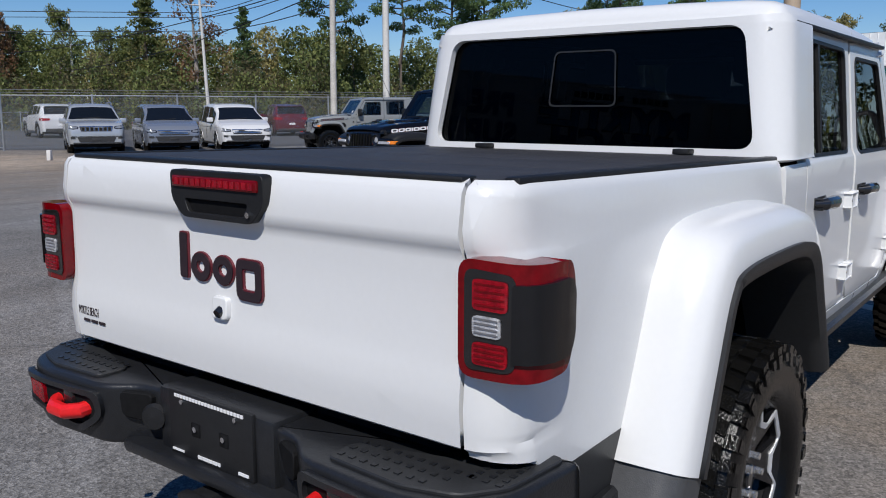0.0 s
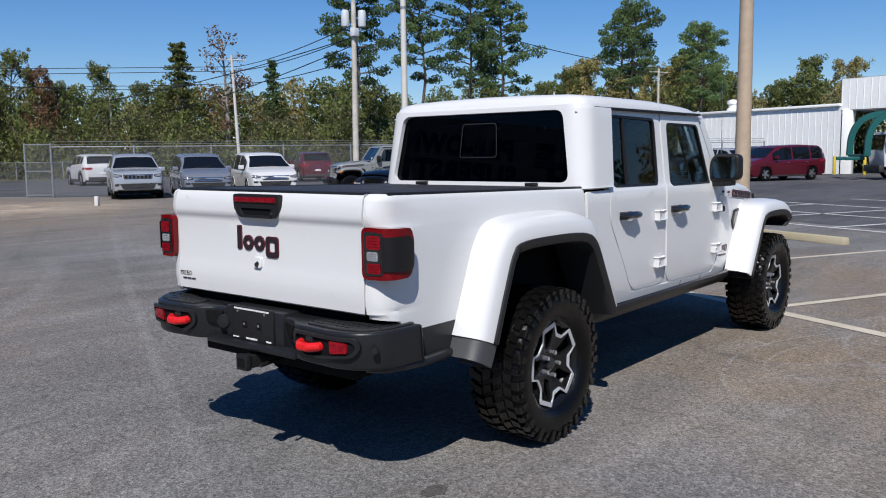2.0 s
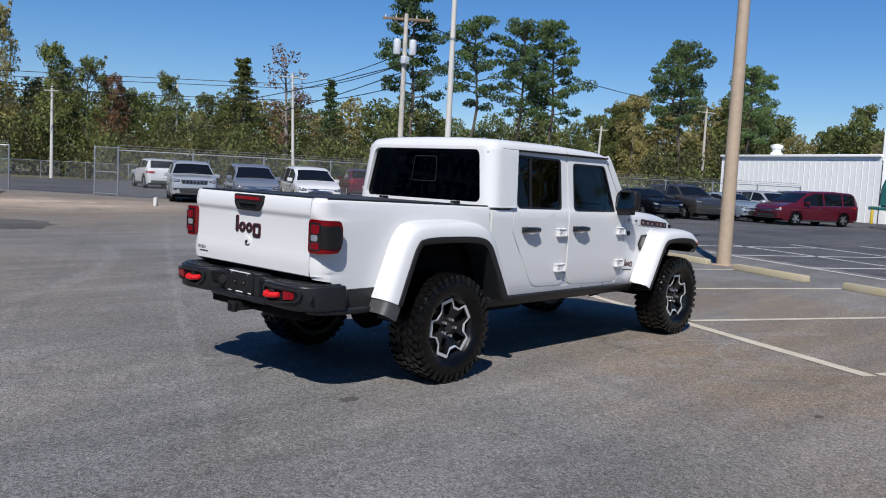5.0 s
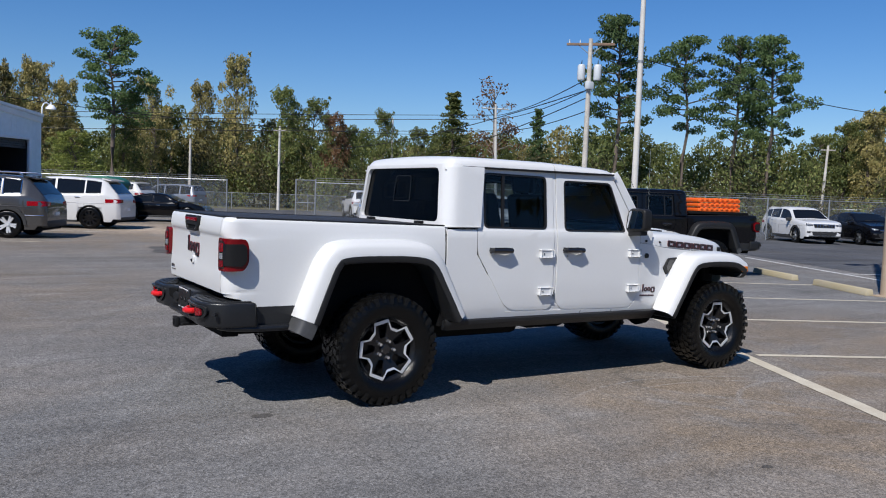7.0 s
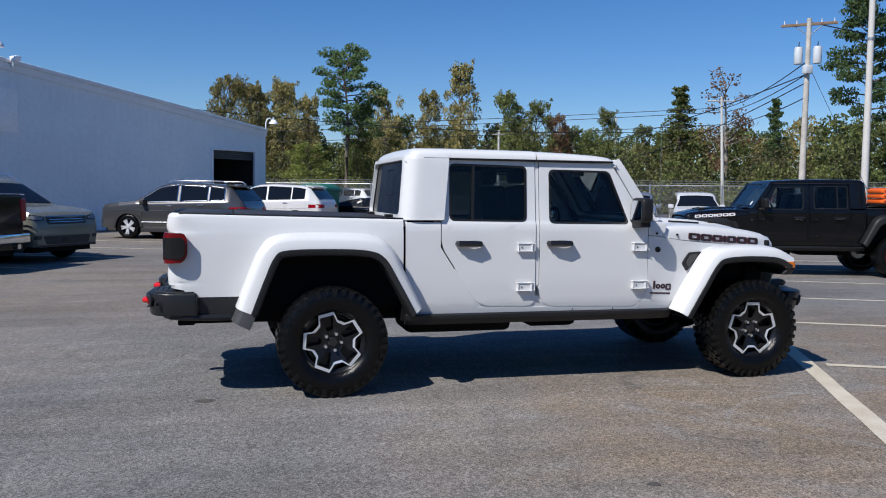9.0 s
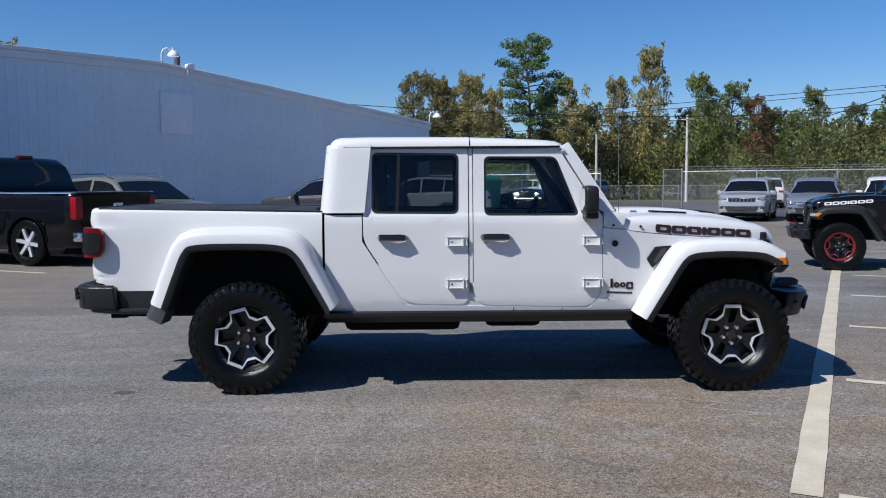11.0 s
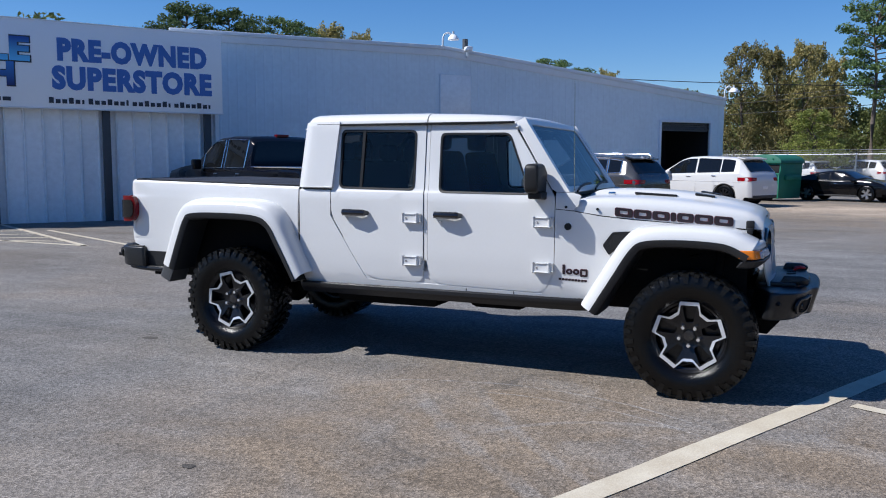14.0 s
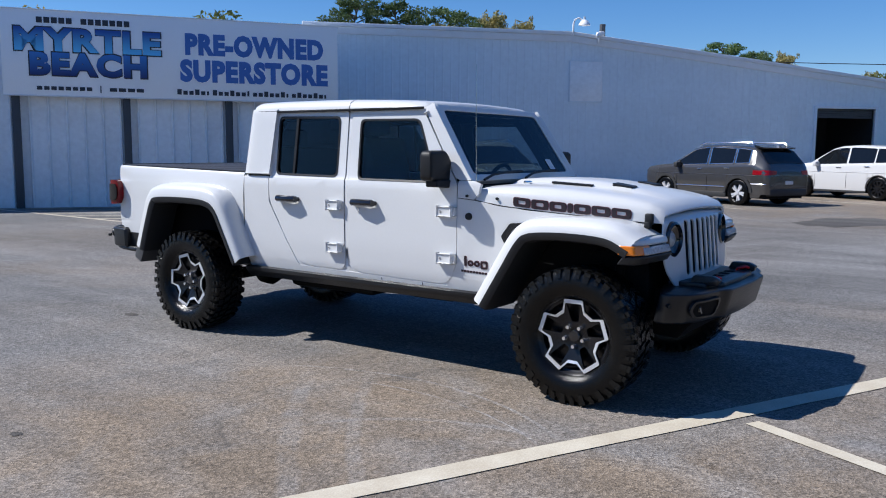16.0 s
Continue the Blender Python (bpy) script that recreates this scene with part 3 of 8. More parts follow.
    for x_ in (1.93, 2.285):
        both("sill_joint", prism([(x_, .560), (x_ + .005, .560), (x_ + .005, .592), (x_, .592)], lambda u, v: (u, side_at(u, v)[1] + .004, v), lambda u, v: (u, side_at(u, v)[1] - .0015, v)), M_UNDER, tr)
    rear_hole = rpoly([(.912, 1.724), (1.530, 1.714), (1.526, 1.284), (.905, 1.292)], .045, 5)
    door("rear_door", rpoly([(.840, 1.757), (1.602, 1.752), (1.602, .617), (1.142, .624), (.840, 1.09)], [.01, .01, .07, .11, .07], 6), rear_hole, [1.2, 1.4], G_TINT, 1.515, 1.056, split=(1.075, 1.09))
    front_hole = rpoly([(1.722, 1.692), (2.238, 1.688), (2.405, 1.268), (1.722, 1.272)], .045, 5)
    door("front_door", rpoly([(1.640, 1.752), (2.262, 1.748), (2.545, 1.30), (2.576, 1.26), (2.576, .74), (2.50, .597), (1.640, .613)], [.01, .03, .05, .03, .14, .10, .14], 6), front_hole, [2.0, 2.3], G_CLEAR, 2.500, 1.802)

    # --- hard top, roof, windscreen frame
    arc = .085 * math.pi / 2
    total = 2 * (.25 + arc) + 1.31
    mid = total / 2
    win = rpoly([(mid - .658, 1.326), (mid + .658, 1.326), (mid + .632, 1.748), (mid - .632, 1.748)], .06, 6)
    corner = [.25 + arc * k / 5 for k in range(6)] + [total - .25 - arc * k / 5 for k in range(6)]
    bm = sheet([(0.03, 1.286), (total - .03, 1.286), (total - .03, 1.775), (0.03, 1.775)], [win], rear_at, cu=corner + [.1, .2] + [.5 + .1 * k for k in range(12)], cv=[1.30, 1.35, 1.4, 1.5, 1.6, 1.70, 1.75])
    back = part("hard_top_back", bm, M_BODY, tr, thick=.03, smooth=35)
    part("rear_window", facing(sheet(win, [], lambda u, v: (rear_at(u, v)[0] + .006, *rear_at(u, v)[1:]), cv=[1.5]), 0, -1), G_REAR, back, label="dark tinted rear window")
    fr = rpoly([(mid - .145, 1.475), (mid + .145, 1.475), (mid + .135, 1.69), (mid - .135, 1.69)], .025, 4)
    fr2 = [(mid + (u - mid) * .955, 1.583 + (v - 1.583) * .945) for u, v in fr]
    part("slider_frame", sheet(fr, [fr2], lambda u, v: (rear_at(u, v)[0] - .001, *rear_at(u, v)[1:])), M_GREYPLASTIC, back)
    part("lower_cab_back", boxed(.558, .575, -.755, .755, 1.24, 1.292, .004), M_BODY, tr)

    def roof_piece(name, xs):
        bm = bmesh.new()
        rings = []
        for x, dz, ins in xs:
            half = [(.736, 1.766), (.731, 1.795), (.714, 1.820), (.678, 1.836), (.60, 1.845), (.35, 1.853), (0, 1.857)]
            row = [(-(y - ins), z - dz * (1 if z > 1.78 else .3)) for y, z in half] + [((y - ins), z - dz * (1 if z > 1.78 else .3)) for y, z in half[-2::-1]]
            rings.append([bm.verts.new((x, y, z)) for y, z in row])
        skin(bm, rings)
        bm.normal_update()
        if sum(f.normal.z for f in bm.faces) < 0:
            bmesh.ops.reverse_faces(bm, faces=bm.faces[:])
        return part(name, bm, M_BODY, tr, thick=.03, smooth=50)
    roof_piece("hard_top_roof", [(.590, .085, .05), (.596, .055, .03), (.61, .03, .018), (.635, .012, .008), (.68, .003, .002), (.9, 0, 0), (1.3, .001, 0), (1.612, .004, 0)])
    roof_piece("roof_panel", [(1.622, .006, 0), (1.9, .015, 0), (2.15, .027, .004), (2.25, .038, .008), (2.29, .052, .014), (2.305, .08, .02)])
    for s in (1, -1):
        part("drip_rail", boxed(.70, 2.27, s * .737 - .012, s * .737 + .013, 1.753, 1.769, .004), M_BLACKPLASTIC, tr)
    sc_at = lambda u, v, o=0.0: (2.665 - v * .345 + o * .83, u * (1 - .085 * v), 1.285 + v * .52 + o * .55)
    frm = rpoly([(-.745, 0), (.745, 0), (.752, .965), (-.752, .965)], .03, 3)
    hole = rpoly([(-.675, .075), (.675, .075), (.680, .895), (-.680, .895)], .05, 4)
    bm = sheet(frm, [hole], lambda u, v: sc_at(u, v), cv=[.25, .5, .75])
    bmesh.ops.reverse_faces(bm, faces=[f for f in bm.faces if f.normal.x < 0])
    ws = part("windscreen_frame", bm, M_BODY, tr, thick=.055, bevel=.008)
    bm = sheet(hole, [], lambda u, v: sc_at(u, v, -.008))
    part("windscreen", facing(bm, 0, 1), G_SHIELD, ws)
    blk = [(u * .93, .5 + (v - .5) * .90) for u, v in hole]
    part("windscreen_band", sheet(hole, [blk], lambda u, v: sc_at(u, v, -.012)), M_GLOSSBLACK, ws)
    for y in (-.42, .12):
        w = bmesh.new()
        pipe(w, [sc_at(y - .22, -.02, .03), sc_at(y - .1, .03, .04), sc_at(y + .1, .06, .035), sc_at(y + .34, .08, .02)], .009, 6)
        part("wiper", w, M_BLACKPLASTIC, ws)
    part("inspection_sticker", sheet([(.42, .12), (.50, .12), (.50, .26), (.42, .26)], [], lambda u, v: sc_at(u, v, -.004)), M_WHITEMARK, ws)
    part("cowl_panel", boxed(2.60, 2.76, -.66, .66, 1.225, 1.250, .01), M_BLACKPLASTIC, tr)

    # --- hood
    st = [(2.705, .755, 1.165, 1.243), (2.76, .751, 1.155, 1.254), (2.9, .742, 1.135, 1.261), (3.1, .724, 1.117, 1.260), (3.3, .697, 1.103, 1.249), (3.5, .664, 1.090, 1.229), (3.65, .637, 1.079, 1.210), (3.78, .614, 1.070, 1.186), (3.855, .596, 1.066, 1.158), (3.888, .580, 1.064, 1.120)]
    bm = bmesh.new()
    rings = []
    for x, ys, zl, zt in st:
        bul = .026 * min(1, max(0, (3.80 - x) / .35)) * min(1, (x - 2.66) / .1)
        half = [(ys, zl), (ys - .002, zl + (zt - zl) * .35), (ys - .008, zl + (zt - zl) * .62), (ys - .032, zt - (zt - zl) * .16), (ys - .075, zt - .006), (ys - .16, zt), (.335, zt + .004), (.30, zt + .006 + bul * .3), (.27, zt + .008 + bul), (.12, zt + .012 + bul), (0, zt + .013 + bul)]
        rings.append([bm.verts.new((x, -y, z)) for y, z in half] + [bm.verts.new((x, y, z)) for y, z in half[-2::-1]])
    skin(bm, rings)
    bm.normal_update()
    if sum(f.normal.z for f in bm.faces) < 0:
        bmesh.ops.reverse_faces(bm, faces=bm.faces[:])
    hd = part("hood", bm, M_BODY, tr, thick=.02, smooth=40)
    for s in (1, -1):
        part("hood_vent", prism(rpoly([(3.02, s * .30), (3.30, s * .27), (3.32, s * .33), (3.04, s * .36)], .015), lambda u, v: (u, v, interp(u, [(3.0, 1.272), (3.32, 1.254)])), lambda u, v: (u, v, interp(u, [(3.0, 1.284), (3.32, 1.268)]))), M_BLACKPLASTIC, hd)
        part("hood_intake", prism(rpoly([(3.42, s * .16), (3.55, s * .15), (3.56, s * .27), (3.43, s * .28)], .012), lambda u, v: (u, v, interp(u, [(3.4, 1.255), (3.56, 1.232)])), lambda u, v: (u, v, interp(u, [(3.4, 1.284), (3.56, 1.260)]))), M_BLACKPLASTIC, hd)
        part("washer_nozzle", boxed(2.86, 2.91, s * .40 - .02, s * .40 + .02, 1.262, 1.284, .008), M_CHROME, hd)
        la = boxed(3.785, 3.835, s * .603 - .020, s * .603 + .022, 1.055, 1.122, .010)
        box(la, 3.792, 3.828, s * .628 - .018, s * .628 + .026, 1.035, 1.075, .006)
        part("hood_latch", la, M_BLACKPLASTIC, hd, label="black rubber hood latch")
        # model name as plain open shapes with a red rim
        lift = lambda u: interp(u, [(2.9, 1.135), (3.1, 1.117), (3.3, 1.103), (3.5, 1.090), (3.65, 1.079), (3.76, 1.070)]) + .010
        ys = lambda u: interp(u, [(2.9, .742), (3.1, .724), (3.3, .697), (3.5, .664), (3.65, .637), (3.76, .614)])
        hood_at = lambda u, v, o: (u, s * (ys(u) + o), lift(u) + v)
        shapes, x = [], 2.975
        for wd in (.112, .108, .104, .030, .098, .108, .112):
            o, i = bar_shape(x, x + wd, 0, .054, .016)
            if wd > .05:
                i = rpoly([(x + .026, .015), (x + wd - .026, .015), (x + wd - .026, .039), (x + .026, .039)], .007, 2)
            shapes.append((o, i))
            x += wd + .010
        marks("model_decal", shapes, hood_at, hd, decal[0] if decal else M_DECALRED, decal[1] if decal else M_DECAL, .0025, (.0050, .0065))
    for s in (1, -1):
        bm = boxed(2.655, 2.705, s * .765 - .01, s * .765 + .004, 1.20, 1.225, .004)
        part("hood_bolt", tubed((2.655, s * .776, 1.190), (2.655, s * .790, 1.190), .009, n=10), M_BLACKPLASTIC, tr)
        part("hood_bolt", tubed((2.86, s * .742, 1.178), (2.86, s * .756, 1.178), .009, n=10), M_BLACKPLASTIC, tr)
        bm.free()
        part("fuel_cap" if s > 0 else "antenna_base", tubed((2.668, s * .77, 1.058), (2.668, s * .79, 1.058), .026, .022, 16), M_BLACKPLASTIC, tr)
    an = bmesh.new()
    pipe(an, [(2.70, -.735, 1.06), (2.70, -.745, 1.26), (2.695, -.745, 1.60), (2.69, -.745, 2.02)], [.006, .003, .002, .0016], 6)
    part("antenna", an, M_CHROME, tr)
    # fender vents and side badges
    for s in (1, -1):
        fl = lambda u, v, o=0.0: (u, s * (-side_at(u, v)[1] + o), v)
        vo = rpoly([(2.902, .942), (2.965, 1.030), (3.092, 1.038), (3.06, .98), (2.945, .875)], .014, 3)
        part("fender_vent", prism(vo, lambda u, v: fl(u, v, -.006), lambda u, v: fl(u, v, .012)), M_BLACKPLASTIC, tr, bevel=.004)
        vi = [(2.99 + (u - 2.99) * .6, .975 + (v - .975) * .7) for u, v in vo]
        part("fender_vent_mesh", prism(vi, lambda u, v: fl(u, v, .0), lambda u, v: fl(u, v, .014)), M_GLOSSBLACK, tr)
        marks("side_badge", [bar_shape(2.638, 2.653, .736, .800, .003), ring_shape(2.683, .754, .019, .0105, 1.08), ring_shape(2.729, .754, .019, .0105, 1.08), frame_shape(2.757, 2.805, .722, .773, .011)], lambda u, v, o: fl(u, v, o), tr, M_DECALRED, M_DECAL, .0015, (.003, .0045))
        marks("side_badge_bar", [bar_shape(2.612 + k * .0215, 2.612 + k * .0215 + .017, .695 - k * .001, .708 - k * .001, .004) for k in range(9)], lambda u, v, o: fl(u, v, o), tr, M_DECALRED, M_DECAL, .0008, (.002, .003))

    # --- grille and lamps
    gx = lambda y, z: 3.960 - .12 * abs(y) ** 1.8 - (z - .75) * .10 - (.05 * max(0, (z - 1.05) / .055) ** 2 if z > 1.05 else 0)
    gout = rpoly([(-.45, .665), (.45, .665), (.585, .80), (.595, .95), (.56, 1.112), (-.56, 1.112), (-.595, .95), (-.585, .80)], [.07, .07, .12, .05, .05, .05, .05, .12], 5)
    slots = [rpoly([(c - .029, .738), (c + .029, .738), (c + .029, 1.072), (c - .029, 1.072)], .027, 4) for c in [(-3 + k) * .094 for k in range(7)]]
    lamps = [[(s * .456 + .104 * math.cos(a * math.pi / 12), .965 + .104 * math.sin(a * math.pi / 12)) for a in range(24)] for s in (1, -1)]
    bm = sheet(gout, slots + lamps, lambda u, v: (gx(u, v), u, v), cu=[-.5, -.4, -.3, 0, .3, .4, .5], cv=[.85, 1.05, 1.075, 1.09])
    bmesh.ops.reverse_faces(bm, faces=[f for f in bm.faces if f.normal.x < 0])
    gr = part("grille", bm, M_BODY, tr, thick=.010, smooth=40, label="seven-slot grille in body colour")
    part("grille_mesh", sheet(rpoly([(-.33, .69), (.33, .69), (.33, 1.08), (-.33, 1.08)], .02), [], lambda u, v: (gx(u, v) - .016, u, v), cu=[-.2, -.1, 0, .1, .2], cv=[1.05, 1.07]), M_UNDER, gr)
    for s in (1, -1):
        l = lathe(bmesh.new(), [(.108, -.01), (.104, .014), (.090, .022), (.084, .0), (.05, -.02), (.0, -.024)], 28, "Z")
        bmesh.ops.transform(l, matrix=Matrix.Translation((3.902, s * .456, .965)) @ pose(0, 0, 0, 0, 88, s * 6), verts=l.verts[:])
        hl = part("headlight", l, M_GLOSSBLACK, tr, label="round headlight in dark housing")
        l = lathe(bmesh.new(), [(.050, -.004), (.04, .006), (.0, .012)], 24, "Z")
        bmesh.ops.transform(l, matrix=Matrix.Translation((3.894, s * .456, .965)) @ pose(0, 0, 0, 0, 88, s * 6), verts=l.verts[:])
        part("headlight_lens", l, M_CLEARLENS, hl)

    # --- flares
    rp = smooth_path([(-.655, .655), (-.562, .90), (-.482, 1.075), (-.37, 1.150), (-.05, 1.164), (.27, 1.148), (.415, 1.075), (.515, .90), (.650, .635)], 5)
    slim = lambda k: 1 - .42 * max(0, (k - .62) / .38)
    flare(rp, [(.036, .780), (.038, .80), (.030, .87), (.010, .922), (-.02, .940), (-.078, .944)], tr, "rear_flare", flare_mat or M_BODY, taper=slim)
    flare(rp, [(-.076, .9435), (-.094, .9445), (-.112, .936), (-.118, .90), (-.118, .70)], tr, "rear_flare_lip", M_GREYPLASTIC, taper=slim)
    tp = [Vector((-.688, .560)), Vector((-.668, .60)), Vector((-.645, .653))]
    flare(tp, [(.036, .780), (.030, .87), (.010, .920), (-.02, .937), (-.105, .938), (-.112, .75)], tr, "rear_flare_tip", M_TIP, label="grey plastic flare tip")
    yin = lambda x: interp(x, [(2.7, .765), (3.1, .735), (3.5, .66), (3.9, .55)])
    fp = smooth_path([(2.800, .560), (2.935, .785), (3.060, .985), (3.165, 1.060), (3.36, 1.082), (3.60, 1.078), (3.74, 1.055), (3.86, .995)], 5)
    flare(fp, [(.010, yin), (.016, .79), (.010, .86), (-.004, .915), (-.026, .940), (-.075, .945)], tr, "front_flare", flare_mat or M_BODY)
    flare(fp, [(-.073, .9445), (-.088, .9455), (-.108, .936), (-.116, .90), (-.116, .60)], tr, "front_flare_lip", M_GREYPLASTIC)
    for s in (1, -1):
        nose = rpoly([(3.78, .55), (3.935, .55), (3.905, .86), (3.865, .935), (3.78, .94)], [0, .02, .05, .03, 0], 4)
        part("front_flare_nose", prism(nose, lambda u, v: (u - .02, -s * v, .955), lambda u, v: (u - .035, -s * v * .995, 1.000 + (.86 - u) * .0)), M_BODY, tr, bevel=.016)
        part("front_flare_end", prism([(u + .004, v) for u, v in nose], lambda u, v: (u - .035, -s * v * .985, .850), lambda u, v: (u + .004, -s * v, .902)), M_GREYPLASTIC, tr, bevel=.010, label="grey plastic flare end")
        part("marker_light", prism(rpoly([(3.745, .80), (3.905, .80), (3.885, .90), (3.865, .945), (3.765, .949)], [0, 0, .02, .03, 0], 3), lambda u, v: (u, -s * v * .997, .908), lambda u, v: (u - .012, -s * v, .962)), M_AMBER, tr, bevel=.006, label="amber side marker")
        part("running_light", prism([(3.80, .56), (3.932, .56), (3.902, .868), (3.80, .868)], lambda u, v: (u + .002, -s * v, .906), lambda u, v: (u - .012, -s * v, .950)), M_CLEARLENS, tr, bevel=.008, label="clear daytime running light")

    # --- wheels
    tyre, tread, rim, face, trim, nuts, cap, disc, cal = off_road_wheel()
    m_tread = mesh_of(tread, "tread", 25)
    m_tyre, m_rim, m_face, m_trim = mesh_of(tyre, "tyre", 30), mesh_of(rim, "rim"), mesh_of(face, "spokes"), mesh_of(trim, "trim")
    m_nuts, m_cap, m_disc, m_cal = [mesh_of(n, "nut") for n in nuts], mesh_of(cap, "cap"), mesh_of(disc, "disc"), mesh_of(cal, "caliper")
    for x, s, roll in ((0, 1, -14), (TRUCK_X1, 1, 0), (0, -1, 40), (TRUCK_X1, -1, 25)):
        m = pose(x, -s * .803, .404, 0, roll if s > 0 else -roll, 0) @ (Matrix.Identity(4) if s > 0 else pose(0, 0, 0, 0, 0, 180))
        wh = part("wheel", m_rim, M_RIM, tr, at=m, label="black alloy wheel with machined star edge")
        part("tyre", m_tyre, M_TYRE, wh, label="knobbly mud-terrain tyre")
        part("tread", m_tread, M_TREAD, wh, kind="stuff")
        f = part("spokes", m_face, M_RIM, wh, thick=.018)
        part("star_trim", m_trim, ring_mat or M_MACHINED, wh, thick=.006)
        for n in m_nuts:
            part("wheel_nut", n, M_NUT, wh)
        if ring_mat:
            part("rim_ring", lathe(bmesh.new(), [(.236, -.100), (.242, -.122), (.226, -.124), (.212, -.104)], 40), ring_mat, wh)
        part("hub_cap", m_cap, M_GLOSSBLACK, wh)
        part("brake_disc", m_disc, M_SILVERRIM, wh)
        part("brake_caliper", m_cal, M_UNDER, wh)

    # --- tail lights
    for s in (1, -1):
        run_x = [(0, -1.176), (.095, -1.175), (.118, -1.171), (.140, -1.160), (.160, -1.140), (.185, -1.114), (.241, -1.058), (.316, -.985)]
        run_y = [(0, .690), (.095, .785), (.118, .808), (.140, .829), (.160, .843), (.185, .850), (.241, .851), (.316, .840)]
        def lamp(k, v, o=0.0):
            x0_, y0_ = interp(k, run_x), interp(k, run_y)
            tx, ty2 = interp(min(k + .012, .316), run_x) - interp(max(k - .012, 0), run_x), interp(min(k + .012, .316), run_y) - interp(max(k - .012, 0), run_y)
            ln_ = math.hypot(tx, ty2)
            return (x0_ - ty2 / ln_ * o, -s * (y0_ + tx / ln_ * o), v)
        around = [.02, .04, .06, .08, .095, .11, .118, .129, .14, .15, .16, .17, .185, .21, .24, .27, .30]

        def lamp_piece(nm, outline, o, material, parent, tk, label=""):
            bm_ = sheet(outline, [], lambda u, v: lamp(u, v, o), cu=[c for c in around if min(p[0] for p in outline) < c < max(p[0] for p in outline)], cv=[1.02, 1.09, 1.16])
            bm_.normal_update()
            if sum(f.normal.y for f in bm_.faces) * s > 0 or (abs(sum(f.normal.y for f in bm_.faces)) < 1e-3 and sum(f.normal.x for f in bm_.faces) > 0):
                bmesh.ops.reverse_faces(bm_, faces=bm_.faces[:])
            return part(nm, bm_, material, parent, label, thick=tk, smooth=50)
        tl = lamp_piece("tail_light", rpoly([(0, .980), (0, 1.203), (.264, 1.197), (.286, 1.15), (.286, 1.04), (.252, .988)], [.034, .034, .03, .03, .04, .03], 5), 0, M_REDLENS, tr, .055, "red and black square tail light")
        lamp_piece("lamp_bezel", rpoly([(.016, .997), (.016, 1.186), (.122, 1.180), (.122, 1.003)], .022, 4), .003, M_GLOSSBLACK, tl, .004)
        for z0, z1, k1, m_, nm in ((1.112, 1.168, .108, M_REDBRIGHT, "lamp_cell"), (1.063, 1.101, .096, M_CLEARLENS, "reverse_light"), (1.010, 1.052, .108, M_REDBRIGHT, "lamp_cell")):
            cell = lamp_piece(nm, rpoly([(.036, z0), (.036, z1), (k1, z1), (k1, z0)], .009, 3), .007, m_, tl, .005)
            for k in range(4):
                za = z0 + (z1 - z0) * (k + .62) / 4.4
                lamp_piece("lens_flute", [(.041, za), (.041, za + .0035), (k1 - .005, za + .0035), (k1 - .005, za)], .0085, M_REDLENS if nm == "lamp_cell" else M_SILVERRIM, cell, .003)
        lamp_piece("smoked_cover", rpoly([(.116, 1.022), (.116, 1.164), (.248, 1.166), (.266, 1.14), (.266, 1.05), (.240, 1.018)], [.006, .006, .02, .02, .02, .02], 4), .009, M_SMOKED, tl, .010, "smoked corner cover")

    # --- rear bumper
    plan = rpoly([(-1.02, .20), (-1.205, .20), (-1.215, .285), (-1.285, .375), (-1.300, .62), (-1.265, .745), (-1.165, .815), (-.955, .835), (-.955, .60), (-1.02, .55)], [0, .01, .03, .04, .05, .08, .06, .01, 0, 0], 4)
    for s in (1, -1):
        pts = [(u, -s * v) for u, v in plan]
        bm = prism(pts, lambda u, v: (u + .012, v, .605), lambda u, v: (u, v, .770))
        bevelled(bm, .014, 3)
        # pocket round the hook
        b = part("rear_bumper_end", bm, M_STEELBLACK, tr, label="black steel bumper end")
        bx = lambda u, v, o=0.0: (interp(u, [(.285, -1.224), (.36, -1.272), (.42, -1.291), (.62, -1.299), (.70, -1.288), (.76, -1.256), (.80, -1.20)]) - o + (.77 - v) * .07, -s * u, v)
        rim_o = rpoly([(.372, .752), (.745, .748), (.765, .715), (.735, .668), (.44, .630), (.362, .685)], .03, 4)
        rim_i = [(.56 + (u - .56) * .90, .695 + (v - .695) * .74) for u, v in rim_o]
        for nm, bm_, m_, tk_ in (("pocket_rim", sheet(rim_o, [rim_i], lambda u, v: bx(u, v, .016), cu=[.45, .5, .55, .6, .65, .7]), M_STEELBLACK, .016), ("hook_pocket", sheet(rim_i, [], lambda u, v: bx(u, v, .004), cu=[.45, .5, .55, .6, .65, .7]), M_UNDER, .004)):
            bm_.normal_update()
            if sum(f.normal.x for f in bm_.faces) > 0:
                bmesh.ops.reverse_faces(bm_, faces=bm_.faces[:])
            part(nm, bm_, m_, b, thick=tk_)
        hk = bmesh.new()
        pipe(hk, [(-1.255, -s * .425, .700), (-1.305, -s * .430, .695), (-1.330, -s * .46, .692), (-1.330, -s * .515, .692), (-1.305, -s * .548, .695), (-1.255, -s * .553, .700)], .020, 10)
        part("tow_hook", hk, M_REDHOOK, b, label="bright red tow hook")
        part("hook_shackle", boxed(-1.306, -1.27, -s * .49 - .022, -s * .49 + .022, .690, .742, .006), M_GLOSSBLACK, b)
        part("bumper_reflector", prism(rpoly([(.615, .730), (.705, .728), (.705, .684), (.615, .672)], .008, 2), lambda u, v: (-1.25, -s * u, v), lambda u, v: bx(u, v, .012)), M_REDBRIGHT, b)
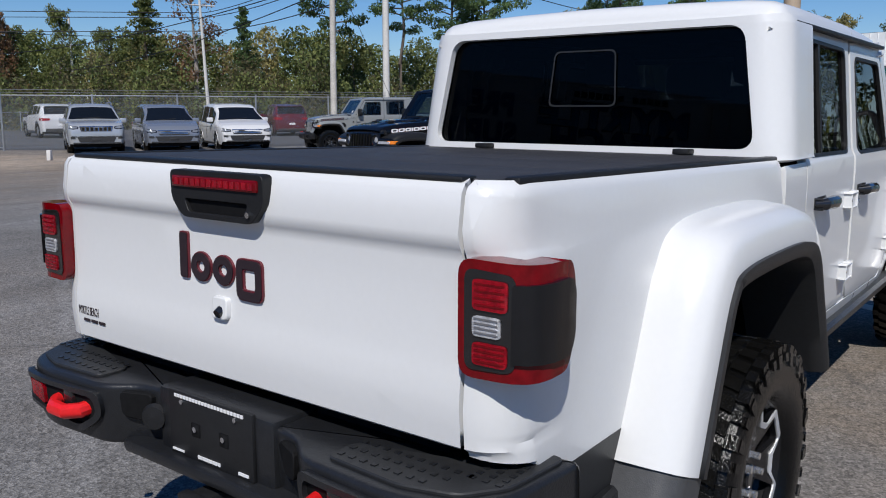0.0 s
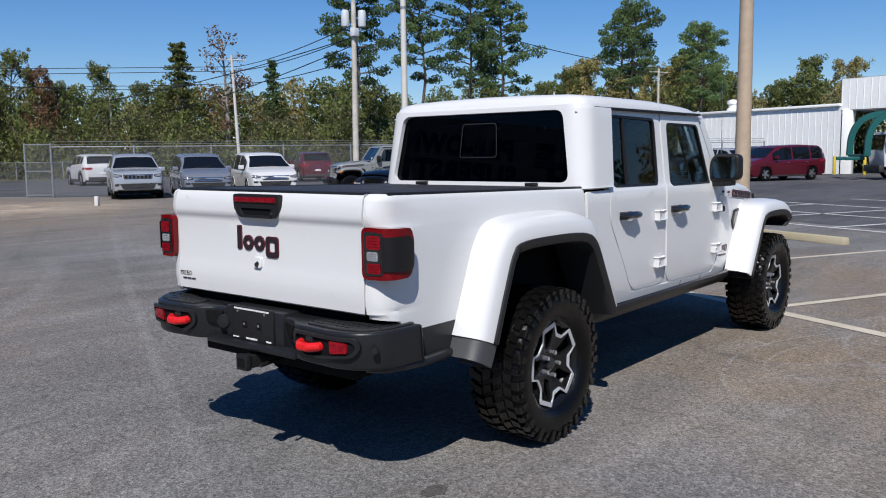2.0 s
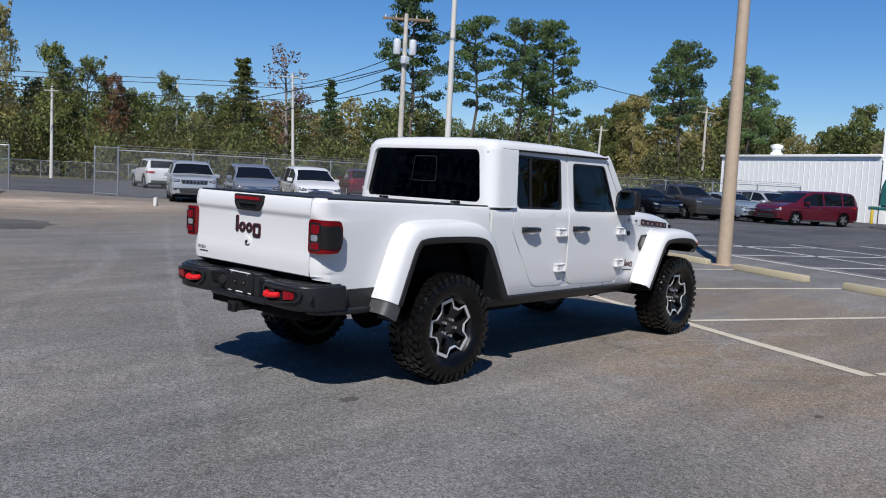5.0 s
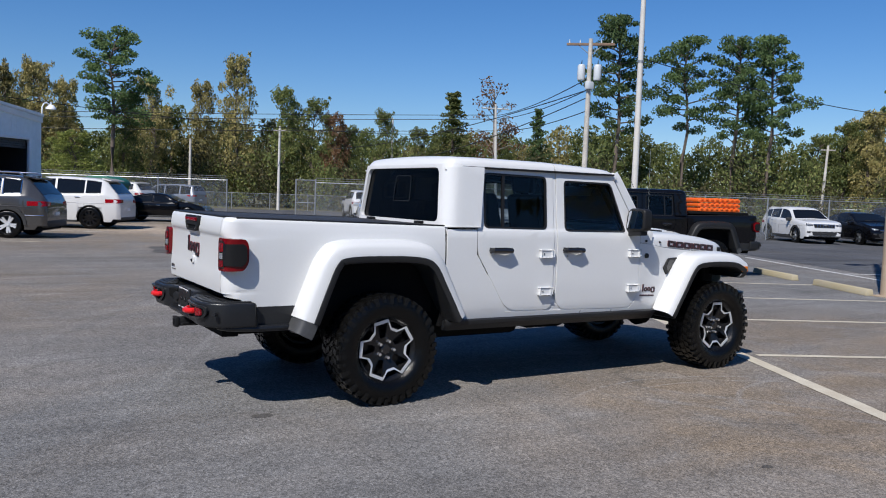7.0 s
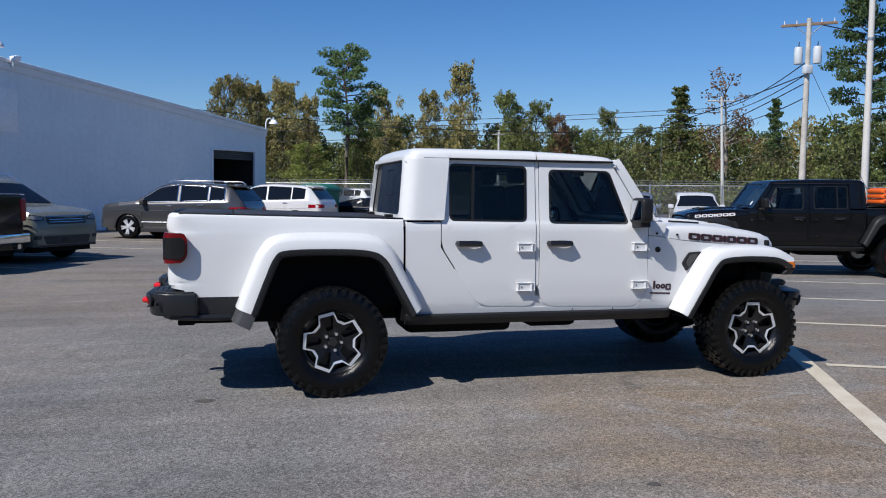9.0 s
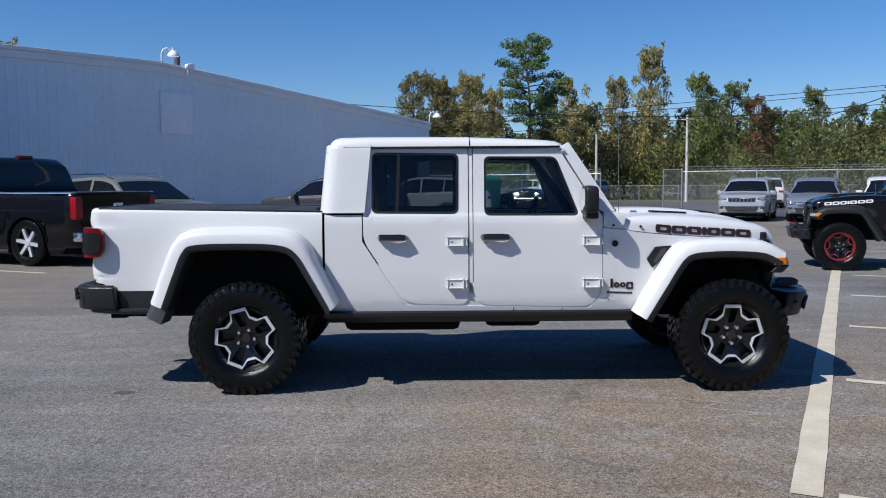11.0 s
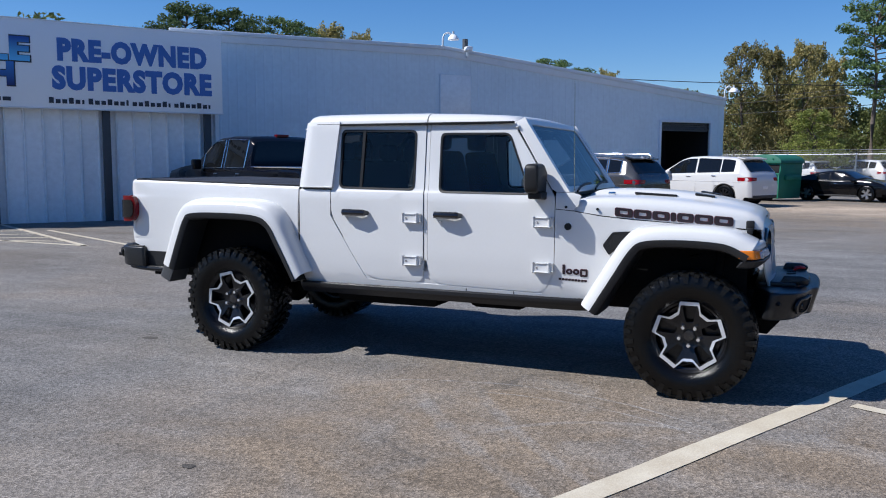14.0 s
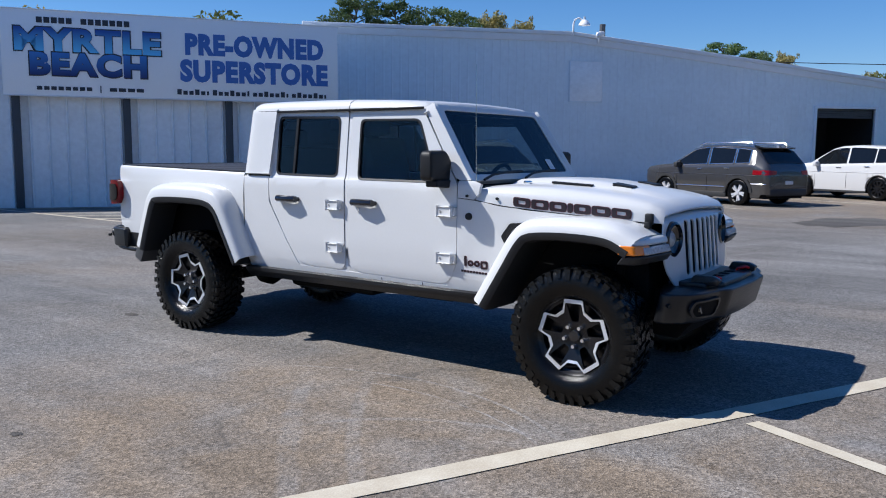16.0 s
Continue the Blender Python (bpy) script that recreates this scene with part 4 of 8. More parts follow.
        part("parking_sensor", tubed((-1.215, -s * .80, .70), (-1.236, -s * .812, .70), .014, n=14), M_BLACKPLASTIC, b)
        pad = [(u * 1.0 if u > -1.2 else u + .025, -s * (v - .02 if v > .7 else v)) for u, v in plan[6:]]
        pad = [(-1.255, -s * .42), (-1.268, -s * .62), (-1.235, -s * .735), (-1.15, -s * .795), (-.975, -s * .812), (-.975, -s * .70), (-1.10, -s * .665), (-1.17, -s * .42)]
        pd = part("step_pad", bevelled(prism(rpoly(pad, .02, 3), lambda u, v: (u, v, .768), lambda u, v: (u, v, .779)), .003, 1), M_GREYPLASTIC, b, label="ribbed plastic step pad")
        dots = bmesh.new()
        for i in range(11):
            for j in range(3):
                x, y = -1.232 + j * .036, .44 + i * .030
                if y < .66 + j * .03:
                    box(dots, x - .006, x + .006, -s * y - .006, -s * y + .006, .778, .7815)
        for i in range(8):
            for j in range(3):
                x, y = -1.16 + i * .024, .715 + j * .030
                box(dots, x - .006, x + .006, -s * y - .006, -s * y + .006, .778, .7815)
        part("pad_tread", dots, M_STEELBLACK, pd, kind="stuff")
        tb = bmesh.new()
        pipe(tb, [(-1.17, -s * .70, .602), (-1.13, -s * .765, .600), (-1.03, -s * .795, .597), (-.90, -s * .80, .592), (-.68, -s * .78, .588)], .023, 10)
        part("bumper_tube", tb, M_STEELBLACK, b)
        part("bed_lower_panel", sheet(rpoly([(-1.03, .737), (-.625, .737), (-.70, .575), (-.95, .585)], .01, 2), [], lambda u, v: (u, -s * (.778 + (v - .6) * .05), v)), M_GREYPLASTIC, tr, thick=.02 * s)
    for s in (1, -1):
        part("bumper_pocket", prism(rpoly([(.235, .752), (.325, .756), (.320, .690), (.255, .676)], .016, 3), lambda u, v: (-1.20, -s * u, v), lambda u, v: (-1.222 - max(0, u - .26) * .55, -s * u, v)), M_UNDER, tr, bevel=.003)
    mid_b = boxed(-1.215, -1.05, -.215, .215, .600, .785, .012)
    mb = part("rear_bumper_middle", mid_b, M_STEELBLACK, tr)
    part("middle_lip", boxed(-1.255, -1.05, -.33, .33, .592, .628, .014), M_STEELBLACK, mb)
    pl = part("plate_holder", boxed(-1.226, -1.212, -.156, .156, .628, .792, .004), M_BLACKPLASTIC, mb, label="black dealer plate holder")
    bars = bmesh.new()
    for i in range(22):
        box(bars, -1.2285, -1.2255, .128 - i * .0118, .120 - i * .0118, .777, .785)
    for i in range(9):
        box(bars, -1.2285, -1.2255, .045 - i * .0095, .038 - i * .0095, .638, .646)
    box(bars, -1.2285, -1.2255, .10, .145, .638, .643)
    box(bars, -1.2285, -1.2255, -.14, -.105, .638, .645)
    part("print", bars, M_WHITEMARK, pl)
    for y in (.05, -.055):
        part("plate_slot", boxed(-1.2275, -1.2255, y - .016, y + .016, .690, .724, .002), M_UNDER, pl)
        part("plate_bolt", tubed((-1.226, y, .71), (-1.232, y, .71), .007, n=8), M_CHROME, pl)
    for y in (.10, -.10):
        part("plate_bolt", tubed((-1.226, y, .768), (-1.231, y, .768), .006, n=8), M_CHROME, pl)
    part("plug_cover", lathe(bmesh.new(), [(.0, -.014), (.03, -.012), (.036, 0)], 18, "Z"), M_BLACKPLASTIC, mb, at=Matrix.Translation((-1.222, .222, .70)) @ pose(0, 0, 0, 0, 90, 30))
    rc = boxed(-1.29, -1.08, -.034, .034, .510, .572, .006)
    box(rc, -1.295, -1.265, -.040, .040, .504, .578, .004)
    rcp = part("hitch_receiver", rc, M_BLACKPLASTIC, tr)
    part("receiver_hole", boxed(-1.298, -1.294, -.024, .024, .520, .562), M_UNDER, rcp)
    part("safety_loop", tubed((-1.26, -.10, .535), (-1.10, -.06, .535), .010, n=8), M_BLACKPLASTIC, rcp)
    part("hitch_crossbar", boxed(-1.10, -.98, -.55, .55, .50, .57, .01), M_UNDER, tr)

    # --- front bumper: a straight steel beam with stepped ends, pockets and a raised deck
    plan = rpoly([(3.84, -.42), (3.95, -.765), (4.005, -.775), (4.10, -.715), (4.155, -.60), (4.19, -.42), (4.235, -.36), (4.255, 0), (4.235, .36), (4.19, .42), (4.155, .60), (4.10, .715), (4.005, .775), (3.95, .765), (3.84, .42)], [0, .02, .03, .04, .04, .03, .03, .2, .03, .03, .04, .04, .03, .02, 0], 3)
    bm = prism(plan, lambda u, v: (u - .045, v * .97, .510), lambda u, v: (u, v, .688))
    bevelled(bm, .016, 3)
    fb = part("front_bumper", bm, M_STEELBLACK, tr, label="black steel off-road front bumper")
    deck = rpoly([(3.86, -.43), (4.09, -.43), (4.13, -.34), (4.165, -.30), (4.18, 0), (4.165, .30), (4.13, .34), (4.09, .43), (3.86, .43)], .015)
    part("bumper_deck", bevelled(prism(deck, lambda u, v: (u + .008, v, .680), lambda u, v: (u, v, .716)), .010), M_STEELBLACK, fb)
    for s in (1, -1):
        part("deck_horn", bevelled(prism(rpoly([(3.99, .70), (4.16, .70), (4.175, .735), (4.13, .757), (4.02, .757)], .012), lambda u, v: (u, s * .355, v), lambda u, v: (u, s * .415, v)), .008), M_STEELBLACK, fb)
        pk = lambda u, o: 4.150 - interp(u, [(.42, -.035), (.60, 0), (.715, .055), (.78, .13)]) + o
        ring = rpoly([(.44, .655), (.68, .648), (.70, .60), (.66, .548), (.46, .540), (.43, .60)], .03, 4)
        inner = [(.56 + (u - .56) * .86, .60 + (v - .60) * .80) for u, v in ring]
        f_at = lambda u, v, o=0.0: (pk(u, o) - (.688 - v) * .25 - .012, -s * u, v)
        bmr = sheet(ring, [inner], lambda u, v: f_at(u, v, .020), cu=[.5, .55, .6, .65])
        part("pocket_rim", bmr, M_STEELBLACK, fb, thick=.016)
        part("fog_pocket", sheet(inner, [], lambda u, v: f_at(u, v, .016), cu=[.5, .55, .6, .65]), M_UNDER, fb, thick=.01)
        part("fog_lamp", tubed(f_at(.60, .598, .0), f_at(.60, .598, .022), .034, .030, 16), M_GLOSSBLACK, fb)
        part("parking_sensor", tubed((3.99, -s * .755, .62), (4.012, -s * .775, .62), .012, n=10), M_BLACKPLASTIC, fb)
        hk = bmesh.new()
        pipe(hk, [(4.07, -s * .265, .70), (4.085, -s * .265, .728), (4.12, -s * .275, .738), (4.145, -s * .30, .735), (4.12, -s * .325, .738), (4.085, -s * .335, .728), (4.07, -s * .335, .70)], .009, 8)
        part("tow_hook", hk, M_REDHOOK, fb, label="red tow hook")
        part("bumper_bracket", boxed(3.78, 3.92, -s * .40 - .05, -s * .40 + .05, .53, .66, .01), M_UNDER, fb)
    for k in range(4):
        part("deck_slot", boxed(4.03, 4.09, -.20 + k * .115, -.145 + k * .115, .7165, .719), M_UNDER, fb)
    part("skid_plate", prism([(3.72, .50), (4.06, .52), (3.93, .36), (3.72, .38)], lambda u, v: (u, -.40, v), lambda u, v: (u, .40, v)), M_UNDER, tr)

    # --- rock rails, mirrors, underside
    for s in (1, -1):
        ra = bmesh.new()
        ring = [(.795, .525), (.812, .545), (.812, .570), (.795, .582), (.742, .560), (.735, .500), (.77, .495)]
        rr = []
        for x in (.565, .60, 1.6, 2.72, 2.80):
            k = .97 if x in (.565, 2.80) else 1
            rr.append([ra.verts.new((x, -s * y * k, z - .005)) for y, z in ring])
        skin(ra, rr, True)
        ra.faces.new(rr[0])
        ra.faces.new(rr[-1][::-1])
        bmesh.ops.recalc_face_normals(ra, faces=ra.faces[:])
        part("rock_rail", ra, M_STEELBLACK, tr, smooth=40)
        mi = prism(rpoly([(-.745, 1.270), (-.985, 1.285), (-.985, 1.475), (-.80, 1.480), (-.765, 1.43)], .04, 4), lambda u, v: (2.420, -s * u * -1, v), lambda u, v: (2.530 - abs(v - 1.38) * .25, -s * u * -1, v))
        bevelled(mi, .018, 3, 50)
        mr = part("door_mirror", mi, M_BLACKPLASTIC, tr, label="black plastic door mirror")
        part("mirror_arm", prism(rpoly([(-.765, 1.235), (-.93, 1.245), (-.93, 1.29), (-.765, 1.29)], .012), lambda u, v: (2.43, s * u, v), lambda u, v: (2.52, s * u, v)), M_BLACKPLASTIC, mr, bevel=.01)
        part("mirror_glass", prism(rpoly([(-.775, 1.30), (-.965, 1.305), (-.965, 1.455), (-.80, 1.458)], .03, 3), lambda u, v: (2.4175, s * u, v), lambda u, v: (2.4145, s * u, v)), mat_mirror, mr)
    for x in (0, TRUCK_X1):
        part("axle", tubed((x, -.66, .404), (x, .66, .404), .05, n=10), M_UNDER, tr)
        part("differential", lathe(bmesh.new(), [(.0, -.13), (.10, -.10), (.135, 0), (.10, .10), (0, .13)], 14), M_UNDER, tr, at=pose(x, .12 if x else 0, .39))
        for s in (1, -1):
            part("shock_absorber", tubed((x + .10, -s * .60, .42), (x + .16, -s * .56, .95), .032, n=10), M_UNDER, tr)
            sp = bmesh.new()
            pipe(sp, [(x - .02 + .06 * math.cos(k * .9), -s * .52 + .06 * math.sin(k * .9), .46 + k * .0125) for k in range(36)], .010, 5)
            part("coil_spring", sp, M_UNDER, tr)
    for s in (1, -1):
        part("frame_rail", boxed(-1.05, 3.85, s * .42 - .04, s * .42 + .04, .50, .62), M_UNDER, tr)
    part("transfer_case", boxed(1.75, 2.2, -.25, .30, .36, .58, .05), M_UNDER, tr)
    part("fuel_tank_skid", boxed(.65, 1.55, -.40, .10, .36, .58, .05), M_UNDER, tr)
    part("muffler", tubed((-.75, .30, .50), (-.25, .30, .50), .10, n=14), M_UNDER, tr)
    part("spare_tyre", lathe(bmesh.new(), [(.15, -.10), (.35, -.12), (.39, 0), (.35, .12), (.15, .10)], 28, "Z"), M_TYRE, tr, at=pose(-.72, 0, .62))
    # --- cabin
    part("cabin_floor", boxed(.62, 2.60, -.72, .72, .80, .82), M_SEAT, tr)
    for y in (-.38, .38):
        se = boxed(1.62, 2.10, y - .25, y + .25, .95, 1.10, .05)
        sb = bevelled(prism([(1.62, 1.05), (1.78, 1.05), (1.66, 1.58), (1.54, 1.56)], lambda u, v: (u, y - .24, v), lambda u, v: (u, y + .24, v)), .04, 3)
        hr = boxed(1.52, 1.62, y - .13, y + .13, 1.58, 1.74, .04)
        p = part("front_seat", se, M_SEAT, tr)
        part("seat_back", sb, M_SEAT, p)
        part("head_rest", hr, M_SEAT, p)
    rs = boxed(.85, 1.25, -.66, .66, .92, 1.08, .05)
    p = part("rear_seat", rs, M_SEAT, tr)
    part("rear_seat_back", boxed(.68, .82, -.66, .66, 1.02, 1.50, .05), M_SEAT, p)
    for y in (-.4, .4):
        part("head_rest", boxed(.68, .78, y - .12, y + .12, 1.50, 1.64, .04), M_SEAT, p)
    part("dashboard", boxed(2.30, 2.62, -.70, .70, 1.02, 1.25, .05), M_SEAT, tr)
    sw = bmesh.new()
    pipe(sw, [(2.18 + .05 * math.sin(a * math.pi / 10), .38 + .18 * math.cos(a * math.pi / 10), 1.20 + .17 * math.sin(a * math.pi / 10)) for a in range(21)], .016, 6)
    part("steering_wheel", sw, M_SEAT, tr)
    part("inner_mirror", boxed(2.28, 2.30, -.12, .12, 1.66, 1.72, .01), M_BLACKPLASTIC, tr)
    for s in (1, -1):
        rb = bmesh.new()
        pipe(rb, [(.72, s * .60, .85), (.74, s * .60, 1.60), (.84, s * .60, 1.72), (1.60, s * .60, 1.74), (2.20, s * .60, 1.73), (2.42, s * .60, 1.45), (2.55, s * .60, 1.25)], .035, 8)
        part("roll_bar", rb, M_SEAT, tr)
    part("roll_bar_hoop", tubed((1.58, -.60, 1.74), (1.58, .60, 1.74), .035, n=8), M_SEAT, tr)
    part("headliner", boxed(.63, 2.25, -.66, .66, 1.795, 1.80), M_SEAT, tr)
    return tr


mat_mirror = mat("mirror_glass", (0.8, 0.82, 0.84), 0.02, metal=1.0, var=0.02)
build_truck(Matrix.Identity(4), M_WHITE, "pickup_truck", "white crew-cab pickup truck with knobbly tyres, parked on asphalt")

# ---------------------------------------------------------------- ground and painted lines
def asphalt(name, base, brown, speck, stains, rough=0.85, sand=(), turns=()):
    """Aged asphalt: aggregate specks, broad tone, dirt stains (x, y, radius, amount), tyre marks and fine cracks."""
    m = bpy.data.materials.new(name)
    m.use_nodes = True
    nt = m.node_tree
    b = nt.nodes["Principled BSDF"]
    b.inputs["Roughness"].default_value = rough
    b.inputs["Specular IOR Level"].default_value = 0.22
    tc = nt.nodes.new("ShaderNodeTexCoord")

    def noise_tex(scale, detail=4, rough_=0.55, dist=0.0):
        n = nt.nodes.new("ShaderNodeTexNoise")
        n.inputs["Scale"].default_value, n.inputs["Detail"].default_value = scale, detail
        n.inputs["Roughness"].default_value, n.inputs["Distortion"].default_value = rough_, dist
        nt.links.new(tc.outputs["Object"], n.inputs["Vector"])
        return n.outputs["Fac"]

    def remap(v, a, b_, c=0.0, d=1.0):
        r = nt.nodes.new("ShaderNodeMapRange")
        for k, q in (("From Min", a), ("From Max", b_), ("To Min", c), ("To Max", d)):
            r.inputs[k].default_value = q
        nt.links.new(v, r.inputs["Value"])
        return r.outputs[0]

    def calc(op, a, b_):
        n = nt.nodes.new("ShaderNodeMath")
        n.operation = op
        for i, q in enumerate((a, b_)):
            if isinstance(q, (int, float)):
                n.inputs[i].default_value = q
            else:
                nt.links.new(q, n.inputs[i])
        return n.outputs[0]

    def blend(f, a, b_, how="MIX"):
        n = nt.nodes.new("ShaderNodeMix")
        n.data_type, n.blend_type = "RGBA", how
        if isinstance(f, (int, float)):
            n.inputs["Factor"].default_value = f
        else:
            nt.links.new(f, n.inputs["Factor"])
        for k, q in (("A", a), ("B", b_)):
            if isinstance(q, tuple):
                n.inputs[k].default_value = (*q, 1)
            else:
                nt.links.new(q, n.inputs[k])
        return n.outputs["Result"]

    col = blend(remap(noise_tex(.35, 6), .35, .65), tuple(c * .76 for c in base), tuple(c * 1.17 for c in base))
    dirt = remap(noise_tex(.22, 5, .6, .4), .48, .70, 0, .55)
    sep = nt.nodes.new("ShaderNodeSeparateXYZ")
    nt.links.new(tc.outputs["Object"], sep.inputs[0])
    for x, y, r, amount in stains:
        d = nt.nodes.new("ShaderNodeVectorMath")
        d.operation = "DISTANCE"
        d.inputs[1].default_value = (x, y, 0)
        nt.links.new(tc.outputs["Object"], d.inputs[0])
        near = remap(d.outputs["Value"], r * .35, r, amount, 0)
        dirt = calc("MAXIMUM", dirt, calc("MULTIPLY", near, remap(noise_tex(.9, 5, .65, .6), .30, .60, .25, 1)))
    col = blend(dirt, col, brown)
    # pale washed-in sand (x, y, radius, amount)
    for x, y, r, amount in sand:
        d = nt.nodes.new("ShaderNodeVectorMath")
        d.operation = "DISTANCE"
        d.inputs[1].default_value = (x, y, 0)
        nt.links.new(tc.outputs["Object"], d.inputs[0])
        lie = calc("MULTIPLY", remap(d.outputs["Value"], r * .3, r, amount, 0), remap(noise_tex(.5, 6, .65, .8), .35, .58, .1, 1))
        col = blend(lie, col, (.46, .37, .28))
    # long tyre streaks and sweepings
    mp = nt.nodes.new("ShaderNodeMapping")
    mp.inputs["Rotation"].default_value = (0, 0, radians(28))
    mp.inputs["Scale"].default_value = (.22, 2.6, 1)
    nt.links.new(tc.outputs["Object"], mp.inputs["Vector"])
    st_ = nt.nodes.new("ShaderNodeTexNoise")
    st_.inputs["Scale"].default_value, st_.inputs["Detail"].default_value, st_.inputs["Distortion"].default_value = .8, 5, .8
    nt.links.new(mp.outputs[0], st_.inputs["Vector"])
    col = blend(1.0, col, remap(st_.outputs["Fac"], .30, .70, .82, 1.15), "MULTIPLY")
    # turning scuffs of tyres: broken arcs
    mw = nt.nodes.new("ShaderNodeMapping")
    mw.inputs["Location"].default_value = (-1.5, 6.5, 0)
    nt.links.new(tc.outputs["Object"], mw.inputs["Vector"])
    wv = nt.nodes.new("ShaderNodeTexWave")
    wv.wave_type, wv.rings_direction = "RINGS", "Z"
    wv.inputs["Scale"].default_value, wv.inputs["Distortion"].default_value, wv.inputs["Detail"].default_value, wv.inputs["Detail Scale"].default_value = .30, 5.0, 3, .5
    nt.links.new(mw.outputs[0], wv.inputs["Vector"])
    arcs = calc("MULTIPLY", remap(wv.outputs["Fac"], .86, 1.0, 0, 1), remap(noise_tex(.6, 5, .65, 1.0), .50, .66, 0, .26))
    col = blend(arcs, col, tuple(min(1, c * 1.9) for c in base))
    # single tyre marks: (centre x, y, radius, half width) of the arc, (x, y, reach) of its stretch, amount, pale or dark
    for cx, cy, ra_, hw_, mx, my, reach, amount, tone in turns:
        ds = []
        for p in ((cx, cy, 0), (mx, my, 0)):
            d = nt.nodes.new("ShaderNodeVectorMath")
            d.operation = "DISTANCE"
            d.inputs[1].default_value = p
            nt.links.new(tc.outputs["Object"], d.inputs[0])
            ds.append(d.outputs["Value"])
        wob = calc("ADD", calc("SUBTRACT", ds[0], ra_), remap(noise_tex(1.3, 3), 0, 1, -hw_, hw_))
        on = calc("MULTIPLY", remap(calc("ABSOLUTE", wob, 0), hw_ * .5, hw_, 1, 0), remap(ds[1], reach * .6, reach, amount, 0))
        col = blend(calc("MULTIPLY", on, remap(noise_tex(5, 5, .7), .36, .60, .15, 1)), col, tuple(min(1, c * tone) for c in base))
    # smears and drips
    col = blend(remap(noise_tex(1.6, 6, .7, 1.5), .60, .74, 0, .35), col, tuple(c * .50 for c in base))
    col = blend(remap(noise_tex(7, 4, .7), .62, .72, 0, .22), col, tuple(min(1, c * 1.7) for c in base))
    col = blend(remap(noise_tex(.75, 7, .72, 2.2), .56, .70, 0, .20), col, tuple(min(1, c * 1.75) for c in base))
    vo = nt.nodes.new("ShaderNodeTexVoronoi")
    vo.inputs["Scale"].default_value = 120
    nt.links.new(tc.outputs["Object"], vo.inputs["Vector"])
    grit = remap(vo.outputs["Color"], 0, 1, 1 - speck, 1 + speck)
    col = blend(1.0, col, grit, "MULTIPLY")
    vo2 = nt.nodes.new("ShaderNodeTexVoronoi")
    vo2.inputs["Scale"].default_value = 55
    nt.links.new(tc.outputs["Object"], vo2.inputs["Vector"])
    col = blend(1.0, col, remap(vo2.outputs["Color"], 0, 1, 1 - speck * .6, 1 + speck * .6), "MULTIPLY")
    # cracks
    cr = nt.nodes.new("ShaderNodeTexVoronoi")
    cr.feature = "DISTANCE_TO_EDGE"
    cr.inputs["Scale"].default_value = .21
    warp = nt.nodes.new("ShaderNodeMix")
    warp.data_type = "VECTOR"
    warp.inputs["Factor"].default_value = .06
    nz = nt.nodes.new("ShaderNodeTexNoise")
    nz.inputs["Scale"].default_value, nz.inputs["Detail"].default_value = 1.2, 6
    nt.links.new(tc.outputs["Object"], nz.inputs["Vector"])
    nt.links.new(tc.outputs["Object"], warp.inputs["A"])
    sc = nt.nodes.new("ShaderNodeVectorMath")
    sc.operation = "SCALE"
    sc.inputs["Scale"].default_value = 14
    nt.links.new(nz.outputs["Color"], sc.inputs[0])
    nt.links.new(sc.outputs[0], warp.inputs["B"])
    nt.links.new(warp.outputs["Result"], cr.inputs["Vector"])
    crack = calc("MULTIPLY", remap(cr.outputs["Distance"], .0015, .005, 1, 0), remap(noise_tex(.5, 3), .50, .60, 0, .38))
    col = blend(crack, col, tuple(c * .35 for c in base))
    nt.links.new(col, b.inputs["Base Color"])
    bp = nt.nodes.new("ShaderNodeBump")
    bp.inputs["Strength"].default_value, bp.inputs["Distance"].default_value = 0.5, 0.006
    nt.links.new(calc("ADD", vo.outputs["Distance"], calc("MULTIPLY", crack, -1.0)), bp.inputs["Height"])
    nt.links.new(bp.outputs[0], b.inputs["Normal"])
    return m


M_ASPHALT = asphalt("asphalt", (.174, .170, .166), (.212, .168, .124), .56, [(2.6, -2.4, 3.2, 1.0), (4.6, -2.6, 3.4, 1.0), (6.5, -.6, 4.0, .8), (-3.5, 7, 7, .6), (4, 24, 15, 1.0), (-4, 22, 9, .5), (12, 15, 8, .6), (1, -4.5, 3, .5)], sand=[(7.2, 23.0, 5.5, .85), (4.3, 25.0, 4.5, .7)], turns=[
    (527.6, -270.5, 594.25, .07, 2.4, 7.6, 10.5, .30, 1.7), (527.6, -270.5, 595.7, .09, 2.4, 7.6, 10.5, .35, .62), (-8.44, 12.74, 11.15, .16, .63, 6.5, 4.2, .34, 1.6), (-8.44, 12.74, 10.2, .20, .63, 6.5, 4.0, .30, .66),
    (2.43, -2.98, 1.95, .018, 2.6, -1.1, 1.3, .55, 2.1), (2.5, -3.2, 1.95, .012, 2.9, -1.3, 1.0, .55, 2.2), (3.49, -2.69, 1.16, .030, 3.1, -1.7, 1.0, .35, 1.7),
    (11.89, 6.11, 12.56, .07, 2.5, -2.2, 1.3, .36, 1.55), (9.82, 3.77, 9.12, .05, 2.8, -2.0, 1.2, .34, 1.55), (-2.36, -1.02, 3.43, .10, .7, -2.4, 1.4, .30, .68)])
M_DARKLOT = asphalt("dark_asphalt", (.085, .087, .094), (.12, .11, .10), .35, [])
M_PATCH = asphalt("patch_asphalt", (.10, .094, .088), (.07, .06, .05), .3, [])
M_GRASS = mat("dry_grass", (.10, .11, .045), 0.9, var=.35, scale=.4, fine=30, bump=.6, bump_scale=25, alt=(.17, .145, .075))


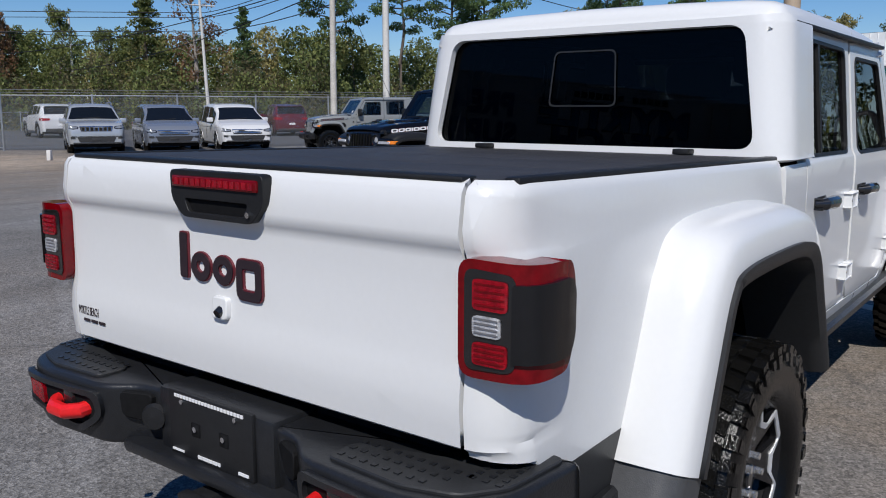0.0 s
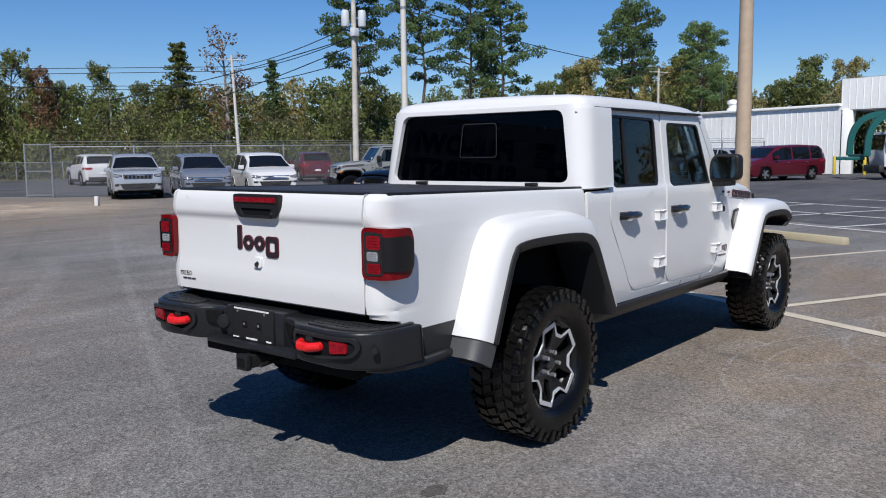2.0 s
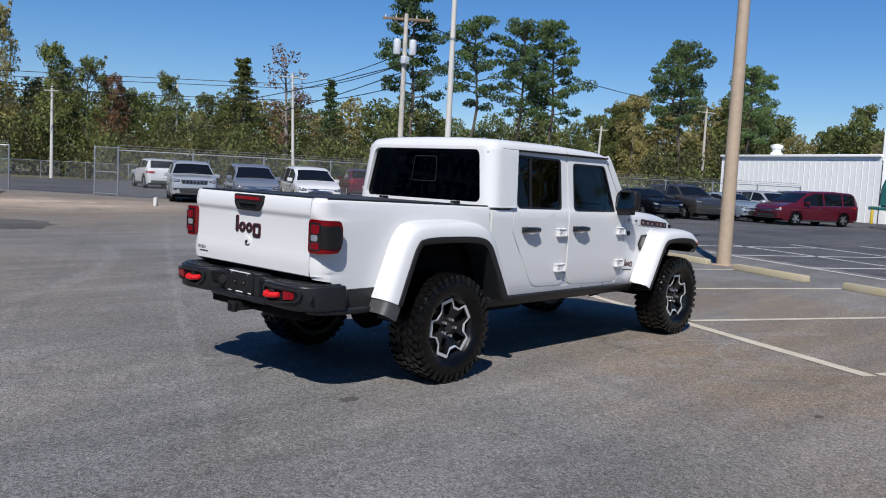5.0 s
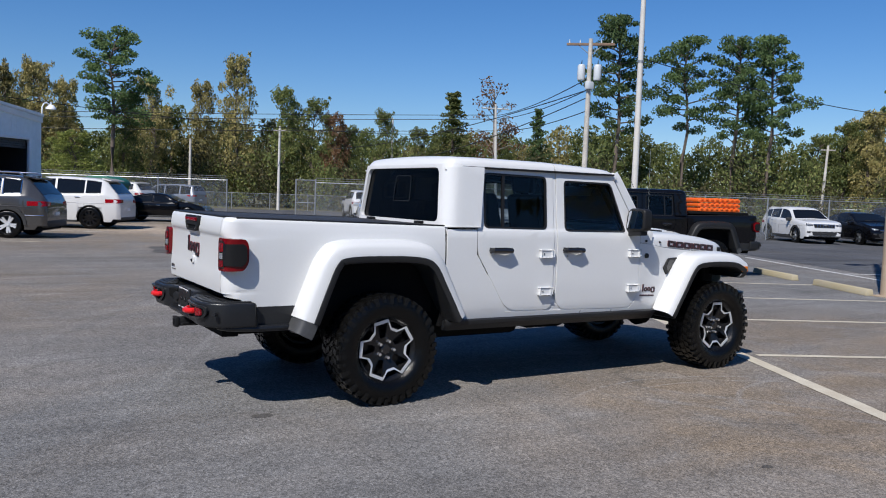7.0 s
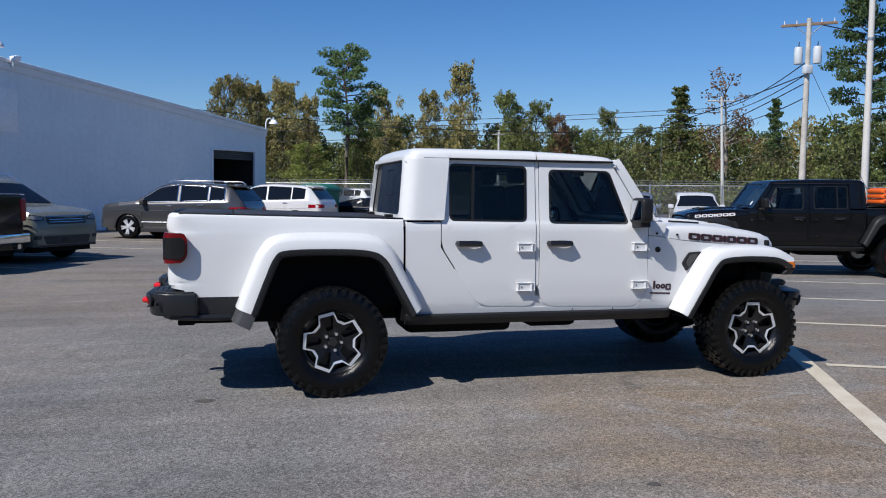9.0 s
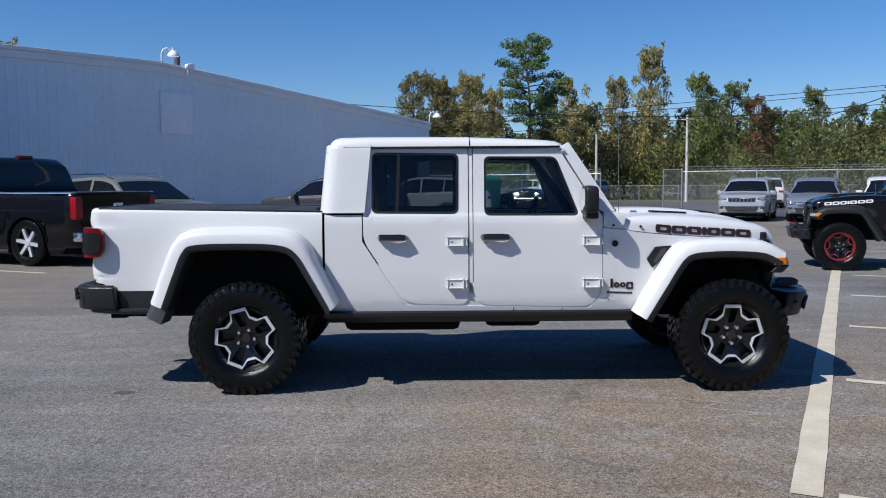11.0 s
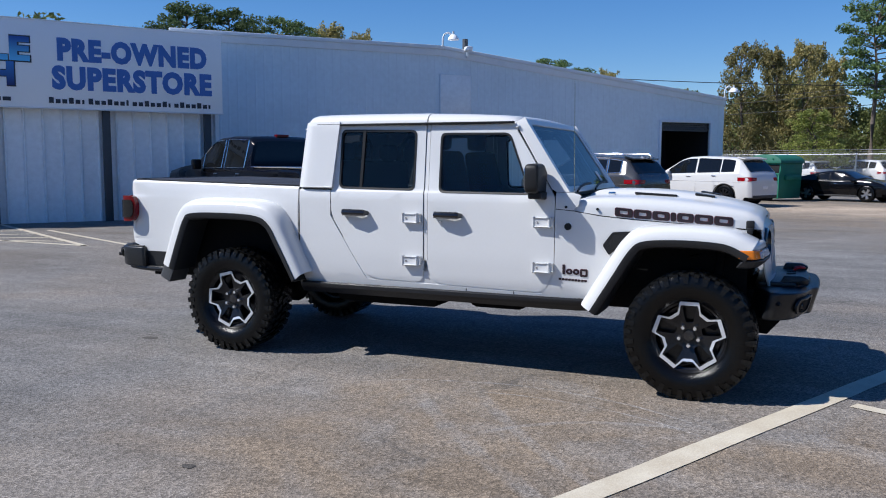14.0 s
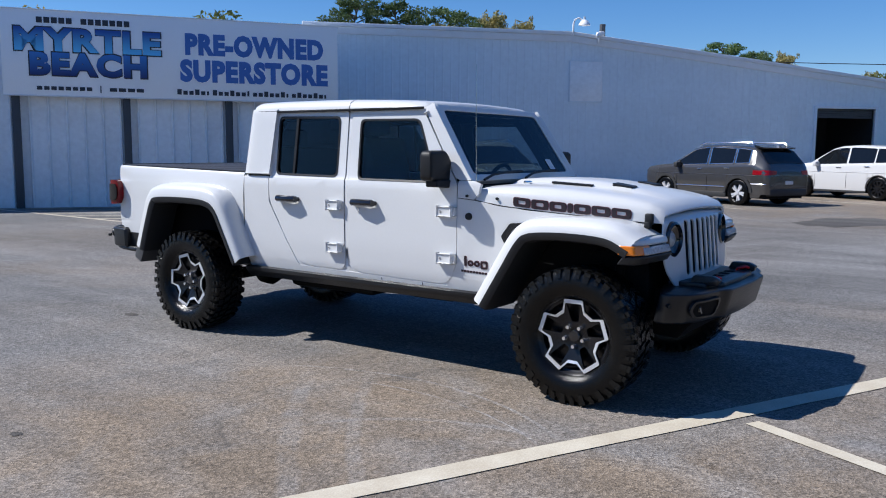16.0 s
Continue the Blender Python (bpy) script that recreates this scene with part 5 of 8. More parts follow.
def worn_paint(name, color, wear=.5):
    m = mat(name, color, 0.7, var=.12, scale=4, fine=120, bump=.15, bump_scale=150, alt=tuple(c * (.66 - .04 * i) for i, c in enumerate(color)))
    return m


M_LINE = worn_paint("road_paint", (.70, .64, .51))
M_LINEWHITE = worn_paint("white_road_paint", (.74, .74, .73))

bm = bmesh.new()
bmesh.ops.create_grid(bm, x_segments=8, y_segments=8, size=1500)
solo("ground", bm, M_ASPHALT, "weathered grey asphalt car park with brown dirt stains", "ground", kind="structure", smooth=0)


def flat(name, pts, material, label, category, z=.004, kind="structure", parent=None):
    bm = bmesh.new()
    a = [bm.verts.new((x, y, z)) for x, y in pts]
    f = bm.faces.new(a)
    bm.normal_update()
    if f.normal.z < 0:
        bmesh.ops.reverse_faces(bm, faces=[f])
    return solo(name, bm, material, label, category, kind=kind, smooth=0)


UH, VH = Vector((.449, .893)), Vector((.893, -.449))
N0 = Vector((4.38, -.60))
uv = lambda u, v: tuple(N0 + UH * u + VH * v)
rg = random.Random(11)
edge = [uv(-40 + k * 4, 7.9 + rg.uniform(-.15, .15)) for k in range(31)]
flat("dark_lot", edge + [uv(80, 75), uv(-40, 75)], M_DARKLOT, "newer dark asphalt of the neighbouring sales lot", "road")
flat("rear_road", [(-30, 62), (8.9, 36.5), (12.6, 28.2), (21, 23.4), (60, 10), (75, 40), (40, 62), (-10, 75)], M_DARKLOT, "dark asphalt yard behind the chain-link gate", "road", z=.005)
flat("verge", [(-60, 78), (16, 58), (55, 50), (64, 20), (140, -20), (140, 160), (-60, 160)], M_GRASS, "dry grass and leaf litter under the trees", "ground", z=.01)
bm = bmesh.new()
ring = [bm.verts.new((2.45 + .85 * math.cos(a / 20 * 2 * math.pi) * (1 + .16 * math.sin(a * 1.7)) + .3 * math.sin(a / 20 * 2 * math.pi), 14.6 + 1.6 * math.sin(a / 20 * 2 * math.pi) * (1 + .12 * math.cos(a * 2.3)), .004)) for a in range(20)]
bm.faces.new(ring)
solo("asphalt_patch", bm, M_PATCH, "dark irregular repair patch in the asphalt", "road patch", kind="structure", smooth=0)
rg2 = random.Random(5)
for cx, cy, rx, ry in ((-.905, -.846, .075, .05), (-1.9, -3.2, .05, .03), (1.4, -3.1, .04, .03)):
    bm = bmesh.new()
    bm.faces.new([bm.verts.new((cx + rx * math.cos(a / 12 * 6.283) * rg2.uniform(.75, 1.2), cy + ry * math.sin(a / 12 * 6.283) * rg2.uniform(.75, 1.2), .003)) for a in range(12)])
    solo("oil_spot", bm, M_PATCH, "small dark oil spot on the asphalt", "stain", kind="structure", smooth=0, group="oil spots")


def stripe(p, q, w=.105, material=None, z=.005):
    """A painted line with slightly ragged edges."""
    p, q = Vector(p), Vector(q)
    d = (q - p)
    n = max(2, int(d.length / .35))
    s = Vector((-d.y, d.x)).normalized() * w / 2
    bm = bmesh.new()
    L, R = [], []
    for i in range(n + 1):
        c = p + d * i / n
        j = rg.uniform(-.006, .006)
        L.append(bm.verts.new((*(c + s * (1 + j * 10)), z)))
        R.append(bm.verts.new((*(c - s * (1 + rg.uniform(-.06, .06))), z)))
    for i in range(n):
        bm.faces.new((R[i], R[i + 1], L[i + 1], L[i]))
    return solo("parking_line", bm, material or M_LINE, "worn white parking line painted on the asphalt", "parking line", kind="structure", smooth=0, group="parking lines")


stripe(uv(-2.65, -.06), uv(16.5, -.24), .145)
for k in range(-1, 6):
    stripe(uv(2.61 * k, .08), uv(2.61 * k, 5.6), .10)
for k in range(0, 7):
    v = 7.3 + 2.72 * k
    stripe(uv(-14, v), uv(12 if k != 0 else 16, v), .13, M_LINEWHITE, .009)
for k in range(8):
    stripe(uv(-14 + k * 1.4, 30 + k * 1.2), uv(12 + k * 1.4, 26 + k * 1.2), .13, M_LINEWHITE, .009)
for k in range(-3, 5):
    stripe(uv(2.61 * k + .4, 7.4), uv(2.61 * k + .4, 12.6), .13, M_LINEWHITE, .009)
for k in range(-4, 5):
    a = Vector((-3.95, 15.87)) + Vector((.449, .893)) * 2.75 * k
    stripe(tuple(a - Vector((.9, -.42)) * 2.2), tuple(a + Vector((.92, -.39)) * 2.4), .10)
stripe((-15.4, 5.05), (-7.5, 4.77), .12)
stripe((-13.5, 7.85), (-7.5, 4.77), .12)
for k in range(6):
    t = k / 6
    a = Vector((-14.9, 5.04)).lerp(Vector((-8.6, 4.81)), t)
    b_ = Vector((-13.5, 7.85)).lerp(Vector((-8.0, 5.0)), min(1, t + .08))
    stripe(tuple(a), tuple(b_), .10)

M_STOP = mat("yellow_concrete", (.50, .42, .24), 0.85, var=.2, scale=3, bump=.3, bump_scale=60, alt=(.42, .37, .27))
ws = None
for k in range(-1, 4):
    c = Vector(uv(1.62 + 2.68 * k, 5.05))
    bm = bevelled(prism([(-.085, 0), (.085, 0), (.06, .12), (-.06, .12)], lambda u, v: (-.92, u, v), lambda u, v: (.92, u, v)), .015)
    solo("wheel_stop", bm, M_STOP, "faded yellow concrete wheel stop on the asphalt", "wheel stop", at=pose(c.x, c.y, .0, 0, 0, math.degrees(math.atan2(UH.y, UH.x))), group="wheel stops")

solo("marker_stub", bevelled(prism([(-.07, 0), (.07, 0), (.055, .30), (-.055, .30)], lambda u, v: (u, -.06, v), lambda u, v: (u, .06, v)), .012), M_LINEWHITE, "short white marker block standing on the asphalt", "marker", at=pose(9.9, 22.1, 0, 0, 0, 30))

# ---------------------------------------------------------------- poles and wires
M_BEIGEPOLE = mat("beige_pole_paint", (.40, .31, .22), 0.55, var=.1, scale=1.5, fine=8)
M_CROSSARM = mat("brown_crossarm_wood", (.19, .125, .085), 0.85, var=.3, scale=3, fine=30)
M_WOODPOLE = mat("weathered_pole_wood", (.46, .43, .38), 0.85, var=.3, scale=2, fine=25, bump=.4, bump_scale=30)
M_WHITEPOLE = mat("concrete_pole", (.56, .54, .50), 0.75, var=.12, scale=1, fine=20)
M_GALV = mat("galvanised_steel", (.32, .335, .35), 0.45, metal=.6, var=.12)
M_TRANSF = mat("transformer_grey", (.55, .58, .60), 0.4, var=.08)
M_WIRE = mat("wire_black", (.012, .012, .013), 0.6, var=.1)

lp = thing("lamp_post", (11.81, 2.31, 0), "tall beige steel lamp post on a concrete foot", "lamp post")
part("shaft", tubed((0, 0, .02), (0, 0, 11), .145, .085, 20), M_BEIGEPOLE, lp)
part("base_plate", boxed(-.19, .19, -.19, .19, 0, .03, .008), M_BEIGEPOLE, lp)
part("arm", tubed((-.9, 0, 10.8), (.9, 0, 10.8), .04, n=10), M_BEIGEPOLE, lp)
for s in (-1, 1):
    part("lamp_head", boxed(s * .95 - .35, s * .95 + .35, -.18, .18, 10.75, 10.95, .03), M_BEIGEPOLE, lp)

up = thing("utility_pole", pose(22.4, 23.0, 0, 0, .5, 0) @ Matrix.Diagonal((.86, .86, .86, 1)), "weathered wooden utility pole with two grey transformers", "utility pole")
part("shaft", tubed((0, 0, 0), (0, 0, 10.3), .17, .11, 14), M_WOODPOLE, up)
ca, sa = math.cos(radians(-42)), math.sin(radians(-42))
arm = bmesh.new()
box(arm, -1.25, 1.25, -.05, .05, 9.95, 10.08, .008)
bmesh.ops.rotate(arm, verts=arm.verts[:], matrix=Matrix.Rotation(radians(-42), 3, "Z"))
part("cross_arm", arm, M_CROSSARM, up)
for k in (-.62, .62):
    part("arm_brace", tubed((k * ca, k * sa, 9.96), (0, 0, 9.45), .022, n=6), M_GALV, up)
for k in (-1.1, -.55, .55, 1.1):
    part("insulator", tubed((k * ca, k * sa, 10.05), (k * ca, k * sa, 10.25), .04, .02, 8), M_TRANSF, up)
for k in (-.42, .42):
    t_ = part("transformer", lathe(bmesh.new(), [(0, 8.45), (.18, 8.45), (.2, 8.5), (.2, 9.15), (.17, 9.25), (0, 9.28)], 16, "Z"), M_TRANSF, up, at=Matrix.Translation((k * ca, k * sa, -.3)))
    part("bushing", tubed((0, 0, 9.25), (.02, 0, 9.5), .03, .015, 8), M_WIRE, t_)
part("flood_light", boxed(-.28, .1, -.3, .0, 7.65, 8.05, .03), M_TRANSF, up)
part("guy_wire", tubed((0, 0, 8.2), (3.2, -2.2, 0), .012, n=5), M_WIRE, up)

wp = thing("flag_pole", (24.95, 22.35, 0), "tall pale tapering light pole", "light pole")
part("shaft", tubed((0, 0, 0), (0, 0, 14), .16, .10, 14), M_WHITEPOLE, wp)
part("collar", tubed((0, 0, 8.0), (0, 0, 8.1), .15, .15, 14), M_GALV, wp)


def slim_pole(x, y, h, lean, material, label, arm_len=1.4):
    p = thing("street_pole", (x, y, 0), label, "utility pole", group="far poles")
    part("shaft", tubed((0, 0, 0), (lean, 0, h), .13, .08, 10), material, p)
    if arm_len:
        part("cross_arm", tubed((lean - arm_len * .5, .3, h - .35), (lean + arm_len * .5, -.3, h - .35), .05, n=6), material, p)
    return p


slim_pole(34.1, 46.6, 8.7, -.4, M_WHITEPOLE, "slim pale utility pole with a cross arm", 2.0)
slim_pole(20.3, 56.9, 6.6, 0, M_WHITEPOLE, "slim pale pole standing by the fence", .8)
slim_pole(13.5, 57.4, 5.2, 0, M_WOODPOLE, "short wooden pole by the fence", 0)
slim_pole(54.6, 33.0, 6.4, .5, M_WOODPOLE, "leaning wooden utility pole by the trees", .9)
slim_pole(60.3, 26.4, 8.2, 0, M_WOODPOLE, "wooden pole with a double flood lamp", 2.2)
slim_pole(33.5, 63.0, 8.6, 0, M_WHITEPOLE, "bleached bare pole among the trees", 0)


def wire(p, q, sag, r=.024):
    p, q = Vector(p), Vector(q)
    pts = [p.lerp(q, k / 14) - Vector((0, 0, sag * 4 * (k / 14) * (1 - k / 14))) for k in range(15)]
    solo("power_line", pipe(bmesh.new(), pts, r, 5), M_WIRE, "black overhead power line sagging between poles", "cable", group="power lines")


for z0_, z1_, sg in ((8.0, 7.9, .4), (7.4, 7.6, .5), (6.3, 6.7, .5)):
    wire((22.4, 23.0, z0_ * .86 + .2), (34.1, 46.6, z1_), .25)
    wire((34.1, 46.6, z1_), (-30, 88, z1_ - .9), sg)
wire((22.4, 23.0, 6.56), (25.5, 60, 5.2), .6)
wire((22.4, 23.0, 6.22), (30, 58, 4.2), .6)
wire((22.4, 23.0, 8.71), (62, 24, 8.0), .9)
wire((-8.4, 47.5, 7.0), (40, 62, 7.5), .9)

# ---------------------------------------------------------------- chain-link fences
M_LINK = bpy.data.materials.new("chain_link")
M_LINK.use_nodes = True
_n = M_LINK.node_tree
_b = _n.nodes["Principled BSDF"]
_b.inputs["Base Color"].default_value, _b.inputs["Roughness"].default_value, _b.inputs["Metallic"].default_value = (.40, .42, .43, 1), .5, .5
_o = [n for n in _n.nodes if n.type == "OUTPUT_MATERIAL"][0]
_t = _n.nodes.new("ShaderNodeBsdfTransparent")
_m = _n.nodes.new("ShaderNodeMixShader")
_c = _n.nodes.new("ShaderNodeTexCoord")
_w = []
for sgn in (1, -1):
    mp = _n.nodes.new("ShaderNodeMapping")
    mp.inputs["Rotation"].default_value = (0, radians(45 * sgn), 0)
    wv = _n.nodes.new("ShaderNodeTexWave")
    wv.bands_direction = "X"
    wv.inputs["Scale"].default_value = 4.6
    _n.links.new(_c.outputs["Object"], mp.inputs["Vector"])
    _n.links.new(mp.outputs[0], wv.inputs["Vector"])
    _w.append(wv)
_x = _n.nodes.new("ShaderNodeMath")
_x.operation = "MAXIMUM"
_n.links.new(_w[0].outputs["Fac"], _x.inputs[0])
_n.links.new(_w[1].outputs["Fac"], _x.inputs[1])
_g = _n.nodes.new("ShaderNodeMapRange")
_g.inputs["From Min"].default_value, _g.inputs["From Max"].default_value, _g.inputs["To Min"].default_value, _g.inputs["To Max"].default_value = .90, 1.0, .03, .42
_n.links.new(_x.outputs[0], _g.inputs["Value"])
_n.links.new(_g.outputs[0], _m.inputs[0])
_n.links.new(_t.outputs[0], _m.inputs[1])
_n.links.new(_b.outputs[0], _m.inputs[2])
_n.links.new(_m.outputs[0], _o.inputs["Surface"])


def fence(p, q, h, label, step=3.0, barbs=0, mid=False):
    p, q = Vector((*p, 0)), Vector((*q, 0))
    d = q - p
    n = max(1, round(d.length / step))
    f = thing("chain_link_fence", pose(p.x, p.y, 0, 0, 0, math.degrees(math.atan2(d.y, d.x))), label, "fence", group="fences")
    L = d.length
    post = mesh_of(tubed((0, 0, 0), (0, 0, h + .06), .035, n=8), "post")
    for k in range(n + 1):
        part("post", post, M_GALV, f, at=Matrix.Translation((L * k / n, 0, 0)))
    part("top_rail", tubed((0, 0, h), (L, 0, h), .022, n=6), M_GALV, f)
    if mid:
        part("middle_rail", tubed((0, 0, h * .5), (L, 0, h * .5), .022, n=6), M_GALV, f)
        part("bottom_rail", tubed((0, 0, .1), (L, 0, .1), .022, n=6), M_GALV, f)
    for k in range(barbs):
        part("barbed_wire", tubed((0, 0, h + .1 + .1 * k), (L, 0, h + .1 + .1 * k), .008, n=4), M_GALV, f)
    bm = bmesh.new()
    bm.faces.new([bm.verts.new(c) for c in ((0, 0, .03), (L, 0, .03), (L, 0, h), (0, 0, h))])
    part("mesh", bm, M_LINK, f, smooth=0)
    return f


fence((11.8, 28.9), (11.3, 30.0), 2.05, "galvanised gate post pair with steel rails", 1.0, 0, True)
fence((11.8, 28.9), (44, 12.5), 1.95, "galvanised chain-link fence with barbed wire behind parked cars", 3.1, 2)
fence((9.3, 34.0), (-8, 44), 1.95, "galvanised chain-link fence with barbed wire by the yard", 3.1, 2)
fence((-6, 64), (20, 58), 1.25, "low chain-link fence in front of the woods", 3.0)
fence((20, 58), (46, 50), 1.25, "low chain-link fence in front of the woods", 3.0)
fence((46, 50), (62, 22), 1.6, "chain-link fence along the far lot", 3.0)

# ---------------------------------------------------------------- the dealer's metal building
M_SIDING = mat("blue_grey_siding", (.72, .80, .86), 0.5, var=.06, scale=.7, fine=6)
M_WHITESIDING = mat("white_siding", (.84, .87, .90), 0.55, var=.08, scale=.7, fine=8)
M_TRIM = mat("pale_trim", (.76, .79, .82), 0.5, var=.05)
M_DARKPOST = mat("dark_post", (.06, .066, .075), 0.6, var=.1)
# near black that stands in for shade inside openings
M_SHADEBLACK = mat("shade_black", (.012, .012, .014), 0.9, var=.2)
M_SIGN = mat("sign_white", (.97, .975, .98), 0.4, var=.03, scale=.5)
M_SIGNBLUE = mat("sign_blue", (.055, .16, .48), 0.45, var=.06)
M_SIGNDARK = mat("sign_dark", (.03, .035, .05), 0.5, var=.1)


def printed_fade(name, low, high, z0, z1):
    """Sign print that fades from one blue to another up the letters."""
    m = mat(name, low, 0.45, var=.04)
    nt = m.node_tree
    tc = nt.nodes.new("ShaderNodeTexCoord")
    sp = nt.nodes.new("ShaderNodeSeparateXYZ")
    mr = nt.nodes.new("ShaderNodeMapRange")
    mr.inputs["From Min"].default_value, mr.inputs["From Max"].default_value = z0, z1
    mx = nt.nodes.new("ShaderNodeMix")
    mx.data_type = "RGBA"
    mx.inputs["A"].default_value, mx.inputs["B"].default_value = (*low, 1), (*high, 1)
    nt.links.new(tc.outputs["Object"], sp.inputs[0])
    nt.links.new(sp.outputs["Z"], mr.inputs["Value"])
    nt.links.new(mr.outputs[0], mx.inputs["Factor"])
    nt.links.new(mx.outputs["Result"], nt.nodes["Principled BSDF"].inputs["Base Color"])
    return m


M_FADEUP = printed_fade("sign_fade_upper", (.14, .55, .90), (.02, .09, .38), 3.86, 4.36)
M_FADEDOWN = printed_fade("sign_fade_lower", (.012, .03, .16), (.05, .22, .60), 3.26, 3.82)


def siding(name, p, q, z0, z1, material, label, holes=(), pitch=.30, rib=.035, top=None):
    """A ribbed sheet-metal wall from p to q; holes: (from, to, low, high) along it; top: its height along it, where it slopes."""
    p, q = Vector(p), Vector(q)
    L = (q - p).length
    us = {0.0, L}
    k = 0.0
    while k < L:
        for o in (0, .03, .05, .08):
            if k + o < L:
                us.add(round(k + o, 4))
        k += pitch
    for a, b_, _, _ in holes:
        us.update((a, b_))
    us = sorted(us)
    zs = sorted({z0, z1, *[h[2] for h in holes if h[2] > z0], *[h[3] for h in holes]})

    def depth(u):
        r = u % pitch
        return rib if .028 < r < .052 else 0.0
    bm = bmesh.new()
    grid = {}
    for i, u in enumerate(us):
        for j, z in enumerate(zs):
            grid[i, j] = bm.verts.new((u, -depth(u), top(u) if top and z == z1 else z))
    for i in range(len(us) - 1):
        for j in range(len(zs) - 1):
            cu, cz = (us[i] + us[i + 1]) / 2, (zs[j] + zs[j + 1]) / 2
            if any(a < cu < b_ and lo < cz < hi for a, b_, lo, hi in holes):
                continue
            bm.faces.new((grid[i, j], grid[i + 1, j], grid[i + 1, j + 1], grid[i, j + 1]))
    d = q - p
    return solo(name, bm, material, label, "wall", at=pose(p.x, p.y, 0, 0, 0, math.degrees(math.atan2(d.y, d.x))), kind="structure", smooth=0, thick=.08)


K, E_, D_ = (-8.28, 22.5), (.95, 32.39), (-14.8, 15.5)
A_ = (-14.77, 5.59)
SD = (Vector((-11.9, 9.75)) - Vector(A_)).normalized()
SN = Vector((SD.y, -SD.x))                     # towards the car park
door_a, door_b, door_top = 10.15, 12.75, 3.24
RIDGE, EAVE = 5.44, 4.02                       # wall height under the rake trim, at the ridge and at the far corner
w0 = Vector(A_) - SD * 9.0
w1 = Vector(A_) + SD * 7.95
B1 = (-11.2, 43.5)
siding("wall_east", K, E_, 0, RIDGE, M_SIDING, "blue-grey ribbed metal gable wall in shade", [(door_a, door_b, 0, door_top)], rib=.008, top=lambda u: RIDGE + (EAVE - RIDGE) * u / 13.53)
siding("wall_gable", D_, K, 0, RIDGE, M_SIDING, "blue-grey ribbed metal wall in shade", rib=.008)
siding("wall_front", tuple(w0 - SN * .12), tuple(w1 - SN * .12), 0, 4.75, M_WHITESIDING, "white ribbed metal wall behind dark posts", pitch=.42, rib=.085)
siding("wall_return", tuple(w1 - SN * .12), D_, 0, 4.75, M_SIDING, "metal return wall beside the sign", rib=.014)
siding("wall_north", E_, B1, 0, EAVE, M_SIDING, "plain metal end wall", rib=.014)


def roof_slab(name, pts, label):
    """A thin metal roof over corner points (x, y, z)."""
    bm = bmesh.new()
    lo, hi = [bm.verts.new(p) for p in pts], [bm.verts.new((p[0], p[1], p[2] + .06)) for p in pts]
    bm.faces.new(lo[::-1])
    bm.faces.new(hi)
    skin(bm, [lo, hi], True)
    bmesh.ops.recalc_face_normals(bm, faces=bm.faces[:])
    return solo(name, bm, M_TRIM, label, "roof", kind="structure", smooth=0)


roof_slab("building_roof_east", [(*K, RIDGE + .2), (*E_, EAVE + .2), (*B1, EAVE + .2), (-19.8, 34.3, RIDGE + .2)], "sloping metal roof of the dealer building")
roof_slab("building_roof_west", [(*D_, RIDGE + .2), (*K, RIDGE + .2), (-19.8, 34.3, RIDGE + .2), (-34, 30, RIDGE + .2)], "metal roof of the dealer building")
roof_slab("building_roof_front", [(*(w0 - SN * .2), 4.70), (*(w1 - SN * .2), 4.70), (*D_, 4.70), (-34, 30, 4.70)], "flat metal roof behind the sign")


def fascia(p, q, z, z_end, h, out, label):
    """A trim board along the top of a wall, which may follow the roof's slope."""
    p, q = Vector(p), Vector(q)
    d = q - p
    bm = boxed(-.02, d.length + .02, -out, .05, z, z + h, .02)
    for v in bm.verts:
        v.co.z += (z_end - z) * v.co.x / d.length
    solo("fascia", bm, M_TRIM, label, "trim", at=pose(p.x, p.y, 0, 0, 0, math.degrees(math.atan2(d.y, d.x))), kind="structure")


fascia(K, E_, RIDGE - .02, EAVE - .02, .24, .07, "pale metal rake trim under the roof edge")
fascia(D_, K, RIDGE - .02, RIDGE - .02, .24, .07, "pale metal trim under the roof edge")
fascia(K, E_, RIDGE + .22, EAVE + .22, .13, .13, "pale metal roof edge")
fascia(D_, K, RIDGE + .22, RIDGE + .22, .13, .13, "pale metal roof edge")
fascia(tuple(w0 - SN * .12), tuple(w1 - SN * .12), 4.68, 4.68, .14, .06, "pale metal coping")
dK = Vector(E_) - Vector(K)
rotK = math.degrees(math.atan2(dK.y, dK.x))
ro = thing("roller_door", pose(K[0], K[1], 0, 0, 0, rotK), "open roller door, its recess coloured near black as workshop shade", "garage door", kind="structure")
# back and sides coloured near black in place of the workshop's shade
part("recess", boxed(door_a, door_b, 2.9, 3.0, 0, door_top + .1), M_SHADEBLACK, ro)
part("recess_side", boxed(door_a - .05, door_a, .05, 3.0, 0, door_top + .1), M_SHADEBLACK, ro)
part("recess_side", boxed(door_b, door_b + .05, .05, 3.0, 0, door_top + .1), M_SHADEBLACK, ro)
part("door_frame", boxed(door_a - .12, door_a, -.06, .1, 0, door_top + .08, .01), M_TRIM, ro)
part("door_frame", boxed(door_b, door_b + .12, -.06, .1, 0, door_top + .08, .01), M_TRIM, ro)
part("door_head", boxed(door_a, door_b, -.06, .1, door_top, door_top + .10, .01), M_TRIM, ro)
for k in range(5):
    part("door_slat", boxed(door_a, door_b, .12, .16, door_top - .36 + k * .09, door_top - .28 + k * .09, .01), M_DARKPOST, ro)
pn = thing("wall_panel", pose(K[0], K[1], 0, 0, 0, rotK), "pale square blanking panel on the metal wall", "wall panel")
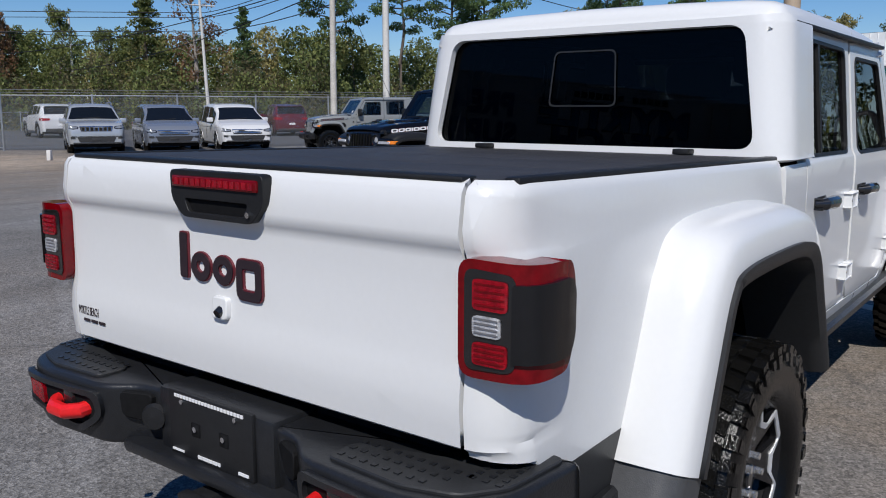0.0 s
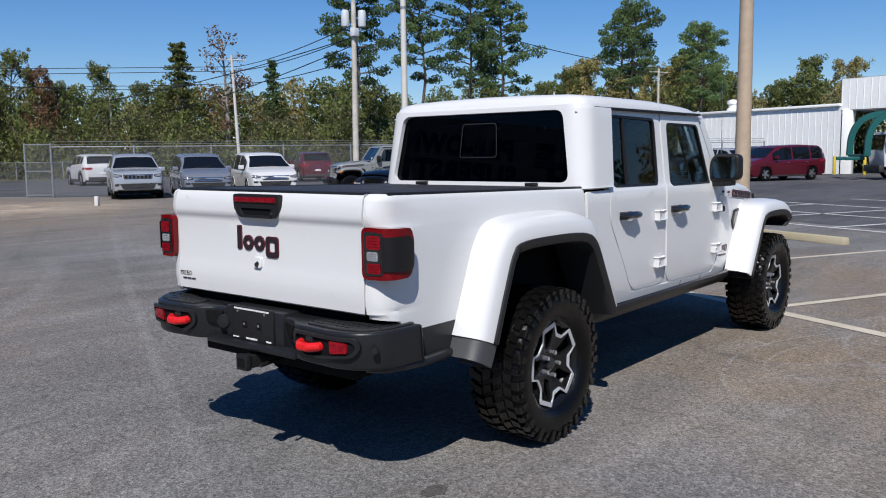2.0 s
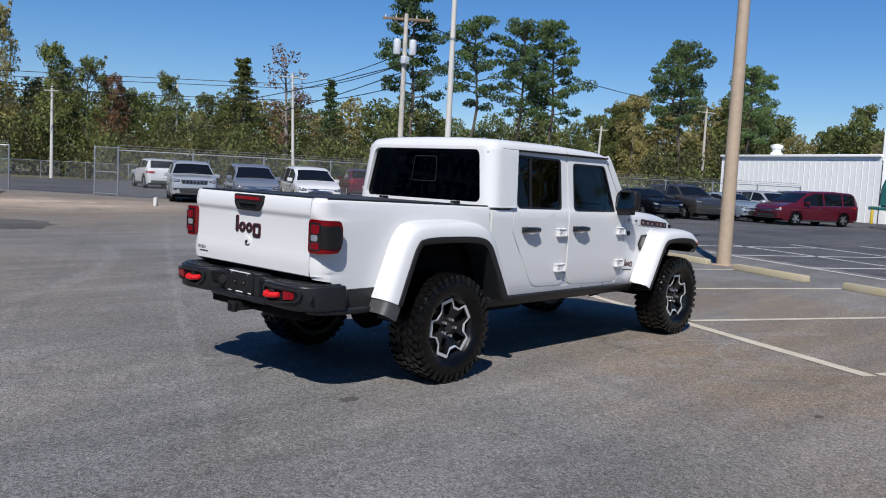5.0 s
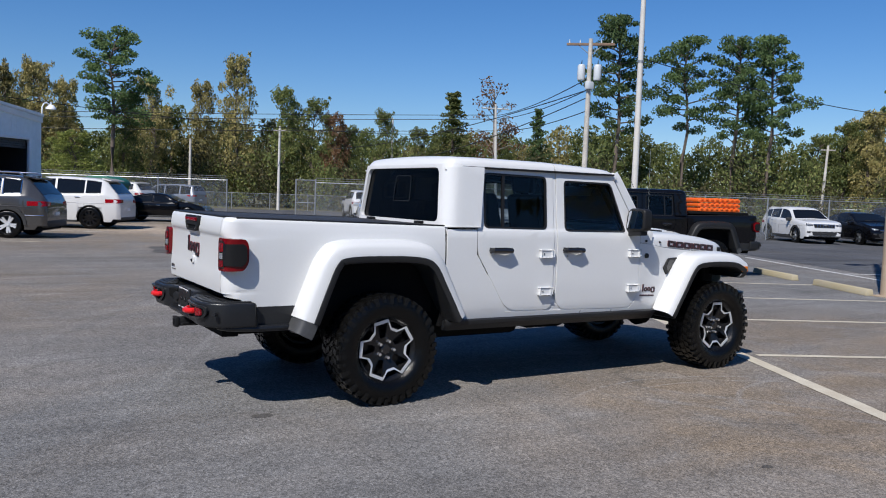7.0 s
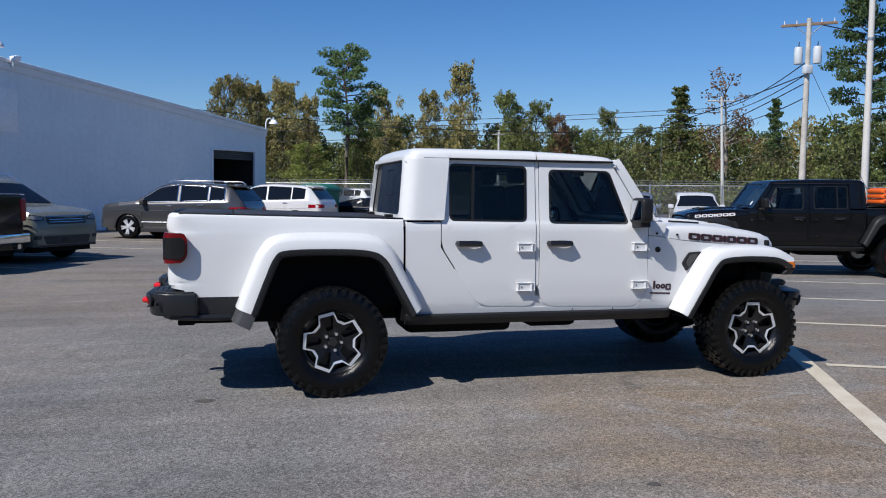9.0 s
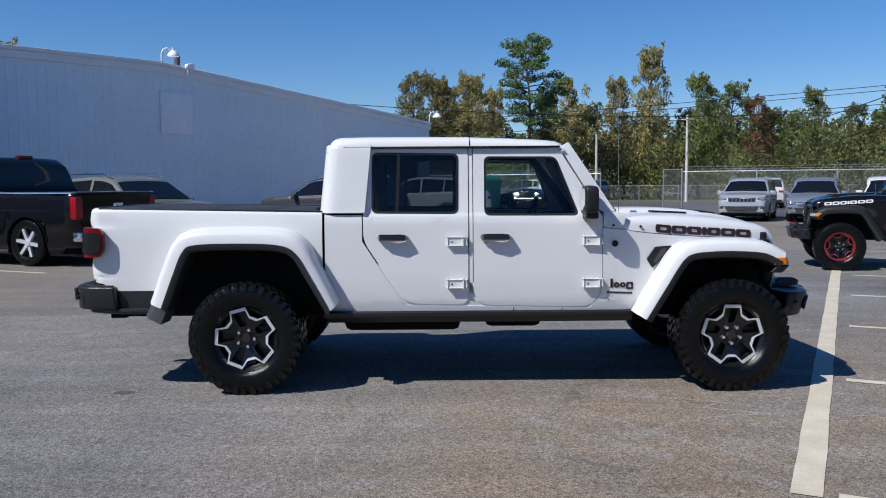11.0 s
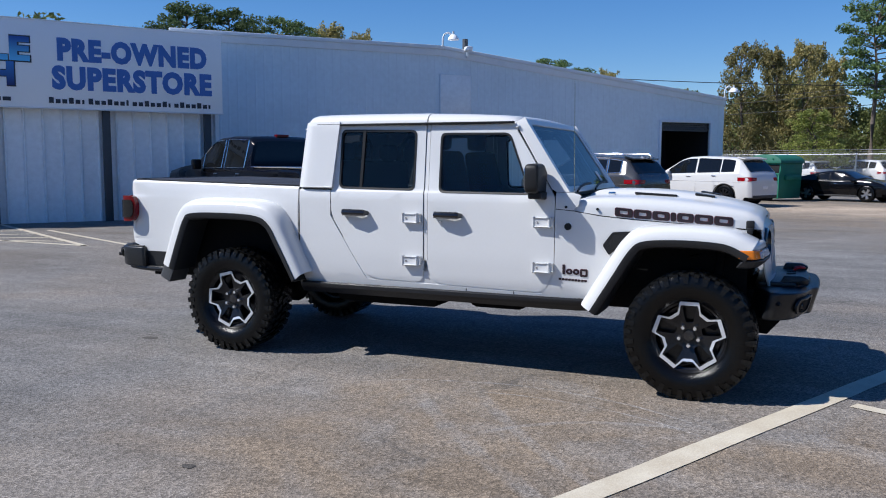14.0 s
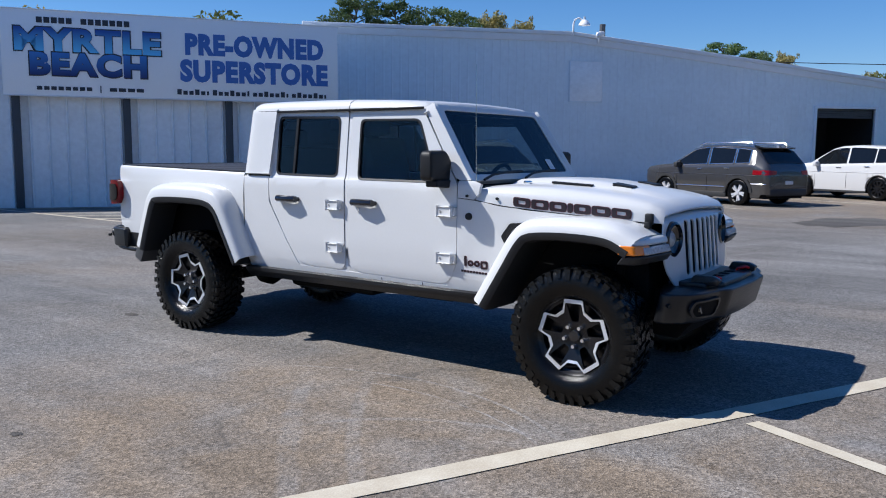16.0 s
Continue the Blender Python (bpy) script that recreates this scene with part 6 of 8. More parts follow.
part("sheet", boxed(-.02, 1.22, -.055, -.01, 3.33, 4.75, .01), M_WHITESIDING, pn)
for a, b_, c, d in ((-.05, 1.25, 3.30, 3.33), (-.05, 1.25, 4.75, 4.78), (-.05, -.02, 3.33, 4.75), (1.22, 1.25, 3.33, 4.75)):
    part("edge_strip", boxed(a, b_, -.065, -.01, c, d, .005), M_SIDING, pn)
for ux, scale, up_ in ((.02, 1.0, 0), (13.4, .8, -1.4)):
    wl = thing("wall_lamp", pose(K[0] + dK.normalized().x * ux, K[1] + dK.normalized().y * ux, up_ - .15, 0, 0, rotK), "white gooseneck lamp on the eaves", "wall lamp", group="wall lamps")
    g = bmesh.new()
    pipe(g, [(0, -.12, 5.8), (0, -.14, 6.2), (.04, -.18, 6.34), (.16, -.22, 6.40), (.30, -.26, 6.32)], .035 * scale, 8)
    part("neck", g, M_TRIM, wl)
    part("shade", lathe(bmesh.new(), [(0, .16), (.10, .14), (.20, .02), (.21, -.04), (.0, -.04)], 18, "Z"), M_SIGN, wl, at=Matrix.Translation((.36, -.28, 6.18)))
    part("photocell", tubed((.36, -.28, 6.32), (.36, -.28, 6.44), .04, n=8), M_TRANSF, wl)
cm = thing("wall_camera", pose(K[0] + dK.normalized().x * 1.0, K[1] + dK.normalized().y * 1.0, 0, 0, 0, rotK), "small white security camera under the eaves", "camera")
part("body", boxed(-.12, .1, -.45, -.14, 5.62, 5.78, .03), M_SIGN, cm)
part("bracket", boxed(-.03, .03, -.2, -.05, 5.40, 5.64, .01), M_TRIM, cm)
# vent pipe and roof wires
solo("roof_vent", tubed((-8.9, 26.5, 5.4), (-8.9, 26.5, 6.6), .12, n=10), M_DARKPOST, "dark vent pipe on the metal roof", "vent pipe")

# posts and sign
for k in range(4):
    p = Vector(A_) + SD * (2.53 * k) + SN * .05
    solo("sign_post", boxed(-.09, .09, -.06, .06, 0, 2.9, .008), M_DARKPOST, "dark square steel post against the white wall", "post", at=pose(p.x, p.y, 0, 0, 0, math.degrees(math.atan2(SD.y, SD.x))), group="sign posts")
so = Vector(A_) + SN * .16
sg = thing("sign_board", pose(so.x, so.y, 0, 0, 0, math.degrees(math.atan2(SD.y, SD.x))), "long white dealer sign board with blue lettering", "sign")
part("board", boxed(-.24, 7.96, -.06, .06, 2.77, 4.80, .01), M_SIGN, sg)
for a, b_, c, d in ((-.26, 7.98, 2.745, 2.775), (-.26, 7.98, 4.795, 4.825)):
    part("board_edge", boxed(a, b_, -.075, .06, c, d, .005), M_TRIM, sg)


def sign_text(body, u0, u1, z0, z1, material, bold=0.0, lift=0.0):
    bm = text_mesh(body, z1 - z0, .006, width=u1 - u0, bold=bold)
    ys = [v.co.y for v in bm.verts]
    bmesh.ops.transform(bm, matrix=Matrix.Translation(((u0 + u1) / 2, -.066 - lift, (z0 + z1) / 2)) @ pose(0, 0, 0, 90, 0, 0), verts=bm.verts[:])
    return part("lettering", bm, material, sg, smooth=0)


sign_text("PRE-OWNED", 3.98, 7.56, 3.88, 4.44, M_SIGNBLUE, .035)
sign_text("SUPERSTORE", 3.84, 7.68, 3.20, 3.78, M_SIGNBLUE, .035)
sign_text("MYRTLE", .02, 3.42, 3.80, 4.42, M_SIGNDARK, .045)
sign_text("MYRTLE", .05, 3.39, 3.83, 4.39, M_FADEUP, .026, .004)
sign_text("BEACH", .34, 3.07, 3.22, 3.84, M_SIGNDARK, .045, .004)
sign_text("BEACH", .37, 3.04, 3.25, 3.81, M_FADEDOWN, .028, .008)
bars = [(.55 + k * .165, .68 + k * .165) for k in range(13) if k not in (5,)]
for a, b_ in bars:
    part("name_bar", boxed(a, b_, -.07, -.055, 4.50, 4.64, .003), M_SIGNDARK, sg)
for k in range(8):
    part("brand_bar", boxed(.50 + k * .16, .62 + k * .16, -.07, -.055, 2.90, 2.99, .003), M_SIGNDARK, sg)
part("brand_divider", boxed(1.93, 1.955, -.07, -.055, 2.86, 3.03), M_SIGNDARK, sg)
for k in range(4):
    part("brand_bar", boxed(2.15 + k * .21, 2.32 + k * .21, -.07, -.055, 2.90, 2.99, .003), M_SIGNDARK, sg)
for k in range(27):
    part("web_bar", boxed(3.76 + k * .147, 3.76 + k * .147 + (.105 if k % 7 != 5 else .05), -.07, -.055, 2.88, 2.88 + (.10 if k % 3 else .14), .003), M_SIGNDARK, sg)

# ---------------------------------------------------------------- white building across the lot
M_FARWHITE = mat("white_metal_siding", (.90, .90, .87), 0.55, var=.05, scale=.4, fine=4)
FA, FB, FC = (56.1, 22.8), (51.0, 10.3), (48.4, 2.1)
FD = (Vector(FB) - Vector(FA)).normalized()
FN = Vector((-FD.y, FD.x))                     # away from the lot
siding("far_wall_low", FA, FB, 0, 4.18, M_FARWHITE, "white ribbed metal wall in the sun", pitch=.45, rib=.014)
siding("far_wall_low_end", tuple(Vector(FA) + FN * 14), FA, 0, 4.18, M_FARWHITE, "white ribbed metal end wall", pitch=.45, rib=.035)
siding("far_wall_tall", FB, FC, 3.85, 5.68, M_FARWHITE, "white ribbed metal canopy front", pitch=.45, rib=.014)
siding("far_wall_tall_side", tuple(Vector(FB) + FN * 10), FB, 3.85, 5.68, M_FARWHITE, "white ribbed metal canopy side", pitch=.45, rib=.035)
siding("far_wall_back", tuple(Vector(FB) + FN * 5), tuple(Vector(FC) + FN * 5), 0, 5.63, M_FARWHITE, "white ribbed metal wall under the canopy", pitch=.45, rib=.035)
flat("far_roof_low", [FA, FB, tuple(Vector(FB) + FN * 14), tuple(Vector(FA) + FN * 14)], M_FARWHITE, "low white metal roof", "roof", z=4.21)
flat("far_roof_tall", [FB, FC, tuple(Vector(FC) + FN * 10), tuple(Vector(FB) + FN * 10)], M_FARWHITE, "white metal canopy roof", "roof", z=5.70)
solo("far_gutter", boxed(-.1, (Vector(FB) - Vector(FA)).length, -.16, .02, 4.09, 4.25, .02), M_FARWHITE, "white metal gutter along the far roof", "trim", at=pose(*FA, 0, 0, 0, math.degrees(math.atan2(FD.y, FD.x))), kind="structure")
for k in range(3):
    p = Vector(FB).lerp(Vector(FC), .04 + .44 * k) + FN * .25
    solo("canopy_column", boxed(p.x - .3, p.x + .3, p.y - .3, p.y + .3, 0, 3.90, .02), M_FARWHITE, "broad white column under the canopy", "column", group="canopy columns")
M_BOLLARD = mat("bollard_yellow", (.6, .45, .04), 0.5, var=.1)
for x, y in ((50.2, 11.7), (49.6, 10.2), (48.9, 8.4)):
    solo("bollard", bevelled(tubed((x, y, 0), (x, y, 1.1), .09, n=12), .02, 2, 60), M_BOLLARD, "yellow steel bollard before the canopy", "bollard", group="bollards")
solo("roof_cowl", lathe(bmesh.new(), [(0, 4.6), (.42, 4.5), (.42, 4.3), (.3, 4.25), (.3, 4.0), (.42, 3.95), (.42, 3.5), (0, 3.5)], 16, "Z"), M_FARWHITE, "white round roof ventilator", "roof vent", at=Matrix.Translation((54.9, 18.3, .45)))

# ---------------------------------------------------------------- trees
def leaf_mat(name, a, b_, c):
    """Foliage that changes tone from leaf clump to leaf clump and from tree to tree."""
    m = bpy.data.materials.new(name)
    m.use_nodes = True
    nt = m.node_tree
    bs = nt.nodes["Principled BSDF"]
    bs.inputs["Roughness"].default_value = .6
    bs.inputs["Specular IOR Level"].default_value = .3
    ge = nt.nodes.new("ShaderNodeNewGeometry")
    rp = nt.nodes.new("ShaderNodeValToRGB")
    rp.color_ramp.elements[0].color, rp.color_ramp.elements[1].color = (*a, 1), (*c, 1)
    e = rp.color_ramp.elements.new(.5)
    e.color = (*b_, 1)
    nt.links.new(ge.outputs["Random Per Island"], rp.inputs["Fac"])
    oi = nt.nodes.new("ShaderNodeObjectInfo")
    hs = nt.nodes.new("ShaderNodeHueSaturation")
    mr = nt.nodes.new("ShaderNodeMapRange")
    mr.inputs["To Min"].default_value, mr.inputs["To Max"].default_value = .72, 1.25
    nt.links.new(oi.outputs["Random"], mr.inputs["Value"])
    nt.links.new(mr.outputs[0], hs.inputs["Value"])
    nt.links.new(rp.outputs[0], hs.inputs["Color"])
    nt.links.new(hs.outputs[0], bs.inputs["Base Color"])
    tl = nt.nodes.new("ShaderNodeBsdfTranslucent")
    nt.links.new(hs.outputs[0], tl.inputs["Color"])
    mx = nt.nodes.new("ShaderNodeMixShader")
    mx.inputs[0].default_value = .32
    out = [n for n in nt.nodes if n.type == "OUTPUT_MATERIAL"][0]
    nt.links.new(bs.outputs[0], mx.inputs[1])
    nt.links.new(tl.outputs[0], mx.inputs[2])
    nt.links.new(mx.outputs[0], out.inputs["Surface"])
    return m


L_PINE = leaf_mat("pine_needles", (.056, .098, .034), (.098, .156, .052), (.158, .220, .082))
L_GREEN = leaf_mat("green_leaves", (0.080, 0.108, 0.034), (0.140, 0.166, 0.050), (0.232, 0.246, 0.080))
L_OLIVE = leaf_mat("olive_leaves", (0.180, 0.172, 0.062), (0.285, 0.250, 0.092), (0.420, 0.350, 0.150))
L_RUST = leaf_mat("rust_leaves", (0.183, 0.098, 0.049), (0.262, 0.140, 0.071), (0.317, 0.201, 0.110))
L_SCRUB = leaf_mat("dry_scrub", (.046, .047, .020), (.080, .076, .032), (.135, .115, .055))
L_BRIGHT = leaf_mat("bright_bush_leaves", (.130, .160, .034), (.190, .215, .048), (.260, .275, .075))
M_BARK = mat("bark", (.12, .095, .075), 0.9, var=.3, scale=3, fine=30, bump=.6, bump_scale=20)
M_PALEBARK = mat("pale_bark", (.26, .23, .20), 0.9, var=.25, scale=3, fine=30, bump=.5, bump_scale=20)


def leaves(bm, c, r, n, size, rnd, flat_=1.0):
    """Leaf sprays round a point: small bent quads turned every way."""
    for _ in range(n):
        while True:
            d = Vector((rnd.uniform(-1, 1), rnd.uniform(-1, 1), rnd.uniform(-1, 1)))
            if d.length < 1:
                break
        p = c + Vector((d.x * r, d.y * r, d.z * r * flat_))
        s = size * rnd.uniform(.6, 1.3)
        q = Euler((rnd.uniform(0, 6.28), rnd.uniform(0, 6.28), rnd.uniform(0, 6.28))).to_matrix()
        v = [bm.verts.new(p + q @ Vector(k)) for k in ((-s, -.45 * s, 0), (.2 * s, -.6 * s, .15 * s), (s, .1 * s, 0), (.1 * s, .6 * s, .12 * s))]
        bm.faces.new(v)


def tree_meshes(kind, seed):
    """Trunk and crown meshes of a tree 10 m high."""
    rnd = random.Random(seed)
    tk, cr = bmesh.new(), bmesh.new()
    if kind == "pine":
        bend = [Vector((rnd.uniform(-.05, .05) * k, rnd.uniform(-.05, .05) * k, k * 1.65)) for k in range(7)]
        pipe(tk, bend, [.13, .115, .10, .085, .07, .05, .02], 8)
        low = rnd.uniform(4.3, 5.2)
        n_ = 30 + 5 * (seed % 3)
        for k in range(n_):
            u = (k / n_) ** .85
            z = low + (9.6 - low) * u
            i = min(5, int(z / 1.65))
            base = bend[i].lerp(bend[i + 1], z / 1.65 - i)
            reach = (1.75 * math.sqrt(max(0, 1 - (u * .98) ** 2)) * (.55 + .45 * min(1, u * 4)) + .15) * rnd.uniform(.40, 1.15)
            a = k * 2.4 + rnd.uniform(-.6, .6)
            tip = base + Vector((math.cos(a) * reach, math.sin(a) * reach, rnd.uniform(-.10, .35) + .25 * u))
            pipe(tk, [base, base.lerp(tip, .6) + Vector((0, 0, .08)), tip], [.040, .026, .010], 5)
            r_ = rnd.uniform(.36, .58) * (.72 + .28 * min(1, reach))
            leaves(cr, tip + Vector((0, 0, .12)), r_, int(330 * r_), .072, rnd, .62)
            leaves(cr, tip + Vector((rnd.uniform(-.4, .4), rnd.uniform(-.4, .4), .05)), r_ * .62, 60, .068, rnd, .6)
            if reach > .8:
                leaves(cr, base.lerp(tip, .58) + Vector((0, 0, .12)), .36, 70, .070, rnd, .6)
        leaves(cr, bend[6] + Vector((0, 0, -.25)), .55, 90, .09, rnd, .8)
    elif kind == "far":
        pipe(tk, [(0, 0, 0), (.1, 0, 4), (0, .1, 8.5)], [.2, .12, .03], 6)
        for k in range(34):
            u = (k + rnd.random()) / 34
            reach = 2.1 * math.sin(math.pi * (.18 + .74 * u)) ** .6 * math.sqrt(rnd.uniform(.05, 1.0))
            a = k * 2.4
            leaves(cr, Vector((math.cos(a) * reach, math.sin(a) * reach, 1.2 + 8.4 * u)), .8, 84, .17, rnd)
    elif kind == "conifer":
        pipe(tk, [(0, 0, 0), (.05, 0, 5), (0, .05, 9.7)], [.13, .08, .02], 7)
        for k in range(90):
            z = 1.0 + 8.8 * (k / 90)
            reach = (2.0 * (1 - z / 10.6)) * rnd.uniform(.35, 1.2) + .10
            a = k * 2.4 + rnd.uniform(-.4, .4)
            tip = Vector((math.cos(a) * reach, math.sin(a) * reach, z + rnd.uniform(-.2, .35)))
            pipe(tk, [(0, 0, z), tip], [.022, .008], 4)
            for t in (.45, .95):
                leaves(cr, Vector((0, 0, z)).lerp(tip, t), .17 + .34 * (1 - z / 10), 44, .085, rnd, .8)
    elif kind == "bare":
        pipe(tk, [(0, 0, 0), (.1, 0, 4), (.0, .1, 9.4)], [.15, .10, .02], 7)
        for k in range(34):
            z = rnd.uniform(2.5, 9)
            reach = 1.6 * (1 - (z / 11) ** 2) * rnd.uniform(.5, 1.1)
            a = rnd.uniform(0, 6.28)
            tip = Vector((math.cos(a) * reach, math.sin(a) * reach, z + rnd.uniform(.4, 1.3)))
            pipe(tk, [(0, 0, z), Vector((0, 0, z)).lerp(tip, .6) + Vector((0, 0, .1)), tip], [.035, .02, .007], 5)
            leaves(cr, tip - Vector((0, 0, .2)), .45, 34, .09, rnd)
            leaves(cr, Vector((0, 0, z)).lerp(tip, .6), .35, 9, .085, rnd)
    else:
        tall = kind == "tall"
        wide = 1.75 if tall else 2.5
        lean = [Vector((rnd.uniform(-.1, .1) * k, rnd.uniform(-.1, .1) * k, k * 1.5)) for k in range(7)]
        pipe(tk, lean, [.20, .17, .14, .11, .08, .05, .02], 8)
        for k in range(64):
            u = (k + rnd.random()) / 64
            z = 1.0 + 8.8 * u
            prof = math.sin(math.pi * (.20 + .72 * u)) ** .6 * (1.0 - .10 * u)
            reach = wide * prof * math.sqrt(rnd.uniform(.05, 1.0)) * rnd.uniform(.8, 1.12)
            a = k * 2.4 + rnd.uniform(-.5, .5)
            i = min(5, int(z / 1.5))
            base = lean[i].lerp(lean[i + 1], min(1, z / 1.5 - i))
            tip = base + Vector((math.cos(a) * reach, math.sin(a) * reach, rnd.uniform(-.2, .4)))
            st = base - Vector((0, 0, min(z * .5, reach * .6)))
            if k % 2:
                pipe(tk, [st, st.lerp(tip, .55) + Vector((0, 0, .15)), tip], [.045, .028, .010], 5)
            r = (.40 + .32 * (1 - u)) * rnd.uniform(.75, 1.2)
            leaves(cr, tip, r, int(130 * r) + 40, .098, rnd, 1.0)
            leaves(cr, tip + Vector((rnd.uniform(-.5, .5), rnd.uniform(-.5, .5), rnd.uniform(-.3, .6))), r * .6, 30, .085, rnd, 1.2)
    bmesh.ops.recalc_face_normals(tk, faces=tk.faces[:])
    return mesh_of(tk, "trunk", 60), mesh_of(cr, "crown", 0)


TREES = {}


def tree(kind, leaf, x, y, h, label, group, spread=1.0, seed=0):
    """A tree of height h; trees of one kind and seed share their meshes."""
    key = (kind, leaf.name, seed)
    if key not in TREES:
        tk, cr = tree_meshes(kind, seed + 7)
        tk.materials.append(M_PALEBARK if kind == "bare" else M_BARK)
        cr.materials.append(leaf)
        TREES[key] = (tk, cr)
    tk, cr = TREES[key]
    s = h / 10 * (1.08 if kind in ("broad", "tall") else 1)
    t = thing("pine_tree" if kind in ("pine", "conifer") else "tree", pose(x, y, 0, 0, 0, (x * 37 + y * 91) % 360) @ Matrix.Diagonal((s * spread, s * spread, s, 1)), label, "tree", group)
    part("trunk", tk, M_BARK, t)
    part("crown", cr, leaf, t)
    return t


G_W, G_P = "trees along the wood's edge", "tall pines"
for i, (x, y, h) in enumerate(((8.9, 62.5, 13.4), (45.0, 45.4, 16.8), (49.9, 42.5, 15.2), (52.3, 39.6, 15.0), (54.0, 37.5, 15.2), (59.7, 28.4, 13.6), (62.0, 23.6, 11.6), (72.4, 35.8, 15.4), (75.3, 29.4, 13.4))):
    tree("pine", L_PINE, x, y, h, "tall loblolly pine with a bare trunk and high crown", G_P, 1.25 if i == 0 else 1.0, i % 3)
for i, (x, y, h) in enumerate(((-.5, 71.3, 11.6), (2.0, 71.3, 10.6), (4.2, 71.1, 11.3), (6.3, 70.9, 10.0), (13.4, 69.9, 10.6), (17.3, 69.0, 10.6))):
    tree("tall" if i % 2 else "broad", L_OLIVE, x, y, h, "olive and yellowing broadleaf tree in autumn", G_W, .8, i % 3)
for i, (x, y, h) in enumerate(((24.3, 66.9, 10.6), (26.8, 65.9, 9.6), (32.8, 63.3, 9.0), (35.8, 61.7, 7.6), (10.4, 66.0, 9.0), (30.5, 66.0, 7.5))):
    tree("broad" if i % 2 else "tall", L_GREEN, x, y, h, "green broadleaf tree at the edge of the wood", G_W, .85, i % 3)
tree("tall", L_OLIVE, 20.3, 68.2, 12.8, "tall olive-brown broadleaf tree in autumn", G_W, .8, 1)
tree("broad", L_RUST, 28.5, 65.2, 8.6, "rust-red broadleaf tree in autumn", G_W, .8, 0)
tree("conifer", L_GREEN, 38.4, 60.2, 11.4, "dense green conifer by the wires", G_W, 1.45, 0)
tree("bare", L_RUST, 41.6, 58.2, 12.4, "thin half-bare tree with rust leaves", G_W, 1.35, 0)
tree("conifer", L_PINE, 44.9, 55.8, 10.0, "narrow green conifer at the wood's edge", G_W, 1.15, 1)
tree("broad", L_BRIGHT, 4.9, 52.6, 4.7, "bright green rounded bush by the fence", "bushes", 1.75, 2)
for i, (x, y, h) in enumerate(((64.8, 35.6, 9.8), (62.6, 39.1, 7.6), (63.9, 37.2, 8.8), (68.0, 29.8, 9.0), (68.7, 28.3, 9.6), (69.8, 25.9, 8.8), (79.0, 44.6, 11.0), (82.2, 38.4, 10.2), (88.2, 22.7, 10.6), (89.2, 18.7, 10.4), (87.3, 25.7, 8.4), (86, 13, 10))):
    tree("broad" if i % 2 else "tall", L_GREEN if i % 3 else L_OLIVE, x, y, h, "green broadleaf tree behind the far lot", G_W, 1.0, i % 3)
for i, (x, y, h) in enumerate(((-56.5, 66.7, 18.2), (-53.2, 69.4, 18.0), (-48.6, 72.8, 17.2), (-22.0, 85.7, 13.1), (-19.2, 86.5, 12.1))):
    tree("pine", L_PINE, x, y, h, "pine rising behind the dealer building", G_P, 1.3, i % 3)
for i, (x, y, h) in enumerate(((-44.4, 75.6, 16.2), (-41.2, 77.5, 15.0), (-16.0, 87.3, 11.4), (1.4, 83.7, 12.4), (4.6, 83.7, 12.2))):
    tree("tall", L_OLIVE, x, y, h, "yellowing tree behind the dealer building", G_W, .9, i % 3)
# second rank of the wood, lower and denser
rt = random.Random(21)
for k in range(92):
    t = k / 91
    a = radians(98 - t * 84)
    r = rt.uniform(78, 92)
    x, y = r * math.cos(a) - 1, r * math.sin(a) - 4
    kind, lf = rt.choice((("far", L_GREEN), ("far", L_OLIVE), ("far", L_OLIVE), ("far", L_GREEN), ("far", L_GREEN)))
    tree(kind, lf, x, y, rt.uniform(6.4, 9.4), "green and olive tree deeper in the wood", G_W, 1.15, rt.randrange(3))
# trees added round the rest of the car park, mostly unseen, to be reflected
for k in range(44):
    a = radians(118 + k * 5.6)
    r = rt.uniform(66, 84)
    kind, lf = rt.choice((("far", L_GREEN), ("far", L_PINE), ("far", L_OLIVE), ("far", L_GREEN)))
    tree(kind, lf, r * math.cos(a), r * math.sin(a), rt.uniform(10, 15), "tree added round the car park, mostly out of view, for reflections", G_W, 1.3, rt.randrange(3))
# undergrowth
for leaf_, seed_, words in ((L_SCRUB, 31, "tangled olive undergrowth and vines along the wood"), (L_GREEN, 32, "green undergrowth and saplings along the wood")):
    ru = random.Random(seed_)
    ug = bmesh.new()
    for k in range(950):
        a = radians(101 - ru.uniform(0, 90))
        r = ru.uniform(66, 74) + (4 if a > 1.2 else 0)
        top_ = 3.6 + 1.5 * math.sin(a * 31 + seed_) + 1.2 * math.sin(a * 77)
        leaves(ug, Vector((r * math.cos(a) - 1, r * math.sin(a) - 4, ru.uniform(.2, max(1.2, top_)))), ru.uniform(.7, 1.6), 64, .13, ru, .9)
    solo("undergrowth", ug, leaf_, words, "undergrowth", kind="stuff", smooth=0)

# ---------------------------------------------------------------- parked vehicles
def paint(name, color, metal=0.0):
    return mat(name, color, 0.25, metal=metal, var=0.03, scale=1.2, coat=0.5, spec=0.3)


P_SILVER, P_GREY = paint("silver_paint", (.42, .44, .46), .4), paint("grey_paint", (.20, .22, .26), .3)
P_WHITE, P_CHARCOAL = paint("car_white_paint", (.58, .58, .58)), mat("charcoal_paint", (.050, .046, .044), 0.25, metal=.25, var=.05, coat=0.5, spec=0.45)
P_BLACK, P_MAROON = mat("black_paint", (.004, .004, .005), 0.10, var=.03, spec=0.35), paint("maroon_paint", (.075, .006, .014))
P_BLUEGREY, P_BEIGE = paint("blue_grey_paint", (.26, .31, .37), .3), paint("pale_green_paint", (.17, .175, .15), .2)
